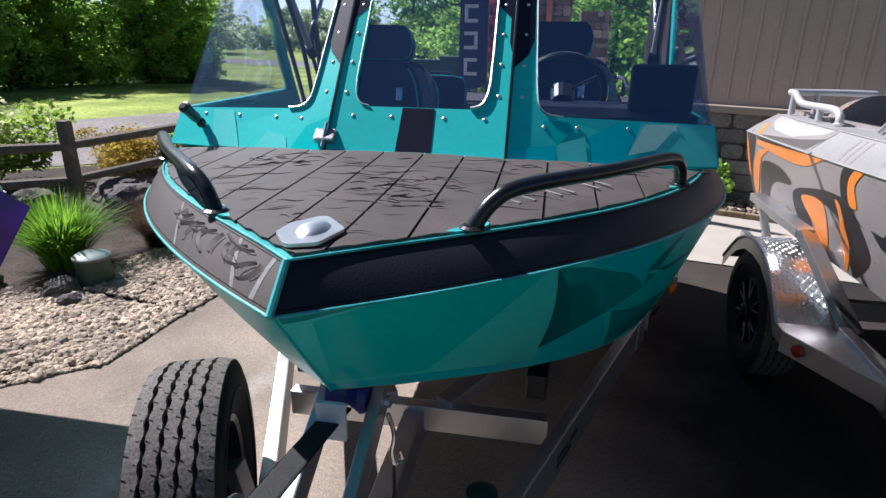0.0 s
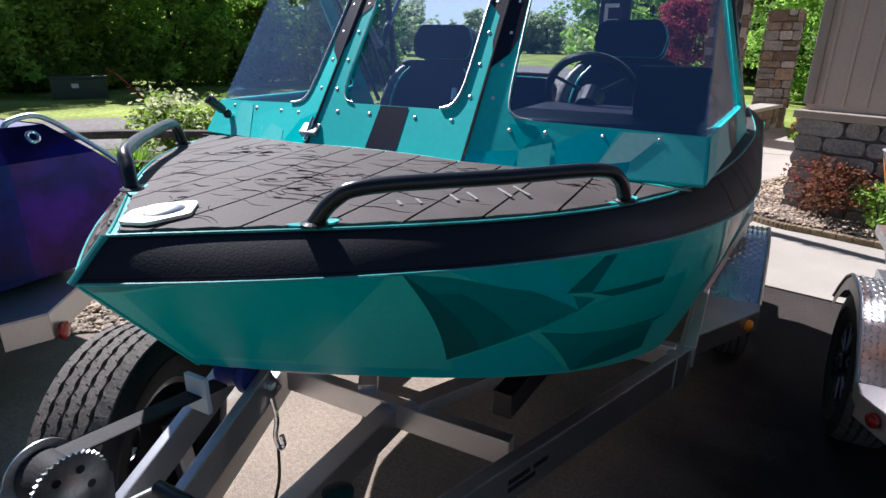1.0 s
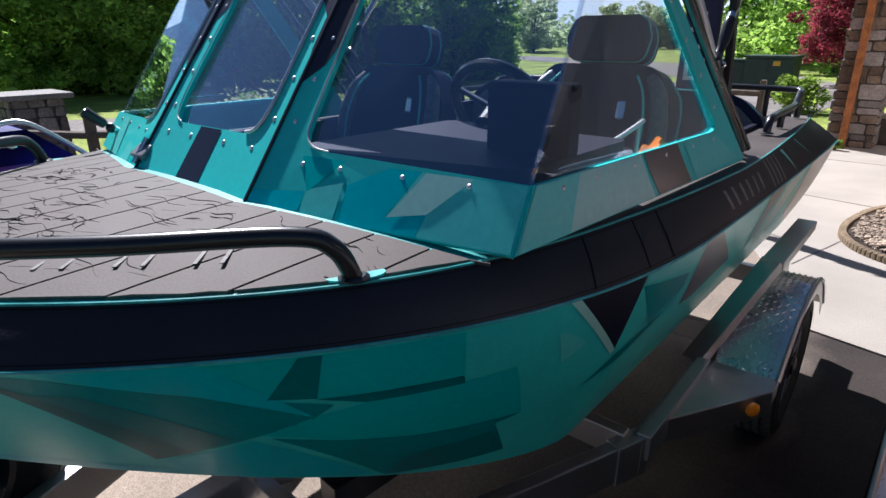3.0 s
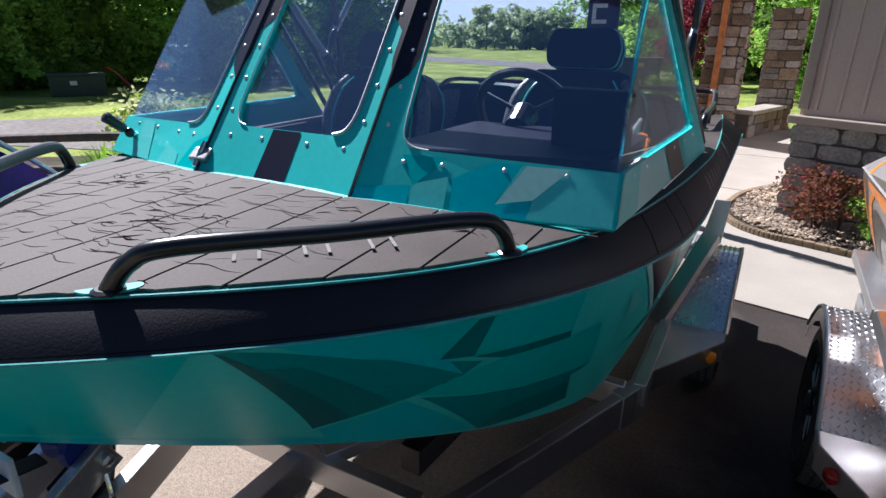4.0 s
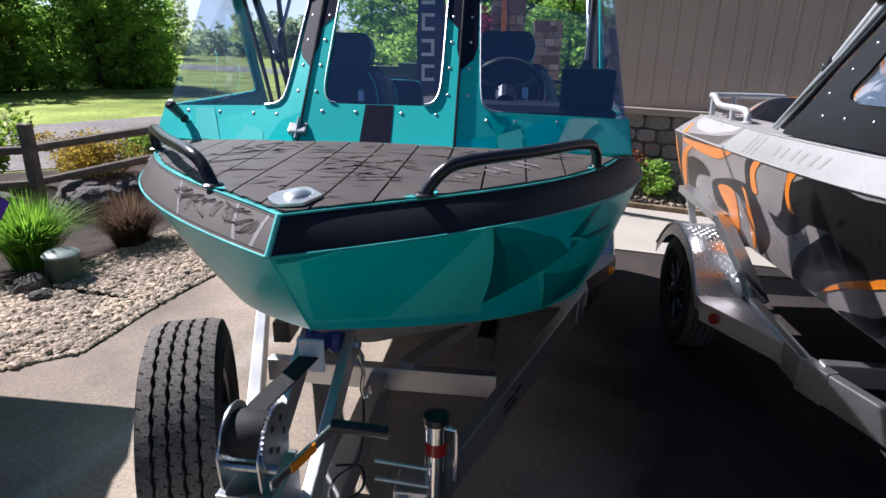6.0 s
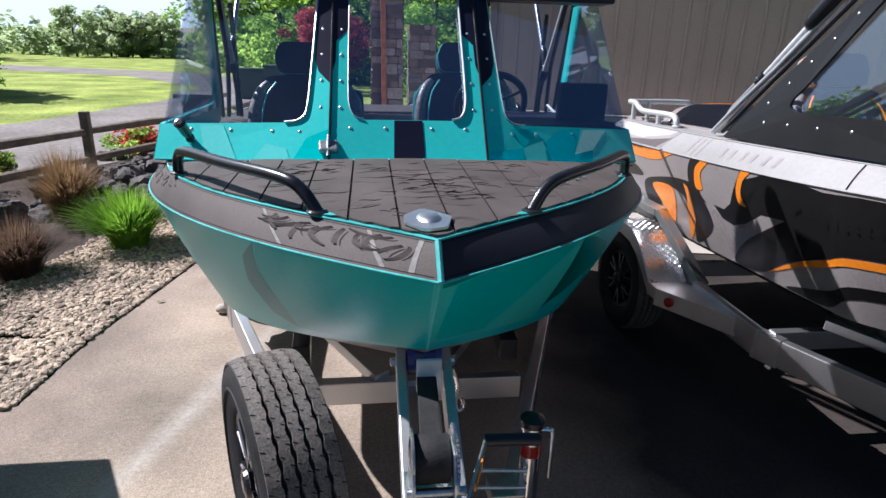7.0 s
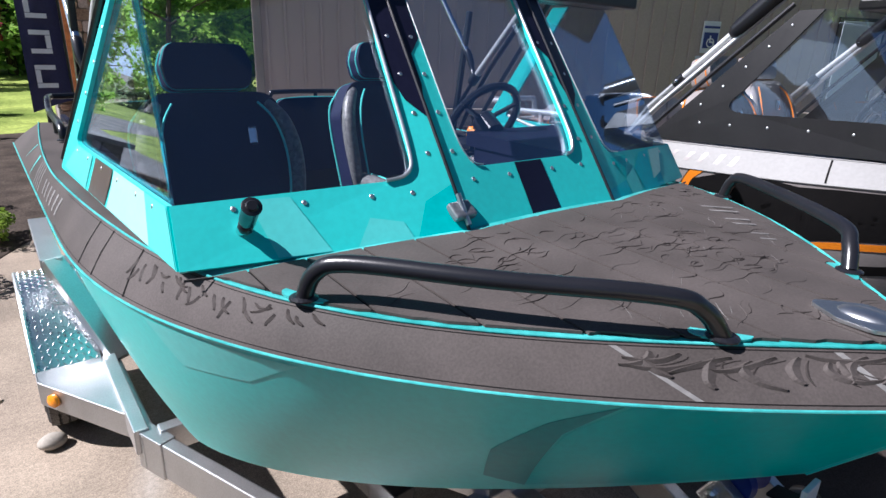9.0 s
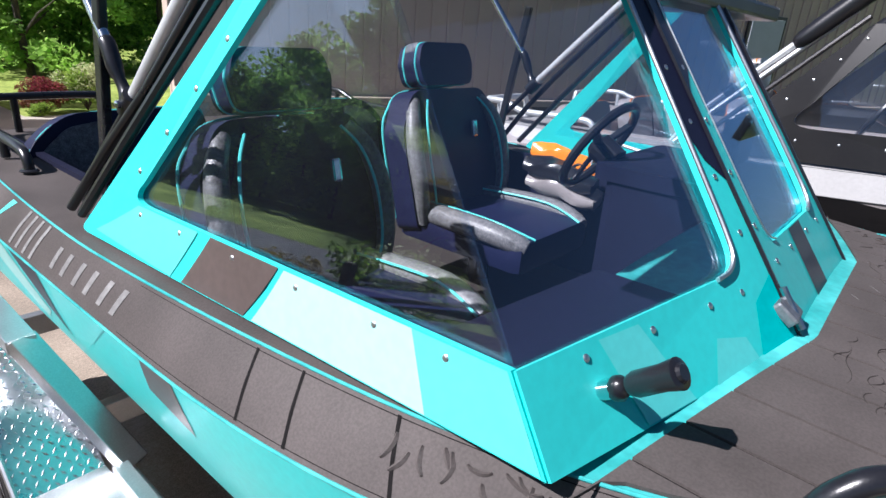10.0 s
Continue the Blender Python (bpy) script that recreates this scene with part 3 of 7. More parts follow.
def seat(parent, x, y, z, m, facing=0.0):
    """A high-backed helm seat whose back leans aft; it faces the bow."""
    at = pose(x, y, z, 0, 0, facing)
    bm = bmesh.new()
    # backrest: a padded shell
    prof = rounded([(-0.265, 0.0), (0.265, 0.0), (0.29, 0.38), (0.22, 0.53), (-0.22, 0.53), (-0.29, 0.38)], [0.04, 0.04, 0.1, 0.1, 0.1, 0.1])
    slab(bm, prof, 0.11, pose(0, 0, 0, 78, 0, 0))
    back = part("seat", bm, m["seat"], parent, "high-backed helm seat with bright piping", smooth=True)
    back.matrix_basis = at
    bev = back.modifiers.new("soft", 'BEVEL')
    bev.width, bev.segments, bev.limit_method = 0.028, 3, 'ANGLE'
    lean = pose(0, 0, 0, 78, 0, 0)
    # side bolsters
    for sx in (-1, 1):
        bm = bmesh.new()
        pts = [lean @ Vector((sx * q, h, 0.075 + d)) for q, h, d in ((0.24, 0.03, 0.05), (0.265, 0.15, 0.075), (0.27, 0.3, 0.07), (0.245, 0.42, 0.05), (0.20, 0.49, 0.02))]
        tube(bm, smoothed(pts, 4), [0.022 + 0.010 * math.sin(math.pi * k / 16) for k in range(17)], 10)
        part("bolster", bm, m["bolster"], back, "embossed grey side bolster", smooth=True)
        bm = bmesh.new()
        tube(bm, smoothed([p + (lean.to_3x3() @ Vector((-sx * 0.045, 0, 0.03))) for p in pts], 4), 0.0045, 6)
        part("piping", bm, m["piping"], back)
    bm = bmesh.new()
    tube(bm, smoothed([lean @ Vector(q) for q in ((-0.268, 0.05, 0.0), (-0.29, 0.36, 0.0), (-0.25, 0.47, 0.0), (-0.15, 0.532, 0.0), (0.15, 0.532, 0.0), (0.25, 0.47, 0.0), (0.29, 0.36, 0.0), (0.268, 0.05, 0.0))], 6), 0.0045, 6)
    part("piping", bm, m["piping"], back)
    # headrest: a rounded pad with piping round both rims
    bm = bmesh.new()
    rim = rounded([(-0.148, 0.545), (0.148, 0.545), (0.162, 0.63), (0.135, 0.705), (-0.135, 0.705), (-0.162, 0.63)], [0.045, 0.045, 0.06, 0.05, 0.05, 0.06])
    slab(bm, rim, 0.115, lean @ Matrix.Translation((0, 0, -0.008)))
    head = part("headrest", bm, m["seat"], back, smooth=True)
    bev = head.modifiers.new("soft", 'BEVEL')
    bev.width, bev.segments, bev.limit_method = 0.03, 4, 'ANGLE'
    bm = bmesh.new()
    slab(bm, rounded([(-0.152, 0.655), (0.152, 0.655), (0.136, 0.709), (-0.136, 0.709)], [0.02, 0.02, 0.045, 0.045]), 0.060, lean @ Matrix.Translation((0, 0, 0.02)))
    cap = part("headrest_cap", bm, m["bolster"], back, "embossed grey headrest top", smooth=True)
    bev = cap.modifiers.new("soft", 'BEVEL')
    bev.width, bev.segments, bev.limit_method = 0.012, 3, 'ANGLE'
    for d in (0.018, 0.082):
        bm = bmesh.new()
        tube(bm, [lean @ Vector((q * 1.003, 0.62 + (h - 0.62) * 1.003, d)) for q, h in rim + rim[:1]], 0.0038, 6)
        part("piping", bm, m["piping"], back)
    # cushion
    bm = bmesh.new()
    box(bm, (-0.245, -0.57, -0.03), (0.245, 0.02, 0.10), None, 0.04)
    part("cushion", bm, m["seat"], back, "padded seat cushion", smooth=True)
    for sx in (-1, 1):
        bm = bmesh.new()
        tube(bm, smoothed([(sx * 0.20, 0.0, 0.085), (sx * 0.215, -0.15, 0.095), (sx * 0.232, -0.40, 0.10), (sx * 0.20, -0.56, 0.07)], 4), [0.030, 0.035, 0.038, 0.040, 0.041, 0.042, 0.042, 0.042, 0.042, 0.041, 0.040, 0.038, 0.030], 10)
        part("bolster", bm, m["bolster"], back, smooth=True)
        bm = bmesh.new()
        tube(bm, smoothed([(sx * 0.165, 0.0, 0.112), (sx * 0.175, -0.15, 0.125), (sx * 0.190, -0.40, 0.128), (sx * 0.16, -0.565, 0.095)], 4), 0.0045, 6)
        part("piping", bm, m["piping"], back)
    bm = bmesh.new()
    lathe(bm, [(0.12, -0.36), (0.05, -0.34), (0.04, -0.02), (0.14, -0.02)], pose(0, -0.22, 0), 16)
    part("pedestal", bm, BLACK, back)
    # buckle on the bolster
    bm = bmesh.new()
    box(bm, (0.10, 0.33, 0.112), (0.135, 0.40, 0.135), lean, 0.008)
    part("buckle", bm, CHROME, back, "chrome latch")
    return back


def make_boat(name, label, m):
    boat = thing(name, label, "boat", "boats on trailers")
    # bottom, transom and inner shell
    bm = bmesh.new()
    for sx in (1, -1):
        sheet(bm, lambda s, v: Vector((chine_edge(s).x * (1 - v) * sx, chine_edge(s).y, chine_edge(s).lerp(keel(s), v).z)), STEPS, [0, 0.5, 1])
    sheet(bm, lambda u, v: Vector(((chine_edge(1).x * (1 - v) + band_edge(1).x * v) * u, chine_edge(1).y * (1 - v) + band_edge(1).y * v, chine_edge(1).z * (1 - v) + band_edge(1).z * v)), [-1, -0.5, 0, 0.5, 1], [0, 0.5, 1])
    part("bottom", bm, ALU_DULL, boat, "bare aluminium planing bottom and transom")
    sides = {}
    for sx in (1, -1):
        bm = bmesh.new()
        sheet(bm, lambda s, v: hull_side(s, v, sx), STEPS, [k / 14 for k in range(15)], 0.004)
        sides[sx] = part("hull_side", bm, m["hull"], boat, m["hull_label"], smooth=True)
        bm = bmesh.new()
        sheet(bm, lambda s, v: gunwale(s, v, sx), STEPS, [k / 8 for k in range(9)], 0.004)
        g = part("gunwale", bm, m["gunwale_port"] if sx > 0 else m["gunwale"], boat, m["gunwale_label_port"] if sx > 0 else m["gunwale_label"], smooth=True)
        sides[sx * 2] = g
        for edge, off, r in ((deck_edge, Vector((0.0, 0, 0.002)), 0.0030), (band_edge, Vector((0.002, 0, -0.002)), 0.0032)):
            bm = bmesh.new()
            tube(bm, [Vector(((edge(s) + off).x * sx, (edge(s) + off).y, (edge(s) + off).z)) for s in STEPS[:]], r, 8)
            part("edge_trim", bm, m["trim"], g, smooth=True)
    bm = bmesh.new()
    tube(bm, [deck_edge(0) + Vector((0, -0.004, 0.002)), band_edge(0) + Vector((0, -0.006, 0))], 0.007, 8)
    part("stem_trim", bm, m["trim"], boat, smooth=True)
    bm = bmesh.new()
    tube(bm, [band_edge(0), chine_edge(0)], 0.0035, 8)
    part("stem", bm, m["hull"], boat, smooth=True)
    # fore deck, side decks and stern deck
    ys = [0.075, 0.12, 0.2, 0.3, 0.4, 0.5, 0.6, 0.7, 0.8, 0.9, 1.0, 1.1, 1.2, 1.3]
    bm = bmesh.new()

    def deck_at(y, f):
        x = deck_edge((y - 0.072) / 3.8).x * f
        return Vector((x, y, deck_z(x, y)))
    sheet(bm, deck_at, ys, [-1, -0.8, -0.6, -0.4, -0.2, 0, 0.2, 0.4, 0.6, 0.8, 1])
    part("fore_deck", bm, m["trim"], boat, "painted fore deck", smooth=True)
    for sx in (1, -1):
        bm = bmesh.new()
        sheet(bm, lambda s, v: Vector(((deck_edge(s).x * (1 - v) + 0.80 * v) * sx, deck_edge(s).y, deck_edge(s).z + 0.001)), [0.29 + 0.71 * k / 12 for k in range(13)], [0, 1], 0.0)
        part("side_deck", bm, m["deck"], boat)
        bm = bmesh.new()
        box(bm, (sx * 0.80 - 0.012, 1.3, 0.92), (sx * 0.80 + 0.012, 3.86, 1.395))
        part("inner_side", bm, m["inner"], boat, "smooth dark cockpit side")
    bm = bmesh.new()
    box(bm, (-0.80, 1.25, 0.90), (0.80, 3.86, 0.93))
    part("cockpit_floor", bm, FOAM_DARK, boat)
    bm = bmesh.new()
    box(bm, (-0.80, 3.30, 0.93), (0.80, 3.86, 1.36), None, 0.02)
    stern = part("stern_deck", bm, m["deck"], boat)
    part("stern_panel", blk((-0.22, 3.285, 1.0), (0.22, 3.298, 1.34), None, 0.01), SIDING, stern, "tan engine hatch panel")
    part("speaker", lathe(bmesh.new(), [(0.07, 0), (0.07, 0.012), (0.05, 0.016), (0.03, 0.006)], pose(0.02, 3.285, 1.18, 90, 0, 0), 22), BLACK, stern, smooth=True)
    # windshield
    shield = part("windshield", plate(bmesh.new(), shield_mid, rounded([(-1, 0), (1, 0), (1, 1), (0.78, 1), (0.78, 0.235), (-0.78, 0.235), (-0.78, 1), (-1, 1)], [0.005, 0.005, 0, 0, 0.17, 0.17, 0, 0], 8)), m["shield"], boat, "walk-through windshield door frame")
    part("pane", plate(bmesh.new(), lambda u, v, l: shield_mid(u, v, l - 0.013), [(-0.84, 0.2), (0.84, 0.2), (0.84, 1), (-0.84, 1)], 0.004), m["glass_p"], shield, "clear pane").visible_shadow = False
    part("header", blk((-0.86, 1.36, 1.985), (0.86, 1.5, 2.03), None, 0.01), m["dark"], shield)
    for sx in (1, -1):
        fn = shield_front(sx)
        fr = part("windshield", plate(bmesh.new(), fn, rounded([(0.0, 0), (1, 0), (1, 0.19), (0.135, 0.215), (0.095, 1), (0.0, 1)], [0, 0, 0, 0.09, 0, 0], 8)), m["shield"], boat, "faceted windshield frame with camouflage wrap")
        part("pane", plate(bmesh.new(), lambda u, v, l: fn(u, v, l - 0.013), [(0.09, 0.15), (0.995, 0.15), (0.995, 1), (0.05, 1)], 0.004), m["glass_p"] if sx > 0 else m["glass"], fr).visible_shadow = False
        sd = shield_side(sx)
        fs = part("windshield", plate(bmesh.new(), sd, rounded([(0, 0), (1, 0), (1, 1), (0.70, 1), (0.905, 0.19), (0, 0.19)] if m is not GREY_SET else [(0, 0), (1, 0), (1, 1), (0.56, 1), (0.83, 0.25), (0, 0.24)], [0, 0.03, 0, 0, 0.06 if m is not GREY_SET else 0.13, 0], 8)), m["shield"], boat, "raked side windshield frame")
        part("pane", plate(bmesh.new(), lambda u, v, l: sd(u, v, l - 0.013), [(0.005, 0.15), (0.93, 0.15), (0.74, 1), (0.005, 1)], 0.004), m["glass"], fs).visible_shadow = False
        for u in (0.17, 0.33, 0.575, 0.81):
            bolt(fr, fn(u, 0.165), (0.1 * sx, -0.82, 0.56))
        for v in (0.3, 0.45, 0.6, 0.75):
            bolt(fr, fn(0.055, v), (0.1 * sx, -0.82, 0.56))
            bolt(shield, shield_mid(0.88 * sx, v), (0, -0.81, 0.58))
        for u in (0.10, 0.22, 0.38, 0.54, 0.70, 0.84):
            bolt(fs, sd(u, 0.155), (0.98 * sx, 0, 0.15))
        for v in (0.3, 0.45, 0.6, 0.75, 0.9):
            bolt(fs, sd(0.955 - 0.1 * v, v), (0.98 * sx, 0, 0.15))
        for u in (0.30, 0.75):
            bolt(shield, shield_mid(u * sx, 0.19), (0, -0.81, 0.58))
        # canopy bows folded along the raked frame
        arms = part("canopy_frame", tube(bmesh.new(), [(sx * 0.853, 2.25, 1.695), (sx * 0.838, 2.05, 1.885), (sx * 0.818, 1.83, 2.09)], 0.0165, 12), RAIL_WHITE, boat, "folded aluminium canopy bow", smooth=True)
        part("canopy_bow", tube(bmesh.new(), [(sx * 0.945, 2.47, 1.40), (sx * 0.90, 2.32, 1.57), (sx * 0.86, 2.17, 1.72), (sx * 0.81, 1.82, 2.06)], 0.012 if m is not GREY_SET else 0.016, 10), ALU if m is GREY_SET else BLACK, arms, smooth=True)
        part("canopy_seal", tube(bmesh.new(), [(sx * 0.955, 2.37, 1.41), (sx * 0.91, 2.17, 1.62), (sx * 0.825, 1.765, 2.03)], 0.012, 8), BLACK, arms, smooth=True)
        part("lower_tube", tube(bmesh.new(), [(sx * 0.853, 2.25, 1.695), (sx * 0.88, 2.42, 1.53), (sx * 0.90, 2.50, 1.40)], 0.011 if m is not GREY_SET else 0.016, 10), ALU if m is GREY_SET else BLACK, arms, smooth=True)
        clamp = part("clamp", lathe(bmesh.new(), [(0.012, -0.035), (0.025, -0.03), (0.027, 0.0), (0.025, 0.03), (0.012, 0.035)], pose(sx * 0.854, 2.265, 1.68, 44, 0, 0), 14), BLACK, arms, "black cast tube clamp", smooth=True)
        part("clamp_bolt", lathe(bmesh.new(), [(0.009, 0.0), (0.009, 0.034), (0.005, 0.037)], pose(sx * 0.854, 2.265, 1.68, 0, 90 * sx, 0), 10), CHROME, clamp, smooth=True)
        if m is GREY_SET:
            part("canopy_roll", tube(bmesh.new(), smoothed([(sx * 0.838, 2.03, 1.90), (sx * 0.832, 1.98, 1.95), (sx * 0.815, 1.84, 2.085), (sx * 0.80, 1.70, 2.21)], 4), [0.016, 0.028, 0.036, 0.040, 0.042, 0.043, 0.044, 0.044, 0.045, 0.045, 0.045, 0.045, 0.045], 12), BLACK, arms, "rolled black canvas sleeve", smooth=True)
        else:
            part("strut", tube(bmesh.new(), [(sx * 0.862, 2.325, 1.79), (sx * 0.860, 2.42, 1.90), (sx * 0.858, 2.60, 2.11)], 0.014, 12), CHROME, arms, "polished telescoping strut", smooth=True)
            part("strut_joint", tube(bmesh.new(), smoothed([(sx * 0.856, 2.275, 1.695), (sx * 0.862, 2.305, 1.745), (sx * 0.862, 2.33, 1.795), (sx * 0.862, 2.345, 1.812)], 4), [0.020, 0.016, 0.013, 0.013, 0.016, 0.018, 0.018, 0.018, 0.018, 0.018, 0.018, 0.018, 0.016], 12), BLACK, arms, smooth=True)
            part("upright", beam(bmesh.new(), (sx * 0.86, 2.335, 2.0), (sx * 0.868, 2.44, 1.40), 0.022, 0.030), BLACK, arms)
    # grab rails on the fore deck and at the stern
    for sx in (1, -1):
        z = 1.402
        grab_rail(boat, [(sx * 0.272, 0.316, z - 0.002), (sx * 0.308, 0.338, z + 0.048), (sx * 0.365, 0.380, z + 0.072), (sx * 0.548, 0.575, z + 0.072), (sx * 0.702, 0.772, z + 0.068), (sx * 0.742, 0.826, z + 0.042), (sx * 0.755, 0.852, z - 0.014)], 0.0165, m["rail"], "bent tubular grab rail")
        r = 0.0155 if m["rail"] is BLACK else 0.019
        stern_rail = grab_rail(boat, [(sx * 0.895, 2.96, 1.386), (sx * 0.895, 2.975, 1.43), (sx * 0.895, 3.06, 1.450), (sx * 0.890, 3.42, 1.453), (sx * 0.886, 3.52, 1.472), (sx * 0.878, 3.60, 1.500), (sx * 0.860, 3.72, 1.504), (sx * 0.80, 3.765, 1.504), (sx * 0.44, 3.765, 1.504), (sx * 0.375, 3.765, 1.485), (sx * 0.36, 3.765, 1.361)], r, m["rail"], "bent tubular stern rail")
        for x, y, z0, z1 in ((0.893, 3.20, 1.384, 1.45), (0.878, 3.62, 1.384, 1.50), (0.70, 3.765, 1.36, 1.504)):
            part("rail_post", tube(bmesh.new(), [(sx * x, y, z0), (sx * x, y, z1)], r * 0.9, 10), m["rail"], stern_rail, smooth=True)
    seat(boat, -0.47, 2.20, 1.10, m)
    seat(boat, 0.42, 2.38, 1.125, m)
    # stern bench backs: arched pads with an embossed outer panel
    for sx in (-1, 1):
        q = pose(sx * 0.50, 3.24, 1.08, 80, 0, 0)

        def arch(pts):
            pts = [(sx * x, y) for x, y in pts]
            return pts if sx > 0 else pts[::-1]
        bm = bmesh.new()
        slab(bm, arch(rounded([(-0.32, 0), (0.285, 0), (0.35, 0.30), (0.20, 0.425), (-0.32, 0.425)], [0.05, 0.05, 0.13, 0.22, 0.08])), 0.11, q)
        b = part("bench_back", bm, m["seat"], boat, "rounded padded stern bench back", smooth=True)
        bv = b.modifiers.new("soft", 'BEVEL')
        bv.width, bv.segments, bv.limit_method = 0.03, 3, 'ANGLE'
        bm = bmesh.new()
        slab(bm, arch(rounded([(0.10, 0.03), (0.265, 0.03), (0.315, 0.28), (0.20, 0.375), (0.06, 0.395)], [0.02, 0.03, 0.10, 0.10, 0.03])), 0.010, q @ Matrix.Translation((0, 0, 0.106)))
        part("panel", bm, m["bolster"], b, "embossed grey panel", smooth=True)
        bm = bmesh.new()
        tube(bm, smoothed([q @ Vector((sx * x, y, 0.098)) for x, y in ((-0.318, 0.02), (-0.318, 0.36), (-0.25, 0.423), (0.10, 0.423), (0.24, 0.385), (0.325, 0.30), (0.335, 0.22), (0.285, 0.02))], 6), 0.0045, 6)
        part("piping", bm, m["piping"], b)
    # dash, helm and consoles
    bm = bmesh.new()
    box(bm, (0.30, 1.16, 0.95), (0.80, 1.62, 1.50), None, 0.03)
    helm = part("helm_console", bm, m["dash"], boat, "dark helm console")
    slab(bm := bmesh.new(), rounded([(0.29, 1.06), (0.86, 1.20), (0.86, 1.66), (0.29, 1.66)], [0.03] * 4), 0.05, Matrix.Translation((0, 0, 1.475)))
    part("dash_top", bm, m["dash"], helm, smooth=True)
    part("screen", blk((0.66, 1.34, 1.52), (0.865, 1.40, 1.675), pose(0, 0, 0), 0.012), m["dash"], helm, "dark chart plotter seen from behind")
    wheel = part("steering_wheel", lathe(bmesh.new(), [(0.165 + 0.016 * math.cos(a), 0.016 * math.sin(a)) for a in [2 * math.pi * k / 8 for k in range(8)]], pose(0.44, 1.72, 1.55, -60, 0, 0), 36, True), BLACK, helm, "black steering wheel", smooth=True)
    for a in (90, 210, 330):
        q = pose(0.44, 1.72, 1.55, -60, 0, 0)
        part("spoke", beam(bmesh.new(), q @ Vector((0, 0, 0)), q @ Vector((0.155 * math.cos(radians(a)), 0.155 * math.sin(radians(a)), 0)), 0.03, 0.012), BLACK, wheel)
    part("hub", lathe(bmesh.new(), [(0.045, -0.08), (0.05, 0.0), (0.035, 0.02)], pose(0.44, 1.72, 1.55, -60, 0, 0), 16), BLACK, wheel)
    bm = bmesh.new()
    box(bm, (-0.80, 1.20, 0.95), (-0.30, 1.40, 1.384), None, 0.03)
    locker = part("passenger_console", bm, m["dash"], boat, "dark passenger console")
    slab(bm := bmesh.new(), rounded([(-0.86, 1.20), (-0.29, 1.06), (-0.29, 1.34), (-0.86, 1.40)], [0.03] * 4), 0.035, Matrix.Translation((0, 0, 1.385)))
    part("dash_top", bm, m["dash"], locker, smooth=True)
    # folded canopy along the header
    bm = bmesh.new()
    tube(bm, smoothed([(-0.84, 1.62, 2.09), (-0.5, 1.60, 2.11), (0, 1.60, 2.115), (0.5, 1.60, 2.11), (0.84, 1.62, 2.09)], 5), 0.055, 12)
    part("folded_canopy", bm, m["dark"], boat, "rolled canvas canopy along the windshield header", smooth=True)
    return boat, sides


TEAL_SET = dict(gunwale_port=FOAM_SHADED, gunwale_label_port="sloping gunwale covered in shade-darkened foam", hull=TEAL, hull_label="glossy teal hull side with angular camouflage wrap", gunwale=FOAM, gunwale_label="sloping gunwale covered in dark grey foam", trim=TEAL_TRIM, deck=FOAM, inner=DASH, shield=TEAL, glass=GLASS, glass_p=GLASS_BLUE, dark=NAVY, rail=BLACK, seat=VINYL_BLACK, bolster=VINYL_GREY, piping=TEAL_LIGHT, dash=DASH)
GREY_SET = dict(TEAL_SET, gunwale_port=WHITE_WRAP, gunwale_label_port="sloping gunwale covered in pale grey foam", hull=GREY_WRAP, hull_label="warm grey hull side with black and orange swirls", gunwale=WHITE_WRAP, gunwale_label="sloping gunwale covered in pale grey foam", trim=WHITE_WRAP, deck=WHITE_WRAP, inner=GREY_WRAP, shield=BLACK_WRAP, dark=BLACK_WRAP, rail=RAIL_WHITE, seat=GREY_WRAP, bolster=GREY_WRAP, piping=ORANGE)
PURPLE_SET = dict(hull=PURPLE, hull_label="glossy violet hull side", gunwale=PURPLE, gunwale_label="glossy blue violet gunwale", deck=PURPLE, inner=PURPLE)

teal_boat, teal_sides = make_boat("jet_boat", "teal aluminium jet boat with faceted camouflage wrap on a trailer", TEAL_SET)
grey_boat, grey_sides = make_boat("jet_boat", "grey aluminium jet boat with black and orange swirls on a trailer", GREY_SET)
grey_boat.matrix_basis = pose(2.66, -0.62, 0.10, -2.0, 0, 0)


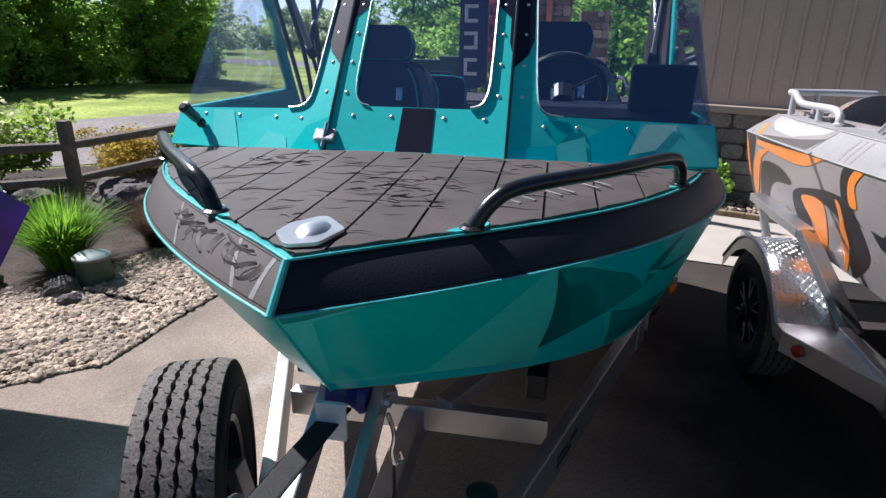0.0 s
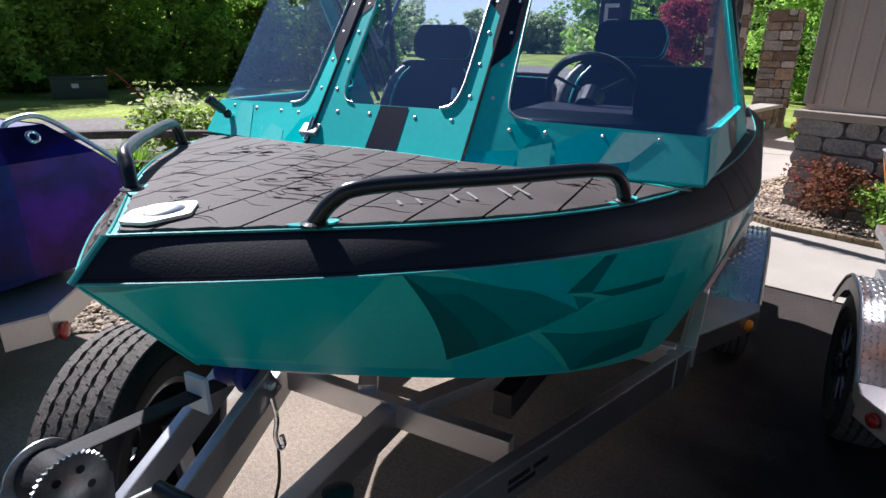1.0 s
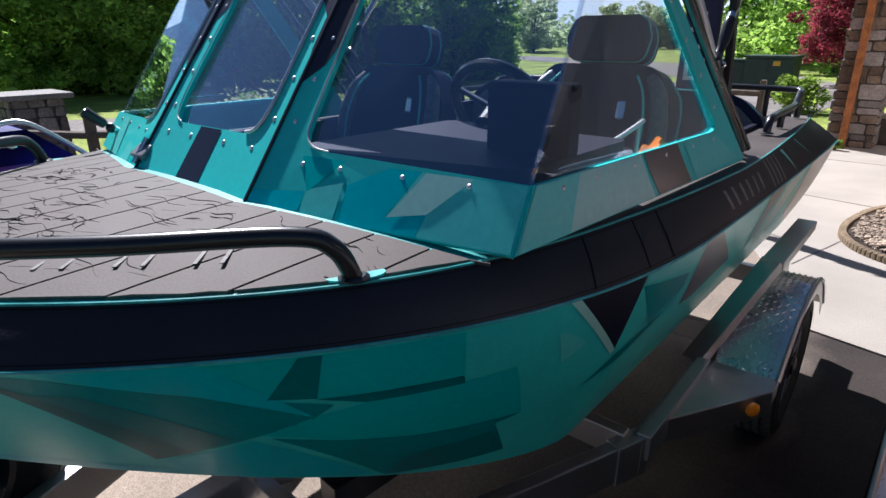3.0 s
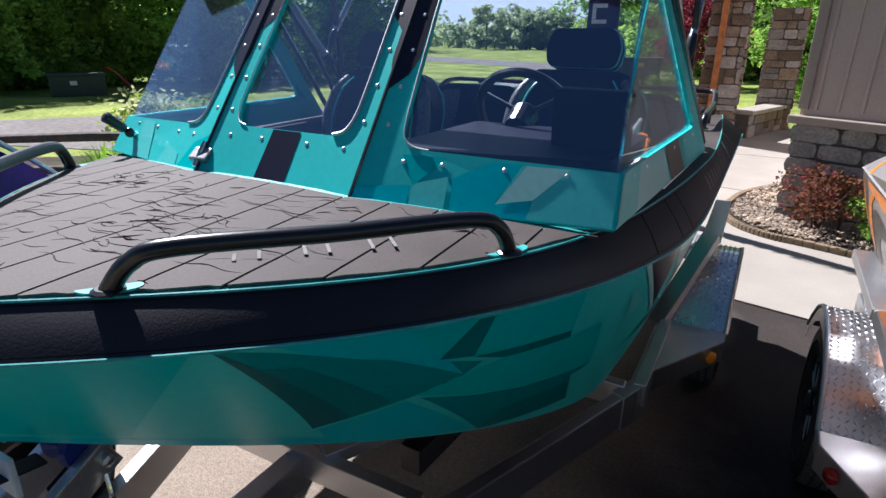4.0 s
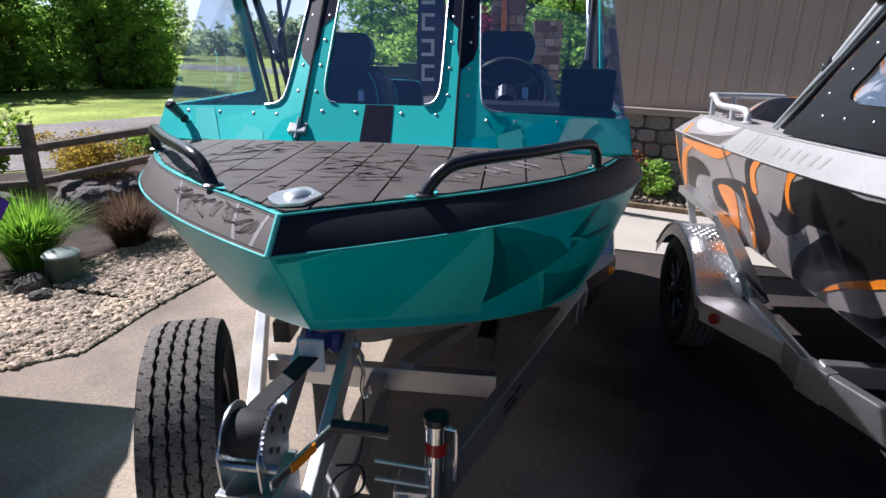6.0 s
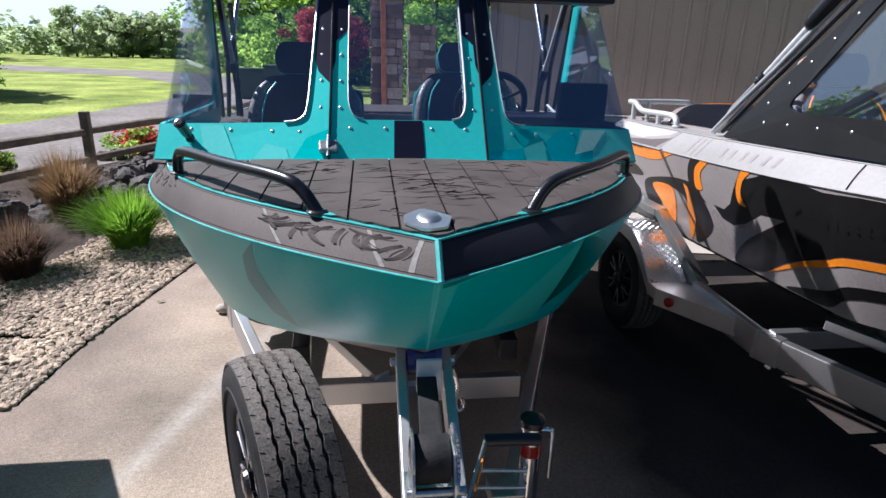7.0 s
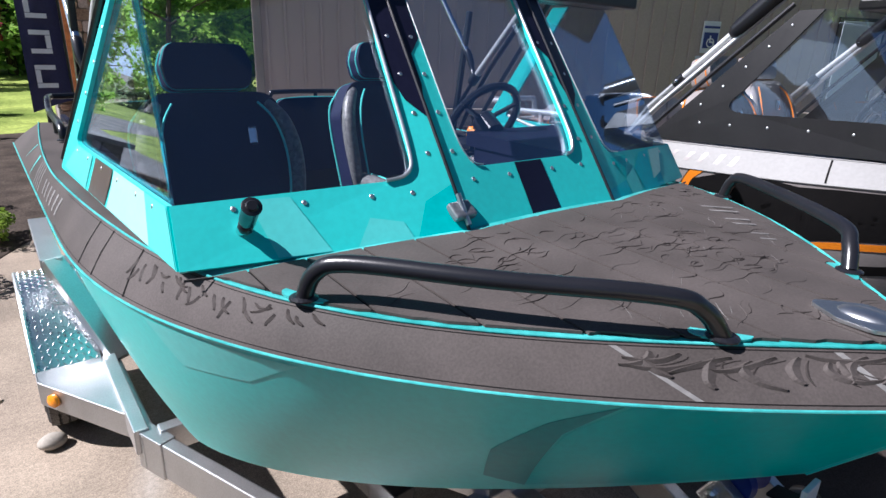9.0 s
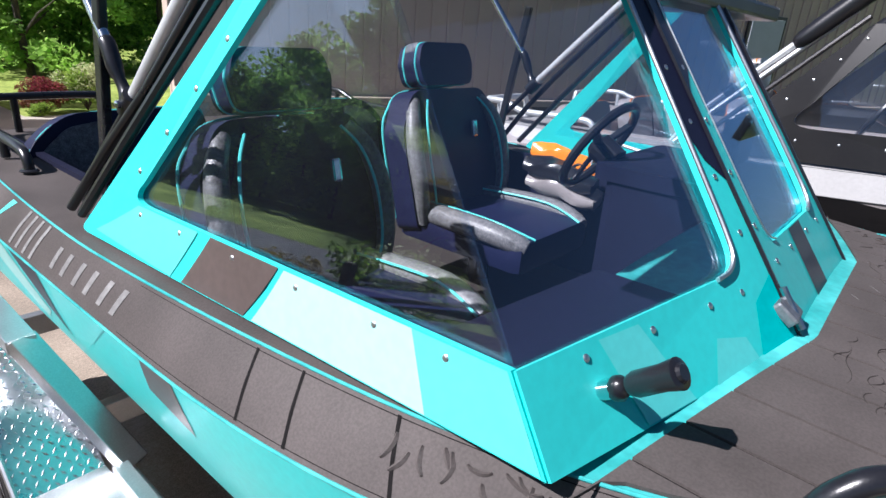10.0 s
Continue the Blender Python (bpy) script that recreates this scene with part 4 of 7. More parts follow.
def violet_boat():
    """An open boat whose top stern corners are cut away; its bow lies at the origin and its stern along y."""
    boat = thing("jet_boat", "violet blue aluminium jet boat on a trailer", "boat", "boats on trailers")
    m = PURPLE_SET
    ys = [3.55 * (k / 30) ** 1.5 for k in range(31)]

    def beam_at(y):
        return 1.06 * (1 - (1 - min(y / 2.0, 1)) ** 2.7)

    def side(y, v, sx, lift=0.0):
        """v from the crease at 0 down to the chine at 1."""
        low = 1.0 - 0.45 * min(1, y / 1.5) ** 0.7
        z = 1.15 + 0.12 * max(0, 1 - y / 1.2) + (low - 1.15) * v
        return Vector((sx * (beam_at(y) * (1 - 0.16 * v * max(0, 1 - y / 3.0)) + lift), y + 0.25 * v * max(0, 1 - y / 1.2), z))

    def top(y, v, sx):
        """The strip above the crease, leaning inboard."""
        return side(y, 0, sx) + Vector((-sx * 0.10 * v * min(1, y * 3), 0, 0.16 * v))
    for sx in (1, -1):
        part("hull_side", sheet(bmesh.new(), lambda y, v: side(y, v, sx), ys, [k / 8 for k in range(9)], 0.004), m["hull"], boat, m["hull_label"], smooth=True)
        part("gunwale", sheet(bmesh.new(), lambda y, v: top(y, v, sx), ys, [0, 0.5, 1], 0.004), m["gunwale"], boat, m["gunwale_label"], smooth=True)
        part("side_deck", sheet(bmesh.new(), lambda y, v: top(y, 1, sx) * (1 - v) + Vector((sx * min(0.72, top(y, 1, 1).x), y, 1.30)) * v, ys[12:], [0, 1]), m["deck"], boat)
        # the stern quarter: the side runs on to a corner cut back above and below
        quarter = [(3.55, 0.55), (3.86, 0.55), (4.24, 0.93), (3.98, 1.15), (3.55, 1.15)]
        x0 = sx * beam_at(3.55)
        part("stern_quarter", slab(bmesh.new(), [(y, z) for y, z in quarter], 0.006, Matrix(((0, 0, -sx, x0), (1, 0, 0, 0), (0, 1, 0, 0), (0, 0, 0, 1)))), PURPLE_RED, boat, "plum stern quarter with a cut-back corner")
        upper = [Vector((x0, 3.55, 1.15)), Vector((x0, 3.98, 1.15)), Vector((x0 - sx * 0.10, 3.80, 1.31)), Vector((x0 - sx * 0.10, 3.55, 1.31))]
        bm = bmesh.new()
        bm.faces.new([bm.verts.new(p) for p in upper])
        bmesh.ops.solidify(bm, geom=bm.faces[:], thickness=0.005)
        part("gunwale", bm, m["gunwale"], boat)
        grab_rail(boat, [(sx * 0.93, 3.62, 1.29), (sx * 0.93, 3.66, 1.335), (sx * 0.94, 3.80, 1.345), (sx * 0.96, 3.97, 1.22), (sx * 1.0, 4.13, 1.07), (sx * 1.0, 4.15, 1.02)], 0.014, ALU, "bent tubular stern rail")
    # the sloping stern face between the two corners, the transom below it and the decks
    for name, (ya, za, xa), (yb, zb, xb), mat in (("stern_face", (3.80, 1.31, 0.96), (4.24, 0.93, 1.06), PURPLE), ("transom", (4.24, 0.93, 1.06), (3.86, 0.55, 1.06), PURPLE_RED)):
        bm = bmesh.new()
        bm.faces.new([bm.verts.new(p) for p in ((-xa, ya, za), (xa, ya, za), (xb, yb, zb), (-xb, yb, zb))])
        bmesh.ops.solidify(bm, geom=bm.faces[:], thickness=0.006)
        part(name, bm, mat, boat)
    part("stern_deck", blk((-0.95, 3.3, 1.28), (0.95, 3.80, 1.305), None, 0.006), m["deck"], boat)
    part("fore_deck", sheet(bmesh.new(), lambda y, f: Vector((top(y, 1, 1).x * f, y, top(y, 1, 1).z)), ys[:19], [-1, -0.5, 0, 0.5, 1]), m["deck"], boat)
    part("bottom", sheet(bmesh.new(), lambda y, f: Vector((side(y, 1, 1).x * f, side(y, 1, 1).y, side(y, 1, 1).z - 0.12 * (1 - abs(f)))), ys + [3.86], [-1, -0.5, 0, 0.5, 1]), ALU_DULL, boat, "bare aluminium planing bottom")
    part("cockpit_floor", blk((-0.72, 1.55, 0.80), (0.72, 3.55, 0.83)), FOAM, boat)
    for sx in (1, -1):
        part("inner_side", blk((sx * 0.72 - 0.012, 1.55, 0.80), (sx * 0.72 + 0.012, 3.4, 1.30)), m["inner"], boat)
    part("tow_eye", lathe(bmesh.new(), [(0.026 + 0.010 * math.cos(a), 0.010 * math.sin(a)) for a in [2 * math.pi * k / 8 for k in range(8)]], pose(1.03, 3.70, 1.26, 0, 62, 0), 20, True), CHROME, boat, smooth=True)
    boat.matrix_basis = pose(-3.20, -2.60, -0.0)


violet_boat()


# ---- wrap, deck foam and fittings of the teal boat ----
TEAL_BLUE = material("blue teal vinyl", (0.010, 0.51, 0.57), 0.30, vary=0.06, scale=3, coat=0.05, bump=0.02)
TEAL_DEEP = material("deep teal vinyl", (0.002, 0.19, 0.20), 0.30, vary=0.08, scale=3, coat=0.05, bump=0.02)
TEAL_INK = material("ink teal vinyl", (0.002, 0.13, 0.14), 0.30, vary=0.08, scale=3, coat=0.05, bump=0.02)


def films(parent, fn, rows, lift=0.0011):
    for mat, outline, *up in rows:
        bm = bmesh.new()
        on_sheet(bm, fn, outline, 14, lift + (up[0] if up else 0))
        part("wrap_facet", bm, mat, parent)


HULL_FACETS = [
    (TEAL_DARK, [(0.001, 0.0), (0.027, 0.0), (0.007, 0.08), (0.001, 0.09)]),
    (TEAL_BLUE, [(0.001, 0.905), (0.04, 0.885), (0.122, 0.905), (0.170, 0.995), (0.001, 0.995)]),
    (TEAL_MID, [(0.008, 0.10), (0.027, 0.02), (0.084, 0.02), (0.049, 0.85), (0.004, 0.85)]),
    (TEAL_DARK, [(0.089, 0.006), (0.108, 0.062), (0.135, 0.173), (0.17, 0.274), (0.195, 0.33), (0.187, 0.42), (0.164, 0.545), (0.123, 0.792)]),
    (TEAL_INK, [(0.089, 0.006), (0.101, 0.17), (0.139, 0.688), (0.123, 0.792)], 0.001),
    (TEAL_DEEP, [(0.101, 0.17), (0.115, 0.19), (0.155, 0.56), (0.139, 0.688)], 0.001),
    (TEAL_BLUE, [(0.106, 0.012), (0.15, 0.012), (0.187, 0.405), (0.17, 0.32), (0.148, 0.21), (0.124, 0.127)], 0.001),
    (TEAL_MID, [(0.150, 0.03), (0.182, 0.03), (0.170, 0.261), (0.187, 0.40)]),
]
# further aft
HULL_FACETS += [
    (TEAL_DEEP, [(0.170, 0.261), (0.182, 0.03), (0.190, 0.03), (0.188, 0.278)], 0.001),
    (TEAL_MID, [(0.190, 0.03), (0.246, 0.03), (0.251, 0.256), (0.219, 0.292), (0.188, 0.278)]),
    (TEAL_DEEP, [(0.188, 0.285), (0.219, 0.300), (0.251, 0.263), (0.253, 0.31), (0.208, 0.335)], 0.001),
    (TEAL_MID, [(0.187, 0.409), (0.208, 0.34), (0.253, 0.32), (0.281, 0.281), (0.299, 0.596), (0.238, 0.62), (0.20, 0.60), (0.166, 0.531)]),
    (TEAL_DARK, [(0.170, 0.56), (0.20, 0.61), (0.238, 0.63), (0.299, 0.60), (0.284, 0.645), (0.304, 0.884), (0.231, 0.985)]),
    (TEAL_DEEP, [(0.238, 0.80), (0.285, 0.70), (0.304, 0.884), (0.231, 0.985)], 0.001),
    (TEAL_BLUE, [(0.126, 0.80), (0.163, 0.58), (0.224, 0.967), (0.190, 0.985), (0.135, 0.985)]),
]
# towards the stern
HULL_FACETS += [
    (TEAL, [(0.284, 0.641), (0.342, 0.559), (0.422, 0.345), (0.444, 0.246), (0.50, 0.70), (0.379, 0.923), (0.325, 0.959), (0.304, 0.884)], 0.001),
    (TEAL_DARK, [(0.342, 0.54), (0.366, 0.42), (0.40, 0.36), (0.42, 0.335)], 0.001),
    (TEAL_LIGHT, [(0.302, 0.16), (0.307, 0.16), (0.328, 0.26), (0.312, 0.33)], 0.001),
    (NAVY, [(0.307, 0.0), (0.365, 0.0), (0.361, 0.404)]),
    (TEAL_PALE, [(0.300, 0.0), (0.307, 0.0), (0.361, 0.378), (0.358, 0.40)], 0.002),
    (TEAL_LIGHT, [(0.366, 0.0), (0.448, 0.0), (0.447, 0.12), (0.366, 0.056)]),
    (TEAL_DARK, [(0.366, 0.07), (0.44, 0.16), (0.444, 0.24), (0.40, 0.35)]),
    (BROWN, [(0.449, 0.0), (0.478, 0.0), (0.588, 0.399), (0.497, 0.448), (0.466, 0.42), (0.515, 0.30)]),
    (TEAL_LIGHT, [(0.51, 0.0), (0.60, 0.0), (0.64, 0.45), (0.58, 0.30)]),
]
# the last few; the aftmost bronze one paints concrete reflected in the hull
HULL_FACETS += [
    (NAVY, [(0.62, 0.0), (0.68, 0.0), (0.66, 0.5)]),
    (TEAL_PALE, [(0.70, 0.0), (0.78, 0.0), (0.74, 0.6), (0.68, 0.4)]),
    (BROWN, [(0.80, 0.0), (0.99, 0.0), (0.99, 0.9), (0.84, 0.5)]),
]
FRONT_FACETS = [
    (TEAL_BLUE, [(0.005, 0.004), (0.23, 0.004), (0.228, 0.08), (0.005, 0.06)]),
    (TEAL_MID, [(0.159, 0.19), (0.341, 0.19), (0.237, 0.08)]),
    (TEAL_LIGHT, [(0.235, 0.088), (0.368, 0.125), (0.38, 0.004), (0.24, 0.004)]),
    (TEAL_BLUE, [(0.385, 0.119), (0.522, 0.186), (0.639, 0.188), (0.565, 0.045), (0.703, 0.077), (0.688, 0.004), (0.404, 0.004)]),
    (TEAL_LIGHT, [(0.64, 0.187), (0.995, 0.187), (0.995, 0.004), (0.69, 0.004), (0.704, 0.076), (0.566, 0.043)]),
    (TEAL_PALE, [(0.822, 0.186), (0.659, 0.186), (0.57, 0.045), (0.703, 0.07)], 0.001),
    (NAVY, [(0.004, 0.435), (0.075, 0.50), (0.10, 0.57), (0.094, 0.995), (0.004, 0.995)]),
]
SIDE_FACETS = [
    (TEAL_LIGHT, [(0.004, 0.187), (0.15, 0.187), (0.15, 0.004), (0.004, 0.004)]),
    (TEAL_PALE, [(0.15, 0.187), (0.41, 0.187), (0.465, 0.004), (0.15, 0.004)]),
    (BROWN, [(0.424, 0.187), (0.61, 0.187), (0.647, 0.004), (0.485, 0.004)]),
    (TEAL_LIGHT, [(0.65, 0.185), (0.86, 0.185), (0.95, 0.03), (0.68, 0.004)]),
]
FRONT_FACETS_STARBOARD = [
    (TEAL_LIGHT, [(0.76, 0.187), (0.62, 0.187), (0.52, 0.004), (0.70, 0.004)]),
    (TEAL_LIGHT, [(0.36, 0.095), (0.24, 0.07), (0.215, 0.004), (0.43, 0.004)]),
    (TEAL_MID, [(0.005, 0.18), (0.13, 0.13), (0.205, 0.004), (0.005, 0.004)]),
    FRONT_FACETS[-1],
]
# the starboard wrap is softer in tone and mostly plain forward
STARBOARD_FACETS = [
    (TEAL_MID, [(0.002, 0.03), (0.088, 0.03), (0.104, 0.30), (0.119, 0.92), (0.002, 0.97)]),
    (TEAL_DARK, [(0.090, 0.03), (0.110, 0.20), (0.130, 0.48), (0.137, 0.79), (0.119, 0.93), (0.105, 0.30)]),
    (TEAL_LIGHT, [(0.20, 0.04), (0.30, 0.04), (0.285, 0.26), (0.235, 0.22)]),
    (BROWN, [(0.445, 0.0), (0.475, 0.0), (0.49, 0.22), (0.45, 0.30)]),
] + [f for f in HULL_FACETS if min(u for u, v in f[1]) > 0.50]
films(teal_sides[1], lambda s, v, l: hull_side(s, v, 1, l), [f for f in HULL_FACETS if f[0] is not TEAL or len(f) > 2])
films(teal_sides[-1], lambda s, v, l: hull_side(s, v, -1, l), STARBOARD_FACETS)
for ob in [o for o in teal_boat.children if o.name.startswith("windshield")]:
    lab = ob["label"]
    side = 1 if sum(v.co.x for v in ob.data.vertices) > 0 else -1
    if lab.startswith("faceted"):
        films(ob, shield_front(side), FRONT_FACETS if side > 0 else FRONT_FACETS_STARBOARD, 0.0015)
        part("glass_bead", tube(bmesh.new(), smoothed([shield_front(side)(u, v, 0.003) for u, v in ((0.096, 0.995), (0.107, 0.75), (0.121, 0.45), (0.130, 0.32), (0.145, 0.255), (0.19, 0.222), (0.26, 0.212))], 5), 0.0022 if side > 0 else 0.0045, 8), ALU, ob, "bright metal bead at the glass edge", smooth=True)
    elif lab.startswith("raked"):
        films(ob, shield_side(side), SIDE_FACETS, 0.0015)
    else:
        films(ob, shield_mid, [(NAVY, [(-0.20, 0.004), (0.20, 0.004), (0.185, 0.232), (-0.185, 0.232)])] + [(NAVY, [(k * 0.80, 0.745), (k * 0.95, 0.68), (k * 0.955, 0.56), (k * 0.995, 0.50), (k * 0.995, 0.995), (k * 0.79, 0.995)]) for k in (1, -1)], 0.0015)
        for k in (1, -1):
            part("glass_bead", tube(bmesh.new(), smoothed([shield_mid(k * u, v, 0.003) for u, v in ((0.785, 0.99), (0.785, 0.7), (0.785, 0.45), (0.77, 0.32), (0.70, 0.255), (0.58, 0.238))], 5), 0.0050 if k > 0 else 0.0018, 8), ALU, ob, "bright metal bead at the glass edge", smooth=True)
        # dark seam beside the door and the latch block
        part("seam", tube(bmesh.new(), [shield_mid(1.008, 0.0, 0.002), shield_mid(1.008, 0.99, 0.002)], 0.005, 6), BLACK, ob)
        part("seam", tube(bmesh.new(), [shield_mid(-1.008, 0.0, 0.002), shield_mid(-1.008, 0.99, 0.002)], 0.005, 6), BLACK, ob)
        part("door_seal", tube(bmesh.new(), [shield_mid(-1, 0.0, 0.004), shield_mid(1, 0.0, 0.004)], 0.008, 6), BLACK, ob)
        latch = part("latch", blk((-0.033, -0.012, -0.024), (0.033, 0.010, 0.024), plane_frame(shield_mid(-1.02, 0.085, 0.004), (1, 0.06, 0), (0, 0.8, 0.6)) @ pose(0, 0, 0, 90, 0, 0), 0.006), PEWTER, ob, "brushed aluminium door latch")
        part("latch_pin", tube(bmesh.new(), [shield_mid(-1.02, 0.03, 0.012), shield_mid(-1.02, 0.14, 0.012)], 0.007, 8), ZINC, latch)


def foredeck_foam():
    """Foam planks laid fore and aft, cut to the deck's outline, with engraved grain."""
    edge = [(deck_edge(s / 400).x, deck_edge(s / 400).y) for s in range(0, 120)]

    def y_front(x):
        for w, y in edge:
            if w - 0.008 >= abs(x):
                return y + 0.006
        return 1.2

    def y_back(x):
        return (0.918 if abs(x) < 0.283 else 0.918 + (abs(x) - 0.283) * 0.241)
    cuts = [-0.95, -0.91, -0.79, -0.675, -0.555, -0.435, -0.315, -0.195, -0.075, 0.045, 0.165, 0.285, 0.405, 0.525, 0.645, 0.765, 0.885, 0.95]
    planks = []
    for a, b in zip(cuts, cuts[1:]):
        xs = [a + 0.0030 + (b - a - 0.0060) * k / 6 for k in range(7)]
        if max(y_back(x) - y_front(x) for x in xs) < 0.02:
            continue
        bm = bmesh.new()
        rows = []
        for x in xs:
            y0, y1 = y_front(x), y_back(x)
            y0 = min(y0, y1 - 0.003)
            rows.append([Vector((x, y0 + (y1 - y0) * k / 8, 0)) for k in range(9)])
        for z in (0.0065, 0.001):
            vs = [[bm.verts.new((p.x, p.y, deck_z(p.x, p.y) + z)) for p in row] for row in rows]
            for i in range(6):
                for j in range(8):
                    bm.faces.new((vs[i][j], vs[i + 1][j], vs[i + 1][j + 1], vs[i][j + 1]))
        bm.verts.ensure_lookup_table()
        n = 63
        rim = [i * 9 for i in range(7)] + [54 + j for j in range(1, 9)] + [i * 9 + 8 for i in range(5, -1, -1)] + [j for j in range(7, 0, -1)]
        for i, j in zip(rim, rim[1:] + rim[:1]):
            bm.faces.new((bm.verts[i], bm.verts[j], bm.verts[j + n], bm.verts[i + n]))
        planks.append(part("plank", bm, FOAM, teal_boat))
    # dark backing seen in the gaps between the planks
    bm = bmesh.new()
    xs = [-0.88 + 1.76 * k / 60 for k in range(61)]
    sheet(bm, lambda x, f: Vector((x, y_front(x) + 0.004 + (y_back(x) - y_front(x) - 0.006) * f, deck_z(x, y_front(x) + 0.004 + (y_back(x) - y_front(x) - 0.006) * f) + 0.0025)), [x for x in xs if y_back(x) - y_front(x) > 0.02], [k / 10 for k in range(11)])
    part("foam_backing", bm, GROOVE, planks[0])
    planks[0]["label"] = "dark grey deck foam plank with engraved grain"

    # engraved contour lines: short wandering grooves in clusters
    rng = random.Random(17)

    def groove(bm, x, y, ang, n, step, w, bend, steep=1.2):
        pts, base, wave = [], ang, rng.uniform(0, 6.28)
        for _ in range(n):
            if y_front(x) + 0.02 < y < y_back(x) - 0.015 and abs(x) < 0.8:
                pts.append((x, y, ang))
            else:
                break
            wave += 0.42
            ang = base + bend * math.sin(wave) + rng.gauss(0, 0.05)
            x, y = x + step * math.cos(ang), y + step * math.sin(ang)
        prev = None
        for k, (px, py, a) in enumerate(pts):
            ww = w * math.sin(math.pi * (k + 0.6) / (len(pts) + 0.2))
            nx, ny = -math.sin(a) * ww, math.cos(a) * ww
            cur = [bm.verts.new((px + q * nx, py + q * ny, deck_z(px + q * nx, py + q * ny) + h)) for q, h in ((-1, 0.006), (0, 0.0066 + steep * ww), (1, 0.006))]
            if prev:
                bm.faces.new((prev[0], prev[1], cur[1], cur[0]))
                bm.faces.new((prev[1], prev[2], cur[2], cur[1]))
            prev = cur
    # long arcs that cross several planks, and tight clusters of short squiggles between them
    bm, ridge = bmesh.new(), bmesh.new()
    for cx, cy, r, m in ((0.02, 0.50, 0.10, 30), (0.13, 0.62, 0.09, 20), (-0.36, 0.80, 0.11, 24), (0.66, 0.88, 0.09, 16), (-0.06, 0.27, 0.07, 8), (0.30, 0.86, 0.07, 9), (-0.10, 0.84, 0.10, 7)):
        for _ in range(m):
            groove(bm, cx + rng.gauss(0, r * 0.8), cy + rng.gauss(0, r * 0.5), rng.gauss(0.0, 0.22), rng.randrange(5, 12), 0.0068, rng.uniform(0.0008, 0.0013), 0.75, 1.8)
    for _ in range(30):
        x, y = rng.uniform(-0.55, 0.30), rng.uniform(0.16, 0.88)
        groove(bm, x, y, rng.gauss(0.10, 0.14), rng.randrange(16, 36), 0.0065, rng.uniform(0.0008, 0.0012), 0.30, 1.8)
    for _ in range(40):
        groove(ridge, rng.gauss(-0.05, 0.28), rng.uniform(0.2, 0.86), rng.gauss(0.08, 0.2), rng.randrange(9, 26), 0.0068, rng.uniform(0.0014, 0.0024), 0.4, 0.7)
    tagged(part("grain", bm, FOAM_DARK, planks[0], "sharp wavy grain lines in the foam"), kind="stuff")
    tagged(part("embossing", ridge, FOAM, planks[0], "raised wavy grain in the foam"), kind="stuff")
    # scuffed pale streaks
    bm = bmesh.new()
    for _ in range(44):
        cx, cy = rng.choice(((0.05, 0.5), (0.3, 0.62), (0.15, 0.85), (-0.2, 0.4)))
        groove(bm, cx + rng.gauss(0, 0.1), cy + rng.gauss(0, 0.08), rng.gauss(0.5, 0.2), rng.randrange(3, 8), 0.013, 0.0004, 0.12)
    tagged(part("scuffs", bm, GROOVE_PALE, planks[0], "pale scuff marks"), kind="stuff")
    # the maker's mark as plain pale strokes by the port side, set out along the deck edge
    m = plane_frame((0.42, 0.575, deck_z(0.5, 0.7) + 0.0085), (0.70, 0.72, 0), (-0.72, 0.70, 0))
    mark = part("mark", slab(bmesh.new(), [(-0.10, 0.0), (-0.093, 0.0), (-0.093, 0.13), (-0.10, 0.13)], 0.002, m), GROOVE_PALE, teal_boat, "pale strokes set into the deck foam")
    for x in (-0.055, 0.03, 0.075, 0.16, 0.205):
        part("stroke", slab(bmesh.new(), [(x, 0.0), (x + 0.007, 0.0), (x + 0.007, 0.13), (x, 0.13)], 0.002, m), GROOVE_PALE, mark)


foredeck_foam()
grip = part("cockpit_handle", tube(bmesh.new(), smoothed([(0.785, 1.54, 1.39), (0.785, 1.57, 1.472), (0.785, 1.80, 1.510), (0.785, 1.93, 1.535)], 5), 0.007, 10), RAIL_WHITE, teal_boat, "bent silver grab handle inside the cockpit", smooth=True)
for y, z in ((1.68, 1.49), (1.90, 1.528)):
    part("handle_post", tube(bmesh.new(), [(0.785, y, 1.39), (0.785, y, z)], 0.006, 8), RAIL_WHITE, grip, smooth=True)


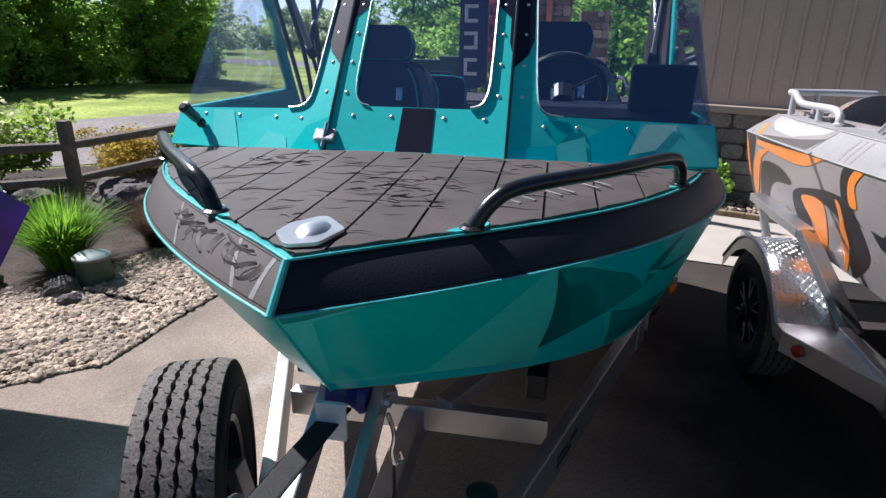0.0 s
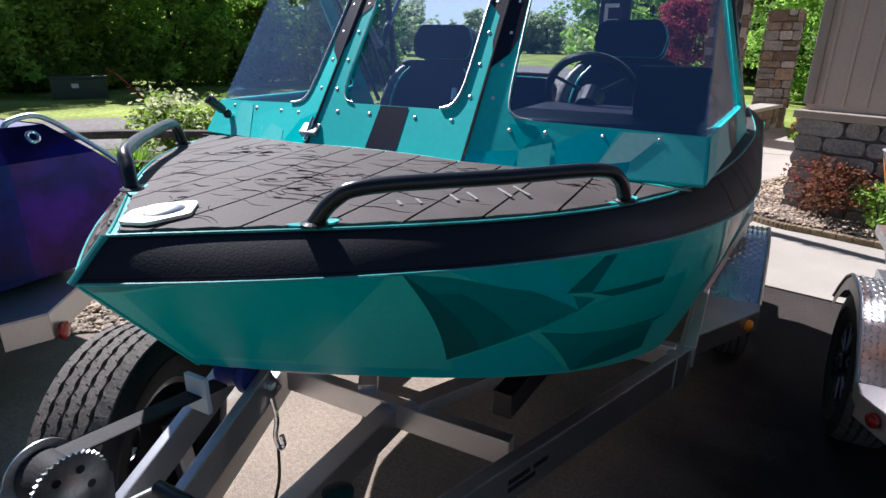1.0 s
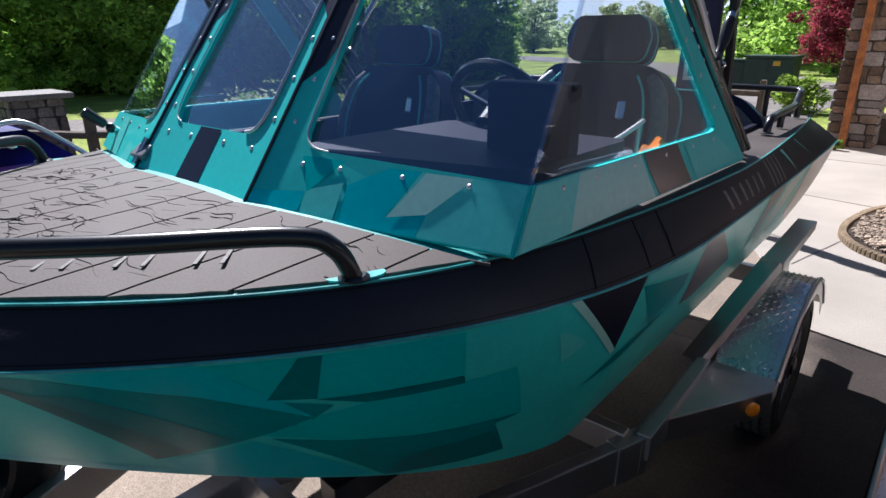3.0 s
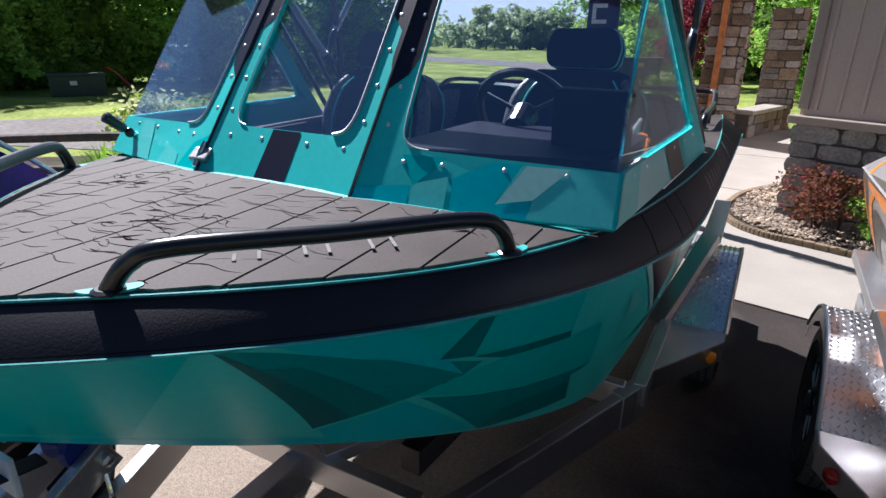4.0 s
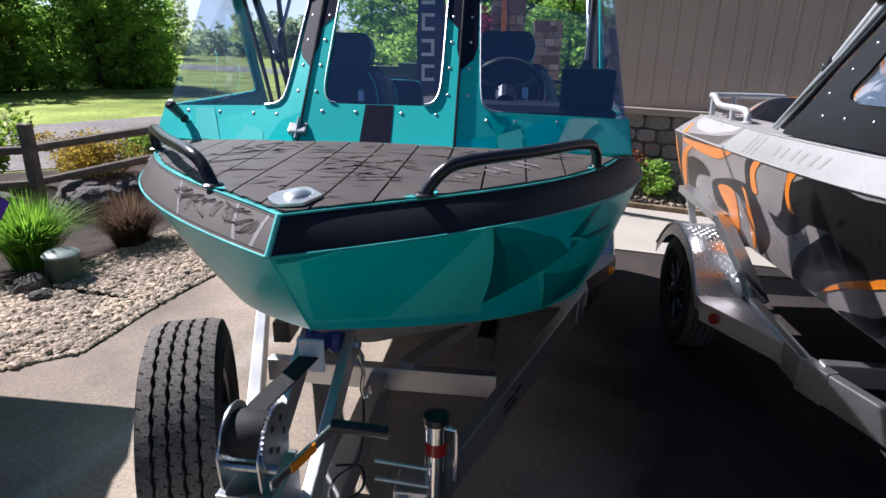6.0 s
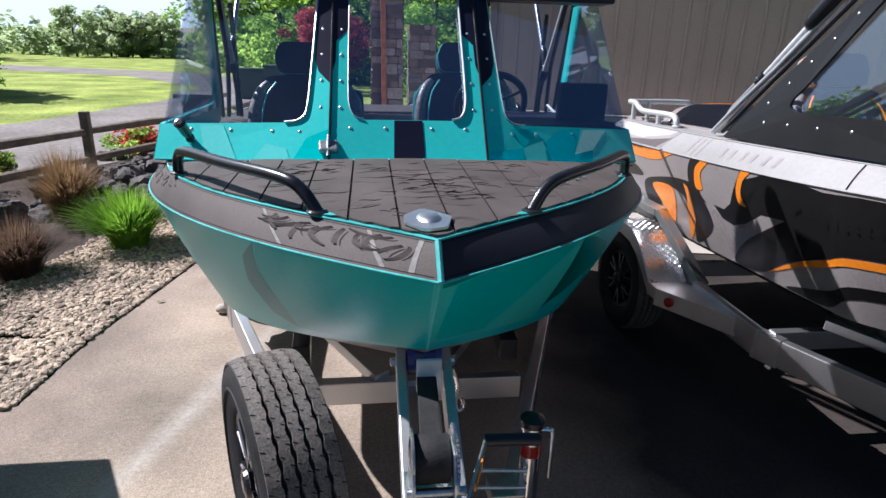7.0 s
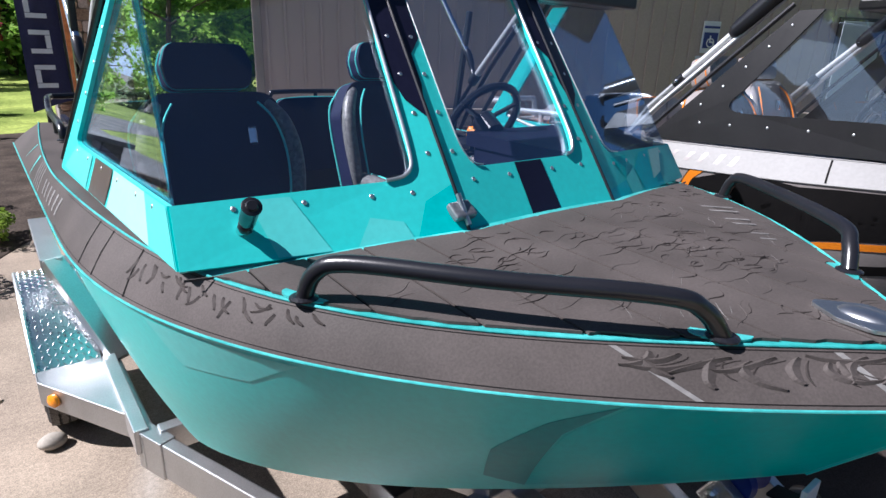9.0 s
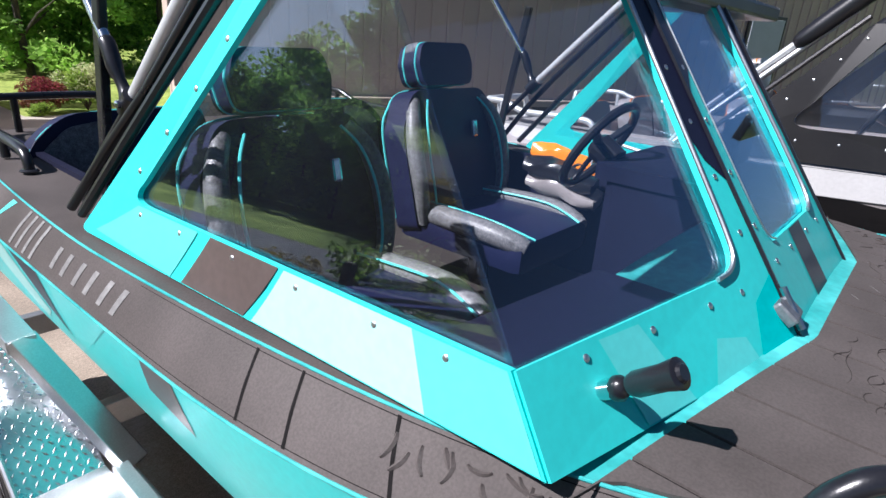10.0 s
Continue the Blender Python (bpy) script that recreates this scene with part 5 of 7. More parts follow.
def life_vest():
    """A folded vest lying over the edge of the helm seat."""
    v = thing("life_vest", "folded grey and orange life vest on the helm seat", "life vest")
    for k, (mat, x0, x1, z, name) in enumerate(((GREY_WRAP, -0.085, 0.085, 0.0, "grey_panel"), (BLACK, -0.085, 0.03, 0.062, "collar"), (ORANGE, 0.030, 0.088, 0.104, "orange_panel"))):
        bm = bmesh.new()

        def skin(u, w, x0=x0, x1=x1, z=z, k=k):
            a = 2 * math.pi * w
            c, t = math.cos(a), math.sin(a)
            half = (x1 - x0) / 2
            bulge = 0.045 * math.sin(math.pi * min(max(u, 0.04), 0.96)) ** 0.4
            return Vector(((x0 + x1) / 2 + half * abs(c) ** 0.6 * (1 if c > 0 else -1), -0.16 + 0.30 * u + 0.02 * k, z + 0.035 + bulge * abs(t) ** 0.7 * (1 if t > 0 else -1) + 0.05 * u + 0.012 * math.sin(9 * u + 4 * c)))
        sheet(bm, skin, [i / 10 for i in range(11)], [i / 16 for i in range(17)])
        bmesh.ops.remove_doubles(bm, verts=bm.verts[:], dist=0.0004)
        bmesh.ops.holes_fill(bm, edges=bm.edges[:])
        part(name, bm, mat, v, smooth=True)
    part("strap", tube(bmesh.new(), smoothed([(0.07, -0.10, 0.06), (0.03, -0.07, 0.15), (-0.04, -0.05, 0.17), (-0.085, -0.02, 0.10)], 6), 0.008, 8, 0.4), BLACK, v, smooth=True)
    v.matrix_basis = pose(0.725, 1.98, 1.240, 0, 0, 8)


life_vest()


def gunwale_marks():
    rng = random.Random(23)
    for sx in (1, -1):
        g = teal_sides[sx * 2]

        def fn(s, v, l, sx=sx):
            return gunwale(s, v, sx, l)
        for s in (0.329, 0.377, 0.405):
            bm = bmesh.new()
            on_sheet(bm, fn, [(s, 0.05), (s + 0.0016, 0.05), (s - 0.0084, 0.95), (s - 0.01, 0.95)], 2, 0.001)
            part("seam", bm, GROOVE, g)
        # pale welded seams show on the starboard side only
        for s, d in ((0.092, -0.022), (0.031, -0.011), (0.006, 0.003))[:3 if sx < 0 else 0]:
            bm = bmesh.new()
            on_sheet(bm, fn, [(s, 0.08), (s + 0.0022, 0.08), (s + d + 0.0022, 0.92), (s + d, 0.92)], 3, 0.001)
            part("seam", bm, GROOVE_PALE, g)
        for v in (0.07, 0.93):
            bm = bmesh.new()
            on_sheet(bm, fn, [(0.002, v - 0.008), (0.5, v - 0.004), (0.5, v + 0.004), (0.002, v + 0.008)], 30, 0.001)
            part("seam", bm, GROOVE, g)
        # wavy strokes in two stretches: raised rolls forward, thin cuts further aft
        roll, cut = bmesh.new(), bmesh.new()

        def stroke(bm, s, v, a, n, turn, w, peak):
            prev = None
            for j in range(n):
                if not 0.10 < v < 0.90:
                    break
                ww = w * (0.35 + 0.65 * math.sin(math.pi * (j + 0.7) / (n + 0.4)))
                across = (math.sin(a) * ww, -math.cos(a) * ww * 26)
                cur = [bm.verts.new(fn(s + q * across[0], v + q * across[1], h)) for q, h in ((-1, 0.0004), (0, 0.0006 + peak), (1, 0.0004))]
                if prev:
                    bm.faces.new((prev[0], prev[1], cur[1], cur[0]))
                    bm.faces.new((prev[1], prev[2], cur[2], cur[1]))
                prev = cur
                a += rng.gauss(turn, 0.10)
                s += 0.0016 * math.cos(a)
                v += 0.042 * math.sin(a)
        if sx < 0:
            for k in range(15):
                s, v, turn = 0.010 + 0.0055 * k + rng.uniform(-.002, .002), rng.uniform(0.14, 0.34), rng.choice((-0.10, 0.07, 0.12))
                lean = rng.gauss(1.25, 0.40)
                stroke(roll, s, v, lean, rng.randrange(10, 16), turn, 0.0019, 0.0048)
                stroke(cut, s - 0.0024, v + 0.04, lean, rng.randrange(7, 12), turn, 0.0005, 0.0008)
        for k in range(24 if sx < 0 else 0):
            s, v, lean, turn = 0.196 + 0.0056 * k + rng.uniform(-.002, .002), rng.uniform(0.12, 0.42), rng.gauss(1.75, 0.30), rng.choice((-0.10, 0.08, 0.16))
            stroke(roll, s + 0.0016, v, lean, rng.randrange(6, 11), turn, 0.0012, 0.0030)
        if sx < 0:
            tagged(part("embossing", roll, FOAM, g, "raised wavy strokes in the foam"), kind="stuff")
            tagged(part("engraving", cut, FOAM_DARK, g, "thin wavy cuts in the foam"), kind="stuff")
        # plain pale strokes of the maker's mark, and slanted bars aft of it
        for k in range(3):
            for d in (0.0, 0.016):
                a = 0.505 + 0.034 * k + d
                bm = bmesh.new()
                on_sheet(bm, fn, [(a, 0.26), (a + 0.0050, 0.26), (a + 0.0090, 0.76), (a + 0.004, 0.76)], 3, 0.0012)
                part("stroke", bm, GROOVE_PALE, g)
        for k in range(4):
            bm = bmesh.new()
            s = 0.618 + 0.013 * k
            on_sheet(bm, fn, [(s, 0.05), (s + 0.004, 0.05), (s + 0.014, 0.92), (s + 0.010, 0.92)], 3, 0.0015)
            part("stroke", bm, GROOVE_PALE, g)
        films(g, fn, [(TEAL_LIGHT, [(0.69, 0.1), (0.70, 0.1), (0.72, 0.95)]), (TEAL_LIGHT, [(0.77, 0.1), (0.775, 0.1), (0.80, 0.8)])], 0.0012)


gunwale_marks()
# low bright bow light plate
bm = bmesh.new()
slab(bm, rounded([(-0.022, 0.108), (0.030, 0.130), (0.050, 0.215), (-0.016, 0.294), (-0.064, 0.225), (-0.066, 0.170)], [0.022] * 6, 4), 0.007, pose(0, 0, 1.409))
light_plate = part("bow_light", bm, LIGHT_PLATE, teal_boat, "bright brushed metal bow light plate", smooth=False)
bv = light_plate.modifiers.new("soft", 'BEVEL')
bv.width, bv.segments, bv.limit_method = 0.004, 2, 'ANGLE'
part("dome", lathe(bmesh.new(), [(0.030, 0.0), (0.027, 0.004), (0.018, 0.008), (0.006, 0.010)], pose(-0.006, 0.200, 1.4155) @ Matrix.Diagonal((1, 1.5, 1, 1)), 24), LIGHT_PLATE, light_plate, smooth=True)
# black docking light on its ball mount
h0, h1 = Vector((-0.773, 1.080, 1.468)), Vector((-0.780, 1.026, 1.514))
d = (h1 - h0).normalized()
lamp = part("docking_light", tube(bmesh.new(), [h0 + d * 0.02, h0 + d * 0.03, h1, h1 + d * 0.022, h1 + d * 0.024], [0.014, 0.0175, 0.0175, 0.0205, 0.017], 16), BLACK, teal_boat, "black tubular light on a chrome ball mount", smooth=True)
part("ball", lathe(bmesh.new(), [(0.006, -0.017), (0.013, -0.012), (0.017, 0), (0.013, 0.012), (0.006, 0.017)], Matrix.Translation(h0), 14), BLACK, lamp, smooth=True)
part("mount", tube(bmesh.new(), [h0, h0 + Vector((0.0, 0.045, -0.03))], 0.014, 10), CHROME, lamp, smooth=True)
part("lens", lathe(bmesh.new(), [(0.013, 0), (0.010, 0.004)], Matrix.Translation(h1 + d * 0.0245) @ d.to_track_quat('Z', 'Y').to_matrix().to_4x4(), 14), BLACK, lamp)

# ---- swirls on the grey boat ----
def blob(points, n=5):
    p = [Vector((x, y, 0)) for x, y in points]
    p = p + p[:1]
    out = []
    for i in range(len(points)):
        a, b, c, e = Vector((*points[i - 1], 0)), p[i], p[i + 1], Vector((*points[(i + 2) % len(points)], 0))
        for k in range(n):
            t = k / n
            q = 0.5 * ((2 * b) + (c - a) * t + (2 * a - 5 * b + 4 * c - e) * t * t + (3 * b - a - 3 * c + e) * t ** 3)
            out.append((min(max(q.x, 0.001), 0.999), min(max(q.y, 0.003), 0.99)))
    return out


STERN_PALE = material("pale grey vinyl", (0.40, 0.39, 0.385), 0.3, vary=0.06, coat=0.3, bump=0.02)
GREY_SWIRLS = [
    # round the stern corner
    (BLACK_WRAP, [(0.992, 0.02), (0.916, 0.01), (0.945, 0.20), (0.978, 0.45), (0.985, 0.90), (0.998, 0.90)], 0),
    (ORANGE, [(0.996, 0.10), (0.985, 0.14), (0.988, 0.50), (0.997, 0.48)], 0.001),
    (BLACK_WRAP, [(0.905, 0.038), (0.829, 0.005), (0.66, 0.005), (0.721, 0.04), (0.814, 0.07)], 0),
    (ORANGE, [(0.912, 0.106), (0.796, 0.15), (0.73, 0.13), (0.683, 0.043), (0.668, 0.004), (0.721, 0.041), (0.799, 0.058), (0.889, 0.053)], 0.001),
    (ORANGE, [(0.985, 0.767), (0.975, 0.468), (0.932, 0.232), (0.853, 0.104), (0.893, 0.222), (0.930, 0.399), (0.965, 0.673)], 0.001),
    (BLACK_WRAP, [(0.962, 0.769), (0.928, 0.438), (0.891, 0.268), (0.825, 0.262), (0.802, 0.385), (0.874, 0.47), (0.940, 0.794)], 0),
]
# amidships and below
GREY_SWIRLS += [
    (BLACK_WRAP, [(0.820, 0.70), (0.800, 0.44), (0.73, 0.32), (0.66, 0.27), (0.623, 0.333), (0.612, 0.689), (0.692, 0.985), (0.673, 0.725), (0.676, 0.453), (0.737, 0.41), (0.762, 0.56), (0.80, 0.95)], 0),
    (ORANGE, [(0.775, 0.450), (0.704, 0.405), (0.722, 0.684), (0.763, 0.92), (0.796, 0.968), (0.765, 0.718)], 0.001),
    (ORANGE, [(0.661, 0.315), (0.649, 0.394), (0.664, 0.709), (0.711, 0.979), (0.689, 0.75), (0.664, 0.465)], 0.001),
    # amidships
    (BLACK_WRAP, [(0.617, 0.004), (0.592, 0.004), (0.615, 0.155), (0.618, 0.369), (0.605, 0.445), (0.641, 0.342), (0.637, 0.141)], 0),
    (ORANGE, [(0.592, 0.004), (0.577, 0.004), (0.603, 0.138), (0.609, 0.307), (0.626, 0.30), (0.616, 0.114)], 0.001),
]
# the long bands
GREY_SWIRLS += [
    (ORANGE, [(0.505, 0.004), (0.489, 0.004), (0.507, 0.108), (0.516, 0.248), (0.508, 0.336), (0.524, 0.319), (0.523, 0.174)], 0.001),
    # the long bands towards the bow
    (BLACK_WRAP, [(0.498, 0.904), (0.53, 0.97), (0.582, 0.969), (0.537, 0.712), (0.489, 0.531), (0.424, 0.305), (0.38, 0.198), (0.342, 0.157), (0.2, 0.2), (0.05, 0.35), (0.05, 0.6), (0.2, 0.45), (0.34, 0.473), (0.382, 0.555), (0.454, 0.741)], 0),
    (ORANGE, [(0.505, 0.93), (0.433, 0.688), (0.382, 0.564), (0.34, 0.482), (0.2, 0.46), (0.2, 0.52), (0.34, 0.545), (0.382, 0.618), (0.435, 0.738)], 0.001),
    (BLACK_WRAP, [(0.47, 0.985), (0.386, 0.82), (0.341, 0.698), (0.20, 0.66), (0.20, 0.74), (0.342, 0.794), (0.391, 0.97)], 0),
]
# the black fork between the orange crescent and the gunwale, with sharp tips
GREY_FORK = [(0.508, 0.004), (0.531, 0.215), (0.545, 0.36), (0.564, 0.44), (0.588, 0.43), (0.575, 0.54), (0.55, 0.57), (0.519, 0.507), (0.482, 0.366), (0.438, 0.194), (0.38, 0.105), (0.343, 0.091), (0.2, 0.10), (0.05, 0.2), (0.05, 0.1), (0.2, 0.05), (0.343, 0.034), (0.381, 0.045), (0.407, 0.016), (0.464, 0.004), (0.481, 0.152), (0.497, 0.29), (0.510, 0.345), (0.524, 0.33), (0.526, 0.25), (0.518, 0.119), (0.505, 0.004)]
for sx in (1, -1):
    films(grey_sides[sx], lambda s, v, l, sx=sx: hull_side(s, v, sx, l), [(BLACK_WRAP, GREY_FORK, 0.0003)] + [(m, blob(o), 0.0005 + up) for m, o, up in GREY_SWIRLS])
    g = grey_sides[sx * 2]

    def fn(s, v, l, sx=sx):
        return gunwale(s, v, sx, l)
    films(g, fn, [(GREY_WRAP, [(0.715, 0.97), (0.69, 0.03), (0.995, 0.03), (0.995, 0.97)], 0.0008), (BROWN, [(0.895, 0.97), (0.80, 0.97), (0.724, 0.95), (0.70, 0.40), (0.76, 0.66), (0.82, 0.80)], 0.0014),
                  (STERN_PALE, [(0.933, 0.03), (0.922, 0.28), (0.86, 0.629), (0.79, 0.666), (0.716, 0.268), (0.700, 0.03), (0.731, 0.06), (0.795, 0.247), (0.858, 0.05)], 0.0014), (ORANGE, [(0.936, 0.485), (0.912, 0.477), (0.886, 0.96), (0.902, 0.96)], 0.002)])
    films(g, fn, [(GROOVE, [(0.30, 0.03), (0.302, 0.03), (0.298, 0.97), (0.296, 0.97)]), (GROOVE, [(0.36, 0.03), (0.362, 0.03), (0.358, 0.97), (0.356, 0.97)])] +
          [(GREY_WRAP, [(s, 0.08), (s + 0.005, 0.08), (s + 0.015, 0.92), (s + 0.01, 0.92)]) for s in (0.60, 0.613, 0.626)], 0.001)
    for k in range(3):
        for d in (0.0, 0.018):
            a = 0.455 + 0.040 * k + d
            bm = bmesh.new()
            on_sheet(bm, fn, [(a, 0.32), (a + 0.006, 0.32), (a + 0.009, 0.72), (a + 0.003, 0.72)], 3, 0.0012)
            part("stroke", bm, GREY_WRAP, g)
# teal pads under the feet of the fore deck rails
for sx in (1, -1):
    for x, y, a in ((0.272, 0.316, 45), (0.757, 0.855, 62)):
        o = [(0.052 * math.cos(k * math.pi / 14), 0.024 * math.sin(k * math.pi / 14)) for k in range(28)]
        part("rail_pad", slab(bmesh.new(), o, 0.004, pose(sx * (x - 0.012), y + 0.010, deck_z(x, y) + 0.0045, 0, 0, a if sx > 0 else 180 - a)), TEAL_TRIM, teal_boat)


# ---- trailers ----
def wheel_parts(parent, at, r=0.345, w=0.20, spare=False):
    """A trailer wheel: treaded tyre and a dark spoked rim; its axle lies along x."""
    turn = at @ pose(0, 0, 0, 0, 90, 0)
    prof = [(0.19, -0.075), (0.21, -0.088), (0.27, -0.10), (r - 0.03, -0.098), (r - 0.014, -0.086), (r - 0.013, -0.06), (r - 0.013, 0.06), (r - 0.014, 0.086), (r - 0.03, 0.098), (0.27, 0.10), (0.21, 0.088), (0.19, 0.075)]
    wheel = part("wheel", lathe(bmesh.new(), prof, turn, 56, True), RUBBER, parent, "black radial tyre on a dark spoked rim", smooth=True)
    # tread: five ribs with stepped edges parted by four grooves, notched along both edges
    n, pitches = 176, 44
    sipes = bmesh.new()
    for row, (a, b) in enumerate(((-0.091, -0.057), (-0.0495, -0.0215), (-0.014, 0.014), (0.0215, 0.0495), (0.057, 0.091))):
        bm = bmesh.new()
        lo, out = r - 0.014, (r - 0.008 if row == 0 else r, r - 0.008 if row == 4 else r)
        rings = []
        for k in range(n):
            t = 2 * math.pi * k / n
            j = 0.0019 if (k + row) % 4 < 2 else -0.0019
            ja, jb = (0.0, j) if row == 0 else (j, 0.0) if row == 4 else (j, j)
            prof = ((lo, a + ja), (out[0], a + ja + 0.001), (out[1], b + jb - 0.001), (lo, b + jb))
            rings.append([bm.verts.new(turn @ Vector((q * math.cos(t), q * math.sin(t), w))) for q, w in prof])
        for p, q in zip(rings, rings[1:] + rings[:1]):
            for i in range(3):
                bm.faces.new((p[i], p[i + 1], q[i + 1], q[i]))
        part("tread_rib", bm, TREAD, wheel)

        def at_tread(t, z):
            f = (z - a) / (b - a)
            q = out[0] * (1 - f) + out[1] * f + 0.0006
            return turn @ Vector((q * math.cos(t), q * math.sin(t), z))
        w = b - a
        for k in range(pitches):
            t0 = 2 * math.pi * (k + 0.5 * (row % 2)) / pitches
            # short notches cut in from both edges of the rib
            for ta, fa, tb, fb in ((t0, 0.0, t0 + 0.014, 0.34), (t0 + 0.066, 0.66, t0 + 0.080, 1.0)):
                ring = ((ta - 0.0055, a + w * fa), (ta + 0.0055, a + w * fa), (tb + 0.0035, a + w * fb), (tb - 0.0035, a + w * fb))
                sipes.faces.new([sipes.verts.new(at_tread(t, z)) for t, z in ring])
    tagged(part("sipe_pattern", sipes, GROOVE, wheel), kind="stuff")
    # raised shoulder rings on the wall
    for z in (-0.1, 0.1):
        part("wall_ring", lathe(bmesh.new(), [(0.272, z * 0.985), (0.268, z * 1.03), (0.262, z * 1.03), (0.258, z * 0.98)], turn, 48, True), RUBBER, wheel, smooth=True)
    rim = part("rim", lathe(bmesh.new(), [(0.195, -0.08), (0.195, 0.08), (0.178, 0.075), (0.165, 0.0), (0.165, -0.02), (0.06, -0.045), (0.06, -0.05), (0.17, -0.03), (0.178, -0.075)], turn, 40, True), BLACK, wheel, "black and machined alloy rim", smooth=True)
    for k in range(6):
        q = turn @ pose(0, 0, 0, 0, 0, 60 * k)
        bm = bmesh.new()
        slab(bm, [(0.05, -0.022), (0.175, -0.042), (0.175, -0.030), (0.07, 0.0), (0.175, 0.030), (0.175, 0.042), (0.05, 0.022)], 0.012, q @ Matrix.Translation((0, 0, -0.078)))
        part("spoke", bm, BLACK, rim)
        for y in (-1, 1):
            e = q @ Matrix.Translation((0, 0, -0.0795))
            part("spoke_edge", beam(bmesh.new(), e @ Vector((0.075, y * 0.003, 0)), e @ Vector((0.172, y * 0.031, 0)), 0.005, 0.004, bevel=0.0), ALU, rim)
    part("hub_cap", lathe(bmesh.new(), [(0.045, -0.09), (0.04, -0.10), (0.02, -0.104)], turn, 20), BLACK, rim)
    return wheel


def fender(trailer, sx, lens):
    x0, x1 = 0.935, 1.172

    def arc(u, v, lift=0.0):
        """The fender's sheet: v across, u from the front foot over the wheel to the rear."""
        d = u * 1.10
        curve = ((2.585, 0.50), (2.69, 0.60), (2.80, 0.685), (2.92, 0.738), (3.06, 0.752))
        e, mirror = (d, 1) if d < 0.55 else (1.10 - d, -1)
        y, z, n = 3.06 + (e - 0.55), 0.752, Vector((0, 0, 1))
        if e < 0.55:
            k = min(int(e / 0.55 * 4), 3)
            f = e / 0.55 * 4 - k
            (ya, za), (yb, zb) = curve[k], curve[k + 1]
            y, z = ya + (yb - ya) * f, za + (zb - za) * f
            n = Vector((0, -(zb - za), yb - ya)).normalized()
        if mirror < 0:
            y, n = 6.12 - y, Vector((0, -n.y, n.z))
        return Vector((sx * (x0 + (x1 - x0) * v), y, z)) + n * lift
    bm = bmesh.new()
    sheet(bm, arc, [k / 36 for k in range(37)], [0, 0.5, 1], 0.004)
    f = part("fender", bm, PLATE, trailer, "rounded bright diamond plate wheel fender", smooth=True)
    bm = bmesh.new()
    nu, nv = 46, 10
    for i in range(nu):
        for j in range(nv):
            u, v = (i + 0.5) / nu, (j + 0.5) / nv
            q = 1 if (i + j) % 2 else -1
            du, dv = 0.0078, 0.030 * q
            e, g = 0.0026, -0.010 * q
            vs = [bm.verts.new(arc(min(1, max(0, u + p)), v + r, h)) for p, r, h in ((du, dv, 0.001), (e, g, 0.001), (-du, -dv, 0.001), (-e, -g, 0.001), (0, 0, 0.0042))]
            for k in range(4):
                bm.faces.new((vs[k], vs[(k + 1) % 4], vs[4]))
    tagged(part("tread_pattern", bm, PLATE, f), kind="stuff")
    # rolled outer edge
    part("edge_roll", tube(bmesh.new(), [arc(k / 36, 1.0) for k in range(37)], 0.009, 8), ALU, f, smooth=True)
    part("skirt", plate(bmesh.new(), lambda u, v, l: arc(u, 1.0 + l * 0.2) + Vector((0, 0, -v)), [(k / 24, 0) for k in range(25)] + [(k / 24, 0.075) for k in range(24, -1, -1)], 0.02), ALU, f)
    # flat front step with a diagonal flange and its lamp
    step = [(0.935, 2.08), (1.172, 2.50), (1.172, 2.585), (0.935, 2.585)]
    bm = bmesh.new()
    slab(bm, [(sx * x, y) for x, y in step], 0.005, Matrix.Translation((0, 0, 0.500)))
    part("front_step", bm, ALU, f, "smooth flat front step")
    part("flange", beam(bmesh.new(), (sx * 0.930, 2.075, 0.452), (sx * 1.172, 2.503, 0.452), 0.008, 0.10, bevel=0.002), ALU, f)
    part("side_flange", beam(bmesh.new(), (sx * 1.170, 2.50, 0.470), (sx * 1.170, 2.60, 0.470), 0.008, 0.07, bevel=0.002), ALU, f)
    q = Vector((sx * 0.428, -0.242, 0)).normalized()
    part("lamp", lathe(bmesh.new(), [(0.028, 0), (0.028, 0.014), (0.018, 0.022)], Matrix.Translation((sx * 1.128, 2.41, 0.455)) @ q.to_track_quat('Z', 'Y').to_matrix().to_4x4(), 18), lens, f, smooth=True)
    wheel_parts(f, pose(sx * 1.065, 3.06, 0.348, 0, 0, 0 if sx < 0 else 180))
    part("side_rail", beam(bmesh.new(), (sx * 0.912, 1.92, 0.47), (sx * 0.912, 2.52, 0.49), 0.05, 0.10), ALU, f)
    g = part("guide_board", beam(bmesh.new(), (sx * 0.865, 2.53, 0.50), (sx * 1.03, 2.86, 0.885), 0.085, 0.045, bevel=0.004), ALU, f, "bare aluminium guide-on board")
    part("guide_arm", beam(bmesh.new(), (sx * 1.03, 2.84, 0.875), (sx * 1.022, 3.60, 0.868), 0.085, 0.045, bevel=0.004), ALU, g)
    part("post", beam(bmesh.new(), (sx * 0.90, 3.52, 0.46), (sx * 1.02, 3.52, 0.86), 0.04, 0.04, up=(0, 1, 0)), ALU, g)
    return f


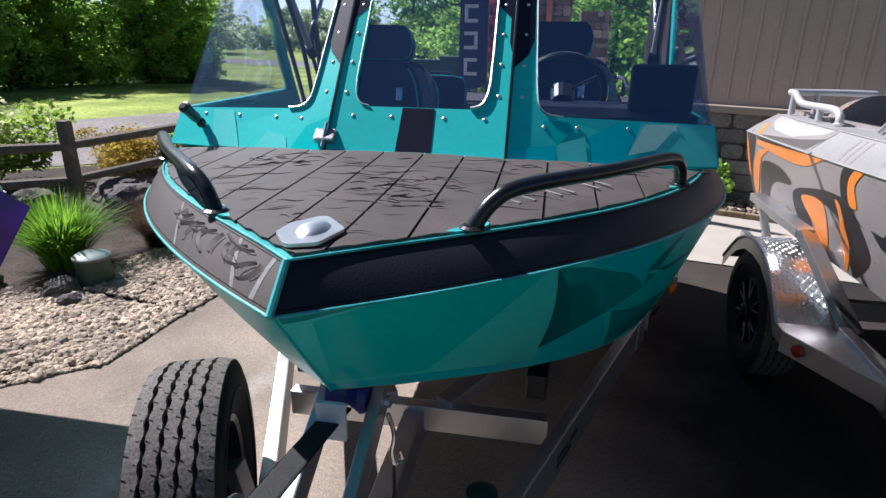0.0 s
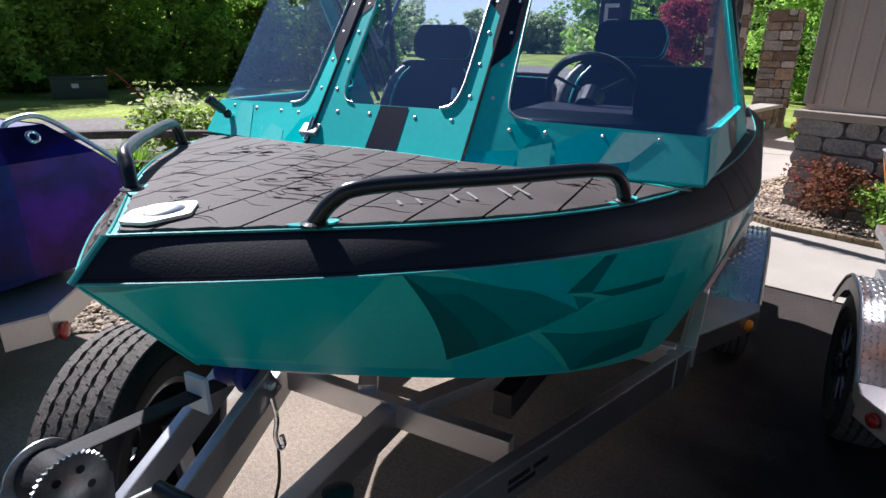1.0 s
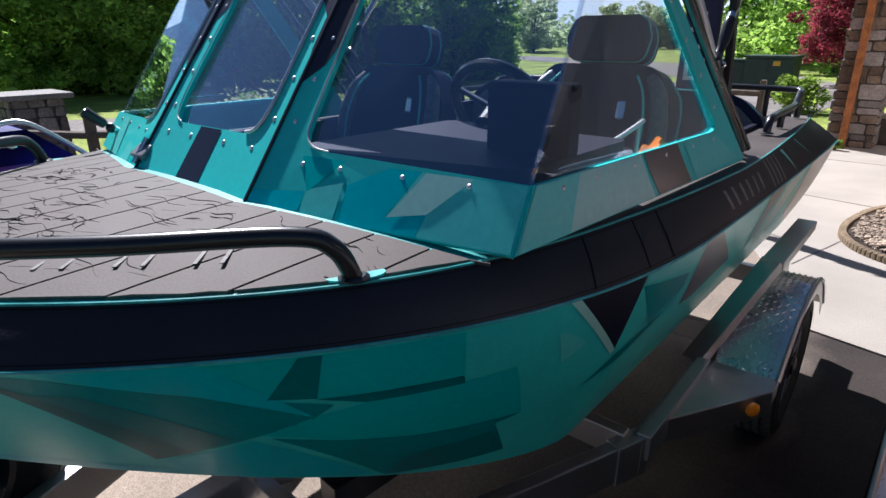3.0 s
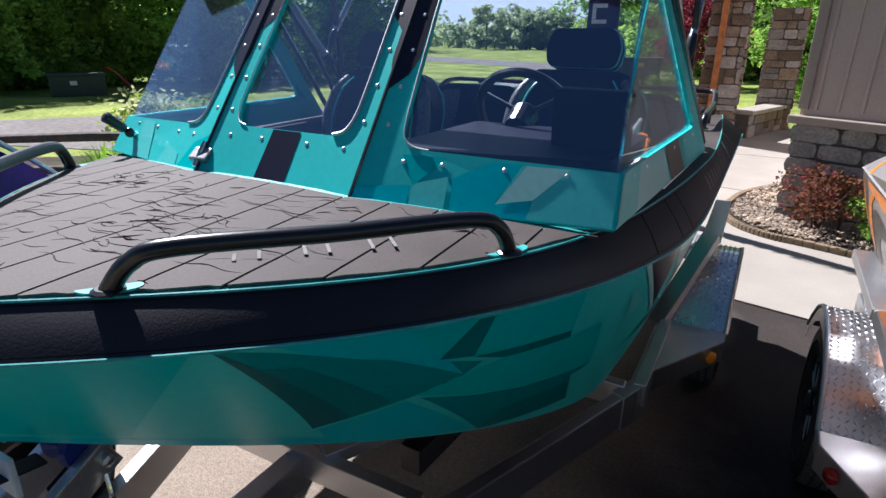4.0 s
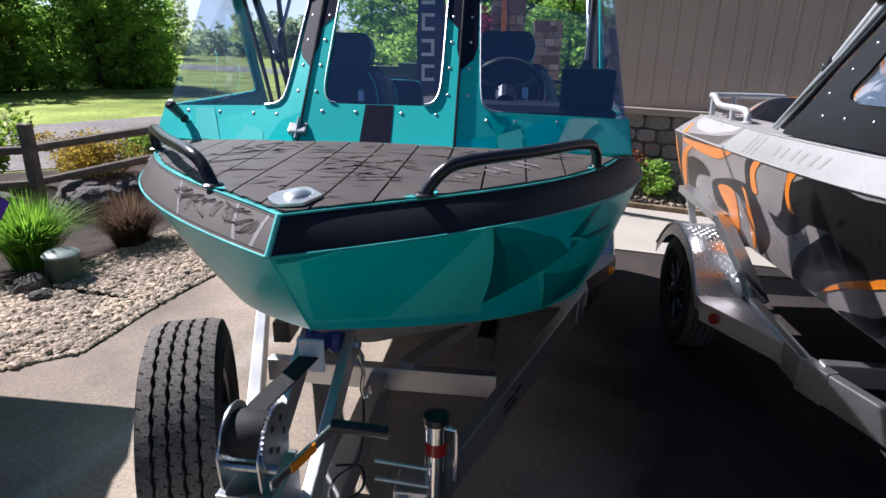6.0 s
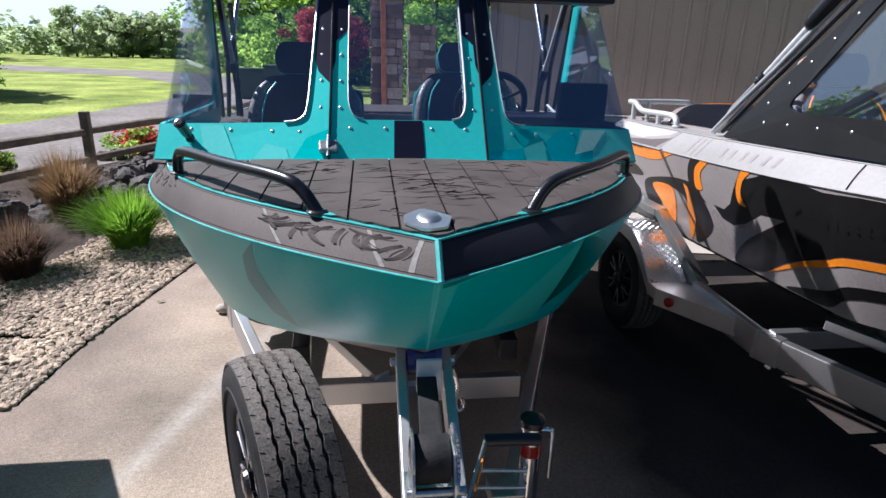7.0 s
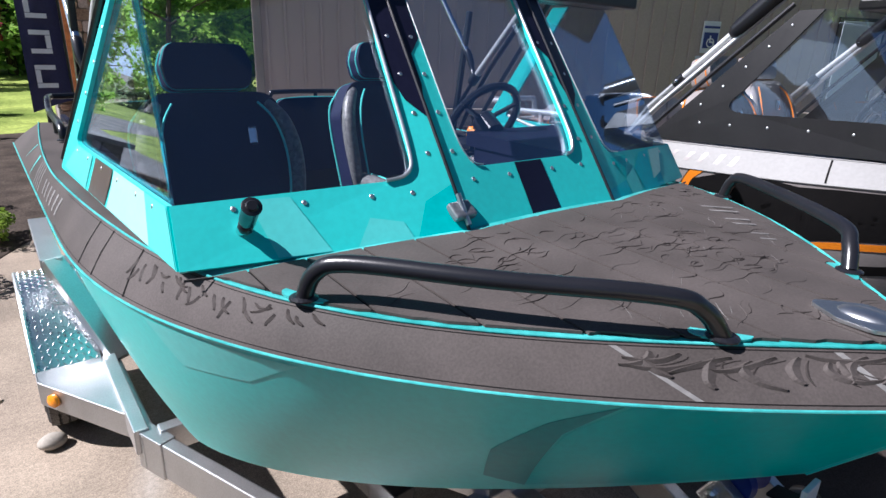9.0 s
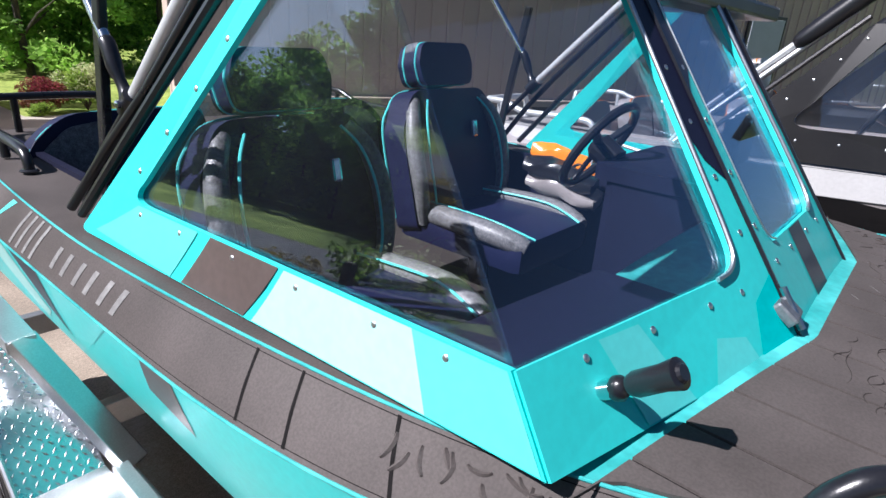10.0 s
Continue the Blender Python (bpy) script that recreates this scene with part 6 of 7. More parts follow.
def make_trailer(label, lens, front=True, fenders=True):
    t = thing("boat_trailer", label, "trailer", "boat trailers")
    for sx in (1, -1):
        part("frame_rail", beam(bmesh.new(), (sx * 0.02, -0.32, 0.435), (sx * 0.893, 1.93, 0.435), 0.05, 0.14, bevel=0.006), ALU, t, "welded aluminium V rail")
        part("frame_rail", beam(bmesh.new(), (sx * 0.893, 1.90, 0.435), (sx * 0.893, 4.1, 0.435), 0.05, 0.14, bevel=0.006), ALU, t)
        part("rail_sleeve", beam(bmesh.new(), (sx * 0.85, 1.82, 0.435), (sx * 0.90, 1.95, 0.435), 0.062, 0.15, bevel=0.004), ALU, t)
        part("bunk", beam(bmesh.new(), (sx * 0.42, 1.0, 0.62), (sx * 0.62, 3.9, 0.62), 0.07, 0.09), BLACK, t, "carpeted bunk board")
        if fenders:
            fender(t, sx, lens)
    for y, hw in ((0.98, 0.47), (1.90, 0.86), (2.9, 0.88), (3.8, 0.88)):
        part("crossmember", beam(bmesh.new(), (-hw, y, 0.47), (hw, y, 0.47), 0.05, 0.10, bevel=0.005), ALU, t)
    part("tongue", beam(bmesh.new(), (0, -1.6, 0.44), (0, 1.0, 0.44), 0.075, 0.11, bevel=0.006), ALU, t, "straight aluminium tongue")
    part("inner_brace", beam(bmesh.new(), (0.10, 0.98, 0.52), (0.62, 1.85, 0.58), 0.07, 0.05), ALU, t)
    part("inner_brace", beam(bmesh.new(), (-0.10, 0.98, 0.52), (-0.62, 1.85, 0.58), 0.07, 0.05), ALU, t)
    part("coupler", beam(bmesh.new(), (0, -1.85, 0.46), (0, -1.6, 0.44), 0.10, 0.10, bevel=0.02), ZINC, t)
    if not front:
        return t
    # maker's sticker on the port rail as plain dark bars
    d = Vector((0.873, 2.25, 0)).normalized()
    side = Vector((d.y, -d.x, 0)) * 0.0262
    for k, (w, z) in enumerate(((0.10, 0.0), (0.07, 0.0), (0.13, -0.03))):
        a = Vector((0.02, -0.32, 0.445 + z)) + d * (1.28 + 0.12 * (k % 2)) + side
        part("sticker_bar", beam(bmesh.new(), a, a + d * w, 0.002, 0.018, bevel=0.0), BLACK, t, "dark sticker bars")
    # bow stand with roller and strap
    for sx in (1, -1):
        part("bow_arm", beam(bmesh.new(), (sx * 0.062, 0.37, 0.965), (sx * 0.062, -0.42, 0.54), 0.028, 0.075, bevel=0.004), ALU, t, "slanted aluminium bow stand arm")
        part("arm_bolt", lathe(bmesh.new(), [(0.014, 0), (0.014, 0.012), (0.006, 0.016)], pose(sx * 0.077, 0.35, 0.955, 0, 90 * sx, 0), 8), ZINC, t)
    part("bow_roller", lathe(bmesh.new(), [(0.022, -0.046), (0.045, -0.046), (0.05, -0.03), (0.033, 0), (0.05, 0.03), (0.045, 0.046), (0.022, 0.046)], pose(0, 0.335, 0.985, 0, 90, 0), 24), BLUE, t, "blue polyurethane bow roller", smooth=True)
    part("warning_tag", blk((-0.03, 0.20, 0.95), (0.035, 0.212, 1.04), pose(0, 0, 0, 0, 0, 0) @ Matrix.Translation((0, 0.0, 0)), 0.003), STICKER, t, "white paper warning tag with small grey print")
    # winch
    at = pose(-0.004, -0.095, 0.978) @ Matrix.Diagonal((0.72, 0.72, 0.72, 1))
    part("winch_post", blk((-0.048, -0.18, 0.66), (0.046, -0.03, 0.874), None, 0.005), ALU, t)
    w = part("winch", slab(bmesh.new(), rounded([(-0.10, -0.10), (0.10, -0.10), (0.11, 0.0), (0.03, 0.085), (-0.06, 0.085), (-0.11, 0.02)], [0.02] * 6), 0.006, at @ pose(-0.085, 0, -0.03, 90, 0, 90)), ZINC, t, "zinc plated hand winch with black strap")
    slab(bm := bmesh.new(), rounded([(-0.10, -0.10), (0.10, -0.10), (0.11, 0.0), (0.03, 0.085), (-0.06, 0.085), (-0.11, 0.02)], [0.02] * 6), 0.006, at @ pose(0.03, 0, -0.03, 90, 0, 90))
    part("winch_plate", bm, ZINC, w)
    part("drum", lathe(bmesh.new(), [(0.068, -0.05), (0.07, -0.046), (0.07, 0.046), (0.068, 0.05)], at @ pose(-0.025, 0, 0, 0, 90, 0), 30), RUBBER, w, "wound black strap", smooth=True)
    part("flange", lathe(bmesh.new(), [(0.09, -0.003), (0.09, 0.003), (0.06, 0.008)], at @ pose(-0.082, 0, 0, 0, 90, 0), 36), ZINC, w, smooth=True)
    bm = bmesh.new()
    outline = []
    for k in range(80):
        rr = 0.098 if k % 2 else 0.090
        outline += [(rr * math.cos(2 * math.pi * k / 80), rr * math.sin(2 * math.pi * k / 80))]
    slab(bm, outline, 0.008, at @ pose(0.038, 0, 0, 0, 90, 0))
    part("gear", bm, ZINC, w, "toothed drum gear")
    for k in range(5):
        q = at @ pose(0.047, 0, 0, 0, 90, 0) @ pose(0.05 * math.cos(k * 1.2566), 0.05 * math.sin(k * 1.2566), 0)
        part("gear_hole", lathe(bmesh.new(), [(0.011, 0), (0.011, 0.001)], q, 12), BLACK, w)
    part("base_plate", blk((-0.10, -0.11, -0.145), (0.06, 0.11, -0.132), at, 0.003), ZINC, w)
    part("crossbar", tube(bmesh.new(), [at @ Vector((-0.10, -0.06, -0.07)), at @ Vector((0.07, -0.06, -0.07))], 0.010, 10), ZINC, w, smooth=True)
    part("winch_strap", beam(bmesh.new(), at @ Vector((-0.025, 0.02, 0.062)), (0.0, 0.27, 0.985), 0.05, 0.004), RUBBER, w, "taut black webbing strap")
    crank = part("crank", beam(bmesh.new(), (0.043, -0.175, 0.920), (0.118, 0.015, 0.932), 0.008, 0.026), ZINC, w, "zinc crank arm with an orange sticker")
    part("sticker", beam(bmesh.new(), (0.0665, -0.125, 0.923), (0.0935, -0.055, 0.9275), 0.0086, 0.022, bevel=0.0), ORANGE, crank)
    part("grip", tube(bmesh.new(), smoothed([(0.112, 0.009, 0.936), (0.17, 0.009, 0.935), (0.243, 0.009, 0.931)], 4), 0.015, 12), BLACK, crank, "black rubber crank grip", smooth=True)
    # tongue jack on the port rail
    j = part("jack", lathe(bmesh.new(), [(0.031, -0.45), (0.031, -0.012), (0.034, -0.012), (0.034, 0.012), (0.020, 0.020)], pose(0.315, 0.285, 0.775), 24), CHROME, t, "chrome tongue jack with a side handle", smooth=True)
    part("jack_cap", lathe(bmesh.new(), [(0.036, -0.002), (0.036, 0.018), (0.012, 0.028)], pose(0.315, 0.285, 0.775), 24), BLACK, j, smooth=True)
    part("handle", tube(bmesh.new(), smoothed([(0.335, 0.275, 0.76), (0.362, 0.27, 0.76), (0.372, 0.268, 0.745), (0.372, 0.265, 0.60)], 5), 0.007, 8), CHROME, j, smooth=True)
    part("label", lathe(bmesh.new(), [(0.0318, -0.10), (0.0318, -0.06)], pose(0.315, 0.285, 0.775), 24), RED_LENS, j, "red sticker band")
    part("mount", blk((0.20, 0.24, 0.50), (0.30, 0.34, 0.56), None, 0.006), ZINC, j)
    for z in (0.66, 0.60):
        part("u_bolt", tube(bmesh.new(), [(0.15, 0.24, z), (0.30, 0.25, z - 0.02)], 0.006, 8), ZINC, j)
    # safety chain and hook from the stand
    ch = part("safety_hook", tube(bmesh.new(), smoothed([(0.085, 0.34, 0.93), (0.10, 0.335, 0.88), (0.095, 0.33, 0.83), (0.105, 0.33, 0.80), (0.12, 0.33, 0.815), (0.115, 0.33, 0.84)], 5), 0.006, 8), CHROME, t, "steel snap hook and cable", smooth=True)
    part("cable", tube(bmesh.new(), smoothed([(0.10, 0.33, 0.80), (0.10, 0.32, 0.70), (0.09, 0.28, 0.62), (0.04, 0.22, 0.60), (0.05, 0.15, 0.585), (0.12, 0.2, 0.59), (0.10, 0.28, 0.60), (0.02, 0.3, 0.58)], 6), 0.004, 6), BLACK, ch, smooth=True)
    # spare wheel on the starboard rail
    part("spare_bracket", beam(bmesh.new(), (-0.30, 0.36, 0.50), (-0.34, 0.36, 0.70), 0.05, 0.04), ALU, t)
    wheel_parts(t, pose(-0.404, 0.304, 0.637, 0, 0, 22.6))
    return t


make_trailer("welded aluminium boat trailer with winch stand and spare wheel", AMBER)
tr2 = make_trailer("welded aluminium boat trailer under the grey boat", RED_LENS, front=False)
tr2.matrix_basis = pose(2.69, -0.62, 0)
tr3 = make_trailer("welded aluminium boat trailer under the violet boat", RED_LENS, front=False, fenders=False)
tr3.matrix_basis = pose(-3.31, -2.95, -0.05)
for sx in (1, -1):
    wheel_parts(tr3, pose(sx * 0.98, 3.2, 0.398, 0, 0, 0 if sx < 0 else 180))
part("axle", beam(bmesh.new(), (-0.95, 3.2, 0.398), (0.95, 3.2, 0.398), 0.06, 0.06), ALU, tr3)
rear = [(-1.86, -0.6), (-1.86, 0.62), (-1.80, 0.80), (-2.09, 1.20), (-2.66, 1.20), (-2.66, -0.6)]
bm = bmesh.new()
slab(bm, [(x + 3.31, y + 2.95) for x, y in rear], 0.006, Matrix.Translation((0, 0, 0.55)))
rf = part("rear_step", bm, ALU, tr3, "smooth aluminium rear fender step")
for a, b in zip(rear[1:4], rear[2:5]):
    part("flange", beam(bmesh.new(), (a[0] + 3.31, a[1] + 2.95, 0.485), (b[0] + 3.31, b[1] + 2.95, 0.485), 0.008, 0.13, bevel=0.002), ALU, rf)
for x, y, h in ((-1.824, 0.86, -56), (-2.17, 1.205, 0)):
    part("tail_lamp", lathe(bmesh.new(), [(0.045, 0), (0.045, 0.016), (0.032, 0.026)], pose(x + 3.31, y + 2.95, 0.435, -90, 0, h), 22), RED_LENS, rf, smooth=True)


# ---- building ----
WALL_AT = pose(1.44, 6.75, 0, 0, 0, -25)


def field_stones(parent, q, width, height, rng, mats, least=0.17, most=0.40, soft=0.032):
    """Courses of fitted, rounded field stones of uneven height on one upright face."""
    z = 0.0
    while z < height - 0.03:
        hh = min(rng.uniform(0.13, 0.27), height - z)
        if height - z - hh < 0.06:
            hh = height - z
        a = -width / 2
        while a < width / 2 - 0.02:
            b = min(a + rng.uniform(least, most), width / 2)
            if width / 2 - b < 0.08:
                b = width / 2
            rows = [(z, hh)] if hh < 0.2 or rng.random() < 0.6 else [(z, hh * 0.5), (z + hh * 0.5, hh * 0.5)]
            for z0, h in rows:
                j = [rng.uniform(0.003, 0.016) for _ in range(8)]
                o = rounded([(a + j[0], z0 + j[1]), (b - j[2], z0 + j[3]), (b - j[4], z0 + h - j[5]), (a + j[6], z0 + h - j[7])], [min(soft, h * 0.36)] * 4, 2)
                part("stone", slab(bmesh.new(), o, rng.uniform(0.03, 0.06), q @ pose(0, -width / 2 + 0.028, 0, 90, 0, 0)), rng.choice(mats), parent)
            a = b
        z += hh


def building():
    w = tagged(part("wall_building", blk((0, 0.0, 1.08), (14, 0.25, 5.0), WALL_AT), SIDING), "tan ribbed metal siding wall above stone wainscot", "wall", kind="structure")
    for k in range(70):
        x = 0.12 + 0.2 * k
        part("siding_rib", blk((x, -0.018, 1.16), (x + 0.034, 0.0, 4.98), WALL_AT, 0.007), SIDING, w)
    part("corner_trim", blk((-0.02, -0.035, 1.16), (0.075, 0.10, 5.0), WALL_AT, 0.006), TRIM, w)
    part("end_wall", blk((0, 0.25, 0.0), (0.25, 8, 5.0), WALL_AT), SIDING, w)
    part("wainscot_cap", blk((-0.06, -0.12, 1.02), (14, 0.05, 1.10), WALL_AT, 0.01), TRIM, w)
    base = part("wainscot", blk((0, -0.03, 0), (14, 0.25, 1.02), WALL_AT), MORTAR, w)
    field_stones(base, WALL_AT @ Matrix.Translation((2.10, 2.09, 0)), 4.26, 1.02, random.Random(4), (STONE,), 0.20, 0.46, 0.075)
    # sign and door further along
    s = part("sign", blk((5.69, -0.03, 1.86), (5.94, -0.012, 2.26), WALL_AT, 0.004), STICKER, w, "white and blue parking sign")
    part("sign_field", blk((5.71, -0.036, 1.92), (5.92, -0.031, 2.12), WALL_AT), BLUE, s)
    part("sign_bar", blk((5.70, -0.036, 2.17), (5.93, -0.031, 2.20), WALL_AT), BLUE, s)
    q = WALL_AT @ pose(5.815, -0.038, 2.02, 90, 0, 0)
    part("wheel_mark", lathe(bmesh.new(), [(0.060, 0), (0.060, 0.002), (0.046, 0.002), (0.046, 0)], q @ Matrix.Translation((0.0, -0.03, 0)), 24, True), STICKER, s)
    part("body_mark", slab(bmesh.new(), [(-0.02, -0.03), (0.03, -0.03), (0.05, -0.07), (0.065, -0.06), (0.045, -0.01), (0.0, -0.01), (0.0, 0.06), (-0.02, 0.06)], 0.002, q), STICKER, s)
    s = part("sign", blk((5.64, -0.03, 1.63), (5.97, -0.012, 1.82), WALL_AT, 0.004), STICKER, w, "small white notice below the parking sign")
    for k in range(3):
        part("text_bar", blk((5.69, -0.034, 1.67 + 0.045 * k), (5.92 - 0.05 * (k == 0), -0.031, 1.69 + 0.045 * k), WALL_AT), GREY_WRAP, s)
    d = tagged(part("door_1", blk((7.82, -0.045, 0.0), (8.62, -0.004, 2.40), WALL_AT, 0.006), BLACK, None), "pale blue grey metal door in a black frame", "door", kind="structure")
    part("door_leaf", blk((7.87, -0.055, 0.04), (8.57, -0.046, 2.35), WALL_AT, 0.003), DOOR_BLUE, d)
    part("door_handle", tube(bmesh.new(), [WALL_AT @ Vector((8.49, -0.06, 1.02)), WALL_AT @ Vector((8.49, -0.10, 1.02)), WALL_AT @ Vector((8.38, -0.10, 1.02))], 0.011, 8), CHROME, d)
    return w


building()


def stone_column(x, y, w, h, turn, label):
    c = thing("stone_column", label, "column", "porch columns")
    part("core", blk((-w / 2 + 0.025, -w / 2 + 0.025, 0), (w / 2 - 0.025, w / 2 - 0.025, h)), MORTAR, c)
    rng = random.Random(int(x * 100))
    for side in range(4):
        field_stones(c, pose(0, 0, 0, 0, 0, 90 * side), w, h, rng, (STONE_BROWN, STONE))
    c.matrix_basis = pose(x, y, 0.012, 0, 0, turn)
    return c


stone_column(0.27, 12.35, 0.66, 4.6, 0, "tall square porch column of brown and grey field stones")
stone_column(1.22, 14.55, 0.66, 2.40, 0, "shorter square stone pier beside the porch column")
p = thing("porch_post", "slim orange-stained cedar post before the stone column", "post")
part("post", beam(bmesh.new(), (0.20, 11.86, 0.012), (0.17, 11.86, 4.6), 0.13, 0.10), WOOD_ORANGE, p)
p = thing("porch_post", "thin orange-stained cedar post at the column's corner", "post")
part("post", beam(bmesh.new(), (0.66, 12.12, 0.012), (0.66, 12.12, 4.6), 0.06, 0.06), WOOD_ORANGE, p)
PORCH_WALL_AT = pose(1.02, 13.40, 0.012, 0, 0, 72)
pw = tagged(part("porch_wall", blk((-0.92, -0.12, 0.0), (0.92, 0.16, 0.44), PORCH_WALL_AT, 0.01), MORTAR), "low brown stone wall with a pale cap beside the porch", "wall", kind="structure")
field_stones(pw, PORCH_WALL_AT @ Matrix.Translation((0, 0.795, 0)), 1.84, 0.43, random.Random(6), (STONE_BROWN, STONE))
part("porch_cap", blk((-0.94, -0.19, 0.44), (0.94, 0.22, 0.515), PORCH_WALL_AT, 0.012), CONCRETE, pw, "pale concrete cap")


# ---- fence, pillar and utility box ----
def fence():
    f = thing("rail_fence", "weathered grey split-rail fence with two rails", "fence")
    posts = [(-8.6, 1.2), (-6.4, 2.9), (-4.55, 4.5), (-3.85, 7.2), (-2.95, 9.2)]
    for x, y in posts[:-1]:
        part("post", beam(bmesh.new(), (x, y, -0.05), (x + 0.01, y, 0.92), 0.11, 0.11, up=(0, 1, 0), bevel=0.02), WOOD_GREY, f)
    for (ax, ay), (bx, by) in zip(posts, posts[1:]):
        for z in (0.30, 0.66):
            part("rail", tube(bmesh.new(), [(ax, ay, z), ((ax + bx) / 2, (ay + by) / 2, z + 0.015), (bx, by, z - 0.01)], [0.045, 0.055, 0.045], 8), WOOD_GREY, f)
    more = [(-2.75, 9.05), (-2.26, 12.7), (-1.42, 13.2)]
    for x, y in more[1:]:
        part("post", beam(bmesh.new(), (x, y, -0.05), (x, y + 0.01, 0.95), 0.11, 0.11, up=(0, 1, 0), bevel=0.02), WOOD_GREY, f)
    for (ax, ay), (bx, by) in zip(more, more[1:]):
        for z in (0.34, 0.70):
            part("rail", tube(bmesh.new(), [(ax, ay, z), ((ax + bx) / 2, (ay + by) / 2, z + 0.015), (bx, by, z)], [0.045, 0.055, 0.045], 8), WOOD_GREY, f)
    return f


fence()


def fence_pillar(x, y, w, h):
    """A square pier of fitted field stones under an overhanging slate cap."""
    pl = thing("stone_pillar", "square stone fence pillar with a flat slate cap", "pillar", "fence pillars")
    part("shaft", blk((x - w / 2, y - w / 2, 0), (x + w / 2, y + w / 2, h)), MORTAR, pl)
    part("cap", blk((x - w / 2 - 0.12, y - w / 2 - 0.12, h), (x + w / 2 + 0.12, y + w / 2 + 0.12, h + 0.075), None, 0.015), SLATE, pl, "flat grey slate cap")
    rng = random.Random(int(abs(x) * 100))
    z = 0.0
    while z < h - 0.04:
        hh = min(rng.uniform(0.13, 0.24), h - z)
        for side in range(4):
            q = pose(x, y, 0, 0, 0, 90 * side)
            a = -w / 2
            while a < w / 2 - 0.03:
                b = min(a + rng.uniform(0.16, 0.30), w / 2)
                o = rounded([(a + 0.008, z + 0.008), (b - 0.008, z + 0.008), (b - 0.008 - rng.uniform(0, .03), z + hh - 0.008), (a + 0.008 + rng.uniform(0, .03), z + hh - 0.008)], [0.025] * 4, 2)
                part("stone", slab(bmesh.new(), o, rng.uniform(0.02, 0.035), q @ pose(0, -w / 2 + 0.005, 0, 90, 0, 0)), STONE, pl)
                a = b
        z += hh


SLATE = material("grey slate", (0.23, 0.22, 0.21), 0.85, vary=0.2, scale=5, fine=40, bump=0.4)
fence_pillar(-2.92, 9.4, 0.48, 0.95)
fence_pillar(-8.3, 2.85, 0.62, 0.98)
gb = thing("utility_box", "dark green metal electrical transformer box", "utility box")
part("body", blk((-3.78, 21.0, 0), (-2.43, 22.2, 1.10), None, 0.03), GREEN_BOX, gb)
part("lid", blk((-3.83, 20.95, 1.10), (-2.38, 22.25, 1.18), None, 0.03), GREEN_BOX, gb)
part("cable_bay", blk((-4.75, 21.15, 0), (-3.79, 22.1, 0.98), None, 0.03), GREEN_BOX, gb)
part("bay_lid", blk((-4.79, 21.10, 0.98), (-3.84, 22.15, 1.05), None, 0.02), GREEN_BOX, gb)
part("warning_label", blk((-2.98, 20.985, 0.88), (-2.78, 20.998, 1.02)), material("yellow warning label", (0.65, 0.42, 0.03), 0.5, vary=0.1), gb, "yellow warning label")
part("seam", blk((-3.12, 20.99, 0.06), (-3.10, 20.999, 1.08)), BLACK, gb)

fl = thing("feather_banner", "tall narrow navy feather banner with white shapes", "banner")
part("pole", tube(bmesh.new(), smoothed([(-0.43, 6.6, 0.0), (-0.43, 6.6, 2.2), (-0.46, 6.6, 3.2), (-0.60, 6.6, 3.7)], 6), 0.012, 8), BLACK, fl)
bm = bmesh.new()
sheet(bm, lambda u, v: Vector((-0.44 - 0.33 * u * (1 - 0.08 * v), 6.6 + 0.03 * math.sin(5 * u + 3 * v), 1.22 + 2.4 * v - 0.10 * u)), [k / 8 for k in range(9)], [k / 20 for k in range(21)], 0.002)
cloth = part("cloth", bm, material("navy banner cloth", (0.03, 0.03, 0.085), 0.8, vary=0.1, bump=0.05), fl, smooth=True)
for k in range(6):
    z = 1.34 + 0.30 * k
    part("stroke", blk((-0.70, 6.545, z), (-0.54, 6.551, z + 0.04)), STICKER, cloth)
    part("stroke", blk((-0.70, 6.545, z + 0.16), (-0.54, 6.551, z + 0.20)), STICKER, cloth)
    part("stroke", blk((-0.70 + 0.12 * (k % 2), 6.545, z + 0.044), (-0.66 + 0.12 * (k % 2), 6.551, z + 0.156)), STICKER, cloth)
part("base", blk((-0.63, 6.42, 0.0), (-0.23, 6.78, 0.04), None, 0.01), BLACK, fl)


# tan stone edging round the bed below the wall
def bed_edging():
    curve = smoothed([(1.60, 8.60, 0.0), (1.12, 7.75, 0.0), (0.96, 7.15, 0.0), (0.93, 6.62, 0.0), (1.07, 6.22, 0.0), (1.35, 5.97, 0.0), (1.75, 5.85, 0.0), (3.0, 5.40, 0.0), (4.6, 4.62, 0.0)], 8)
    e = tagged(new("bed_edging"), "tan cast stone edging round the mulch bed", "edging", kind="structure")
    for p, q in zip(curve, curve[1:]):
        d = (q - p).normalized() * 0.001
        part("edging_stone", beam(bmesh.new(), p + d + Vector((0, 0, 0.035)), q - d + Vector((0, 0, 0.035)), 0.065, 0.07, bevel=0.012), EDGING, e)


EDGING = material("tan cast stone", (0.22, 0.165, 0.10), 0.9, vary=0.25, scale=5, fine=40, bump=0.4)
bed_edging()
for a, b in (((0.74, 5.47), (0.97, 6.43)), ((-0.5, 8.2), (1.05, 7.9)), ((-0.7, 10.6), (2.9, 10.6))):
    tagged(part("walkway_joint", beam(bmesh.new(), (*a, 0.0125), (*b, 0.0125), 0.012, 0.004, bevel=0.0), MORTAR), "sawn joint in the concrete walkway", "joint", kind="structure")


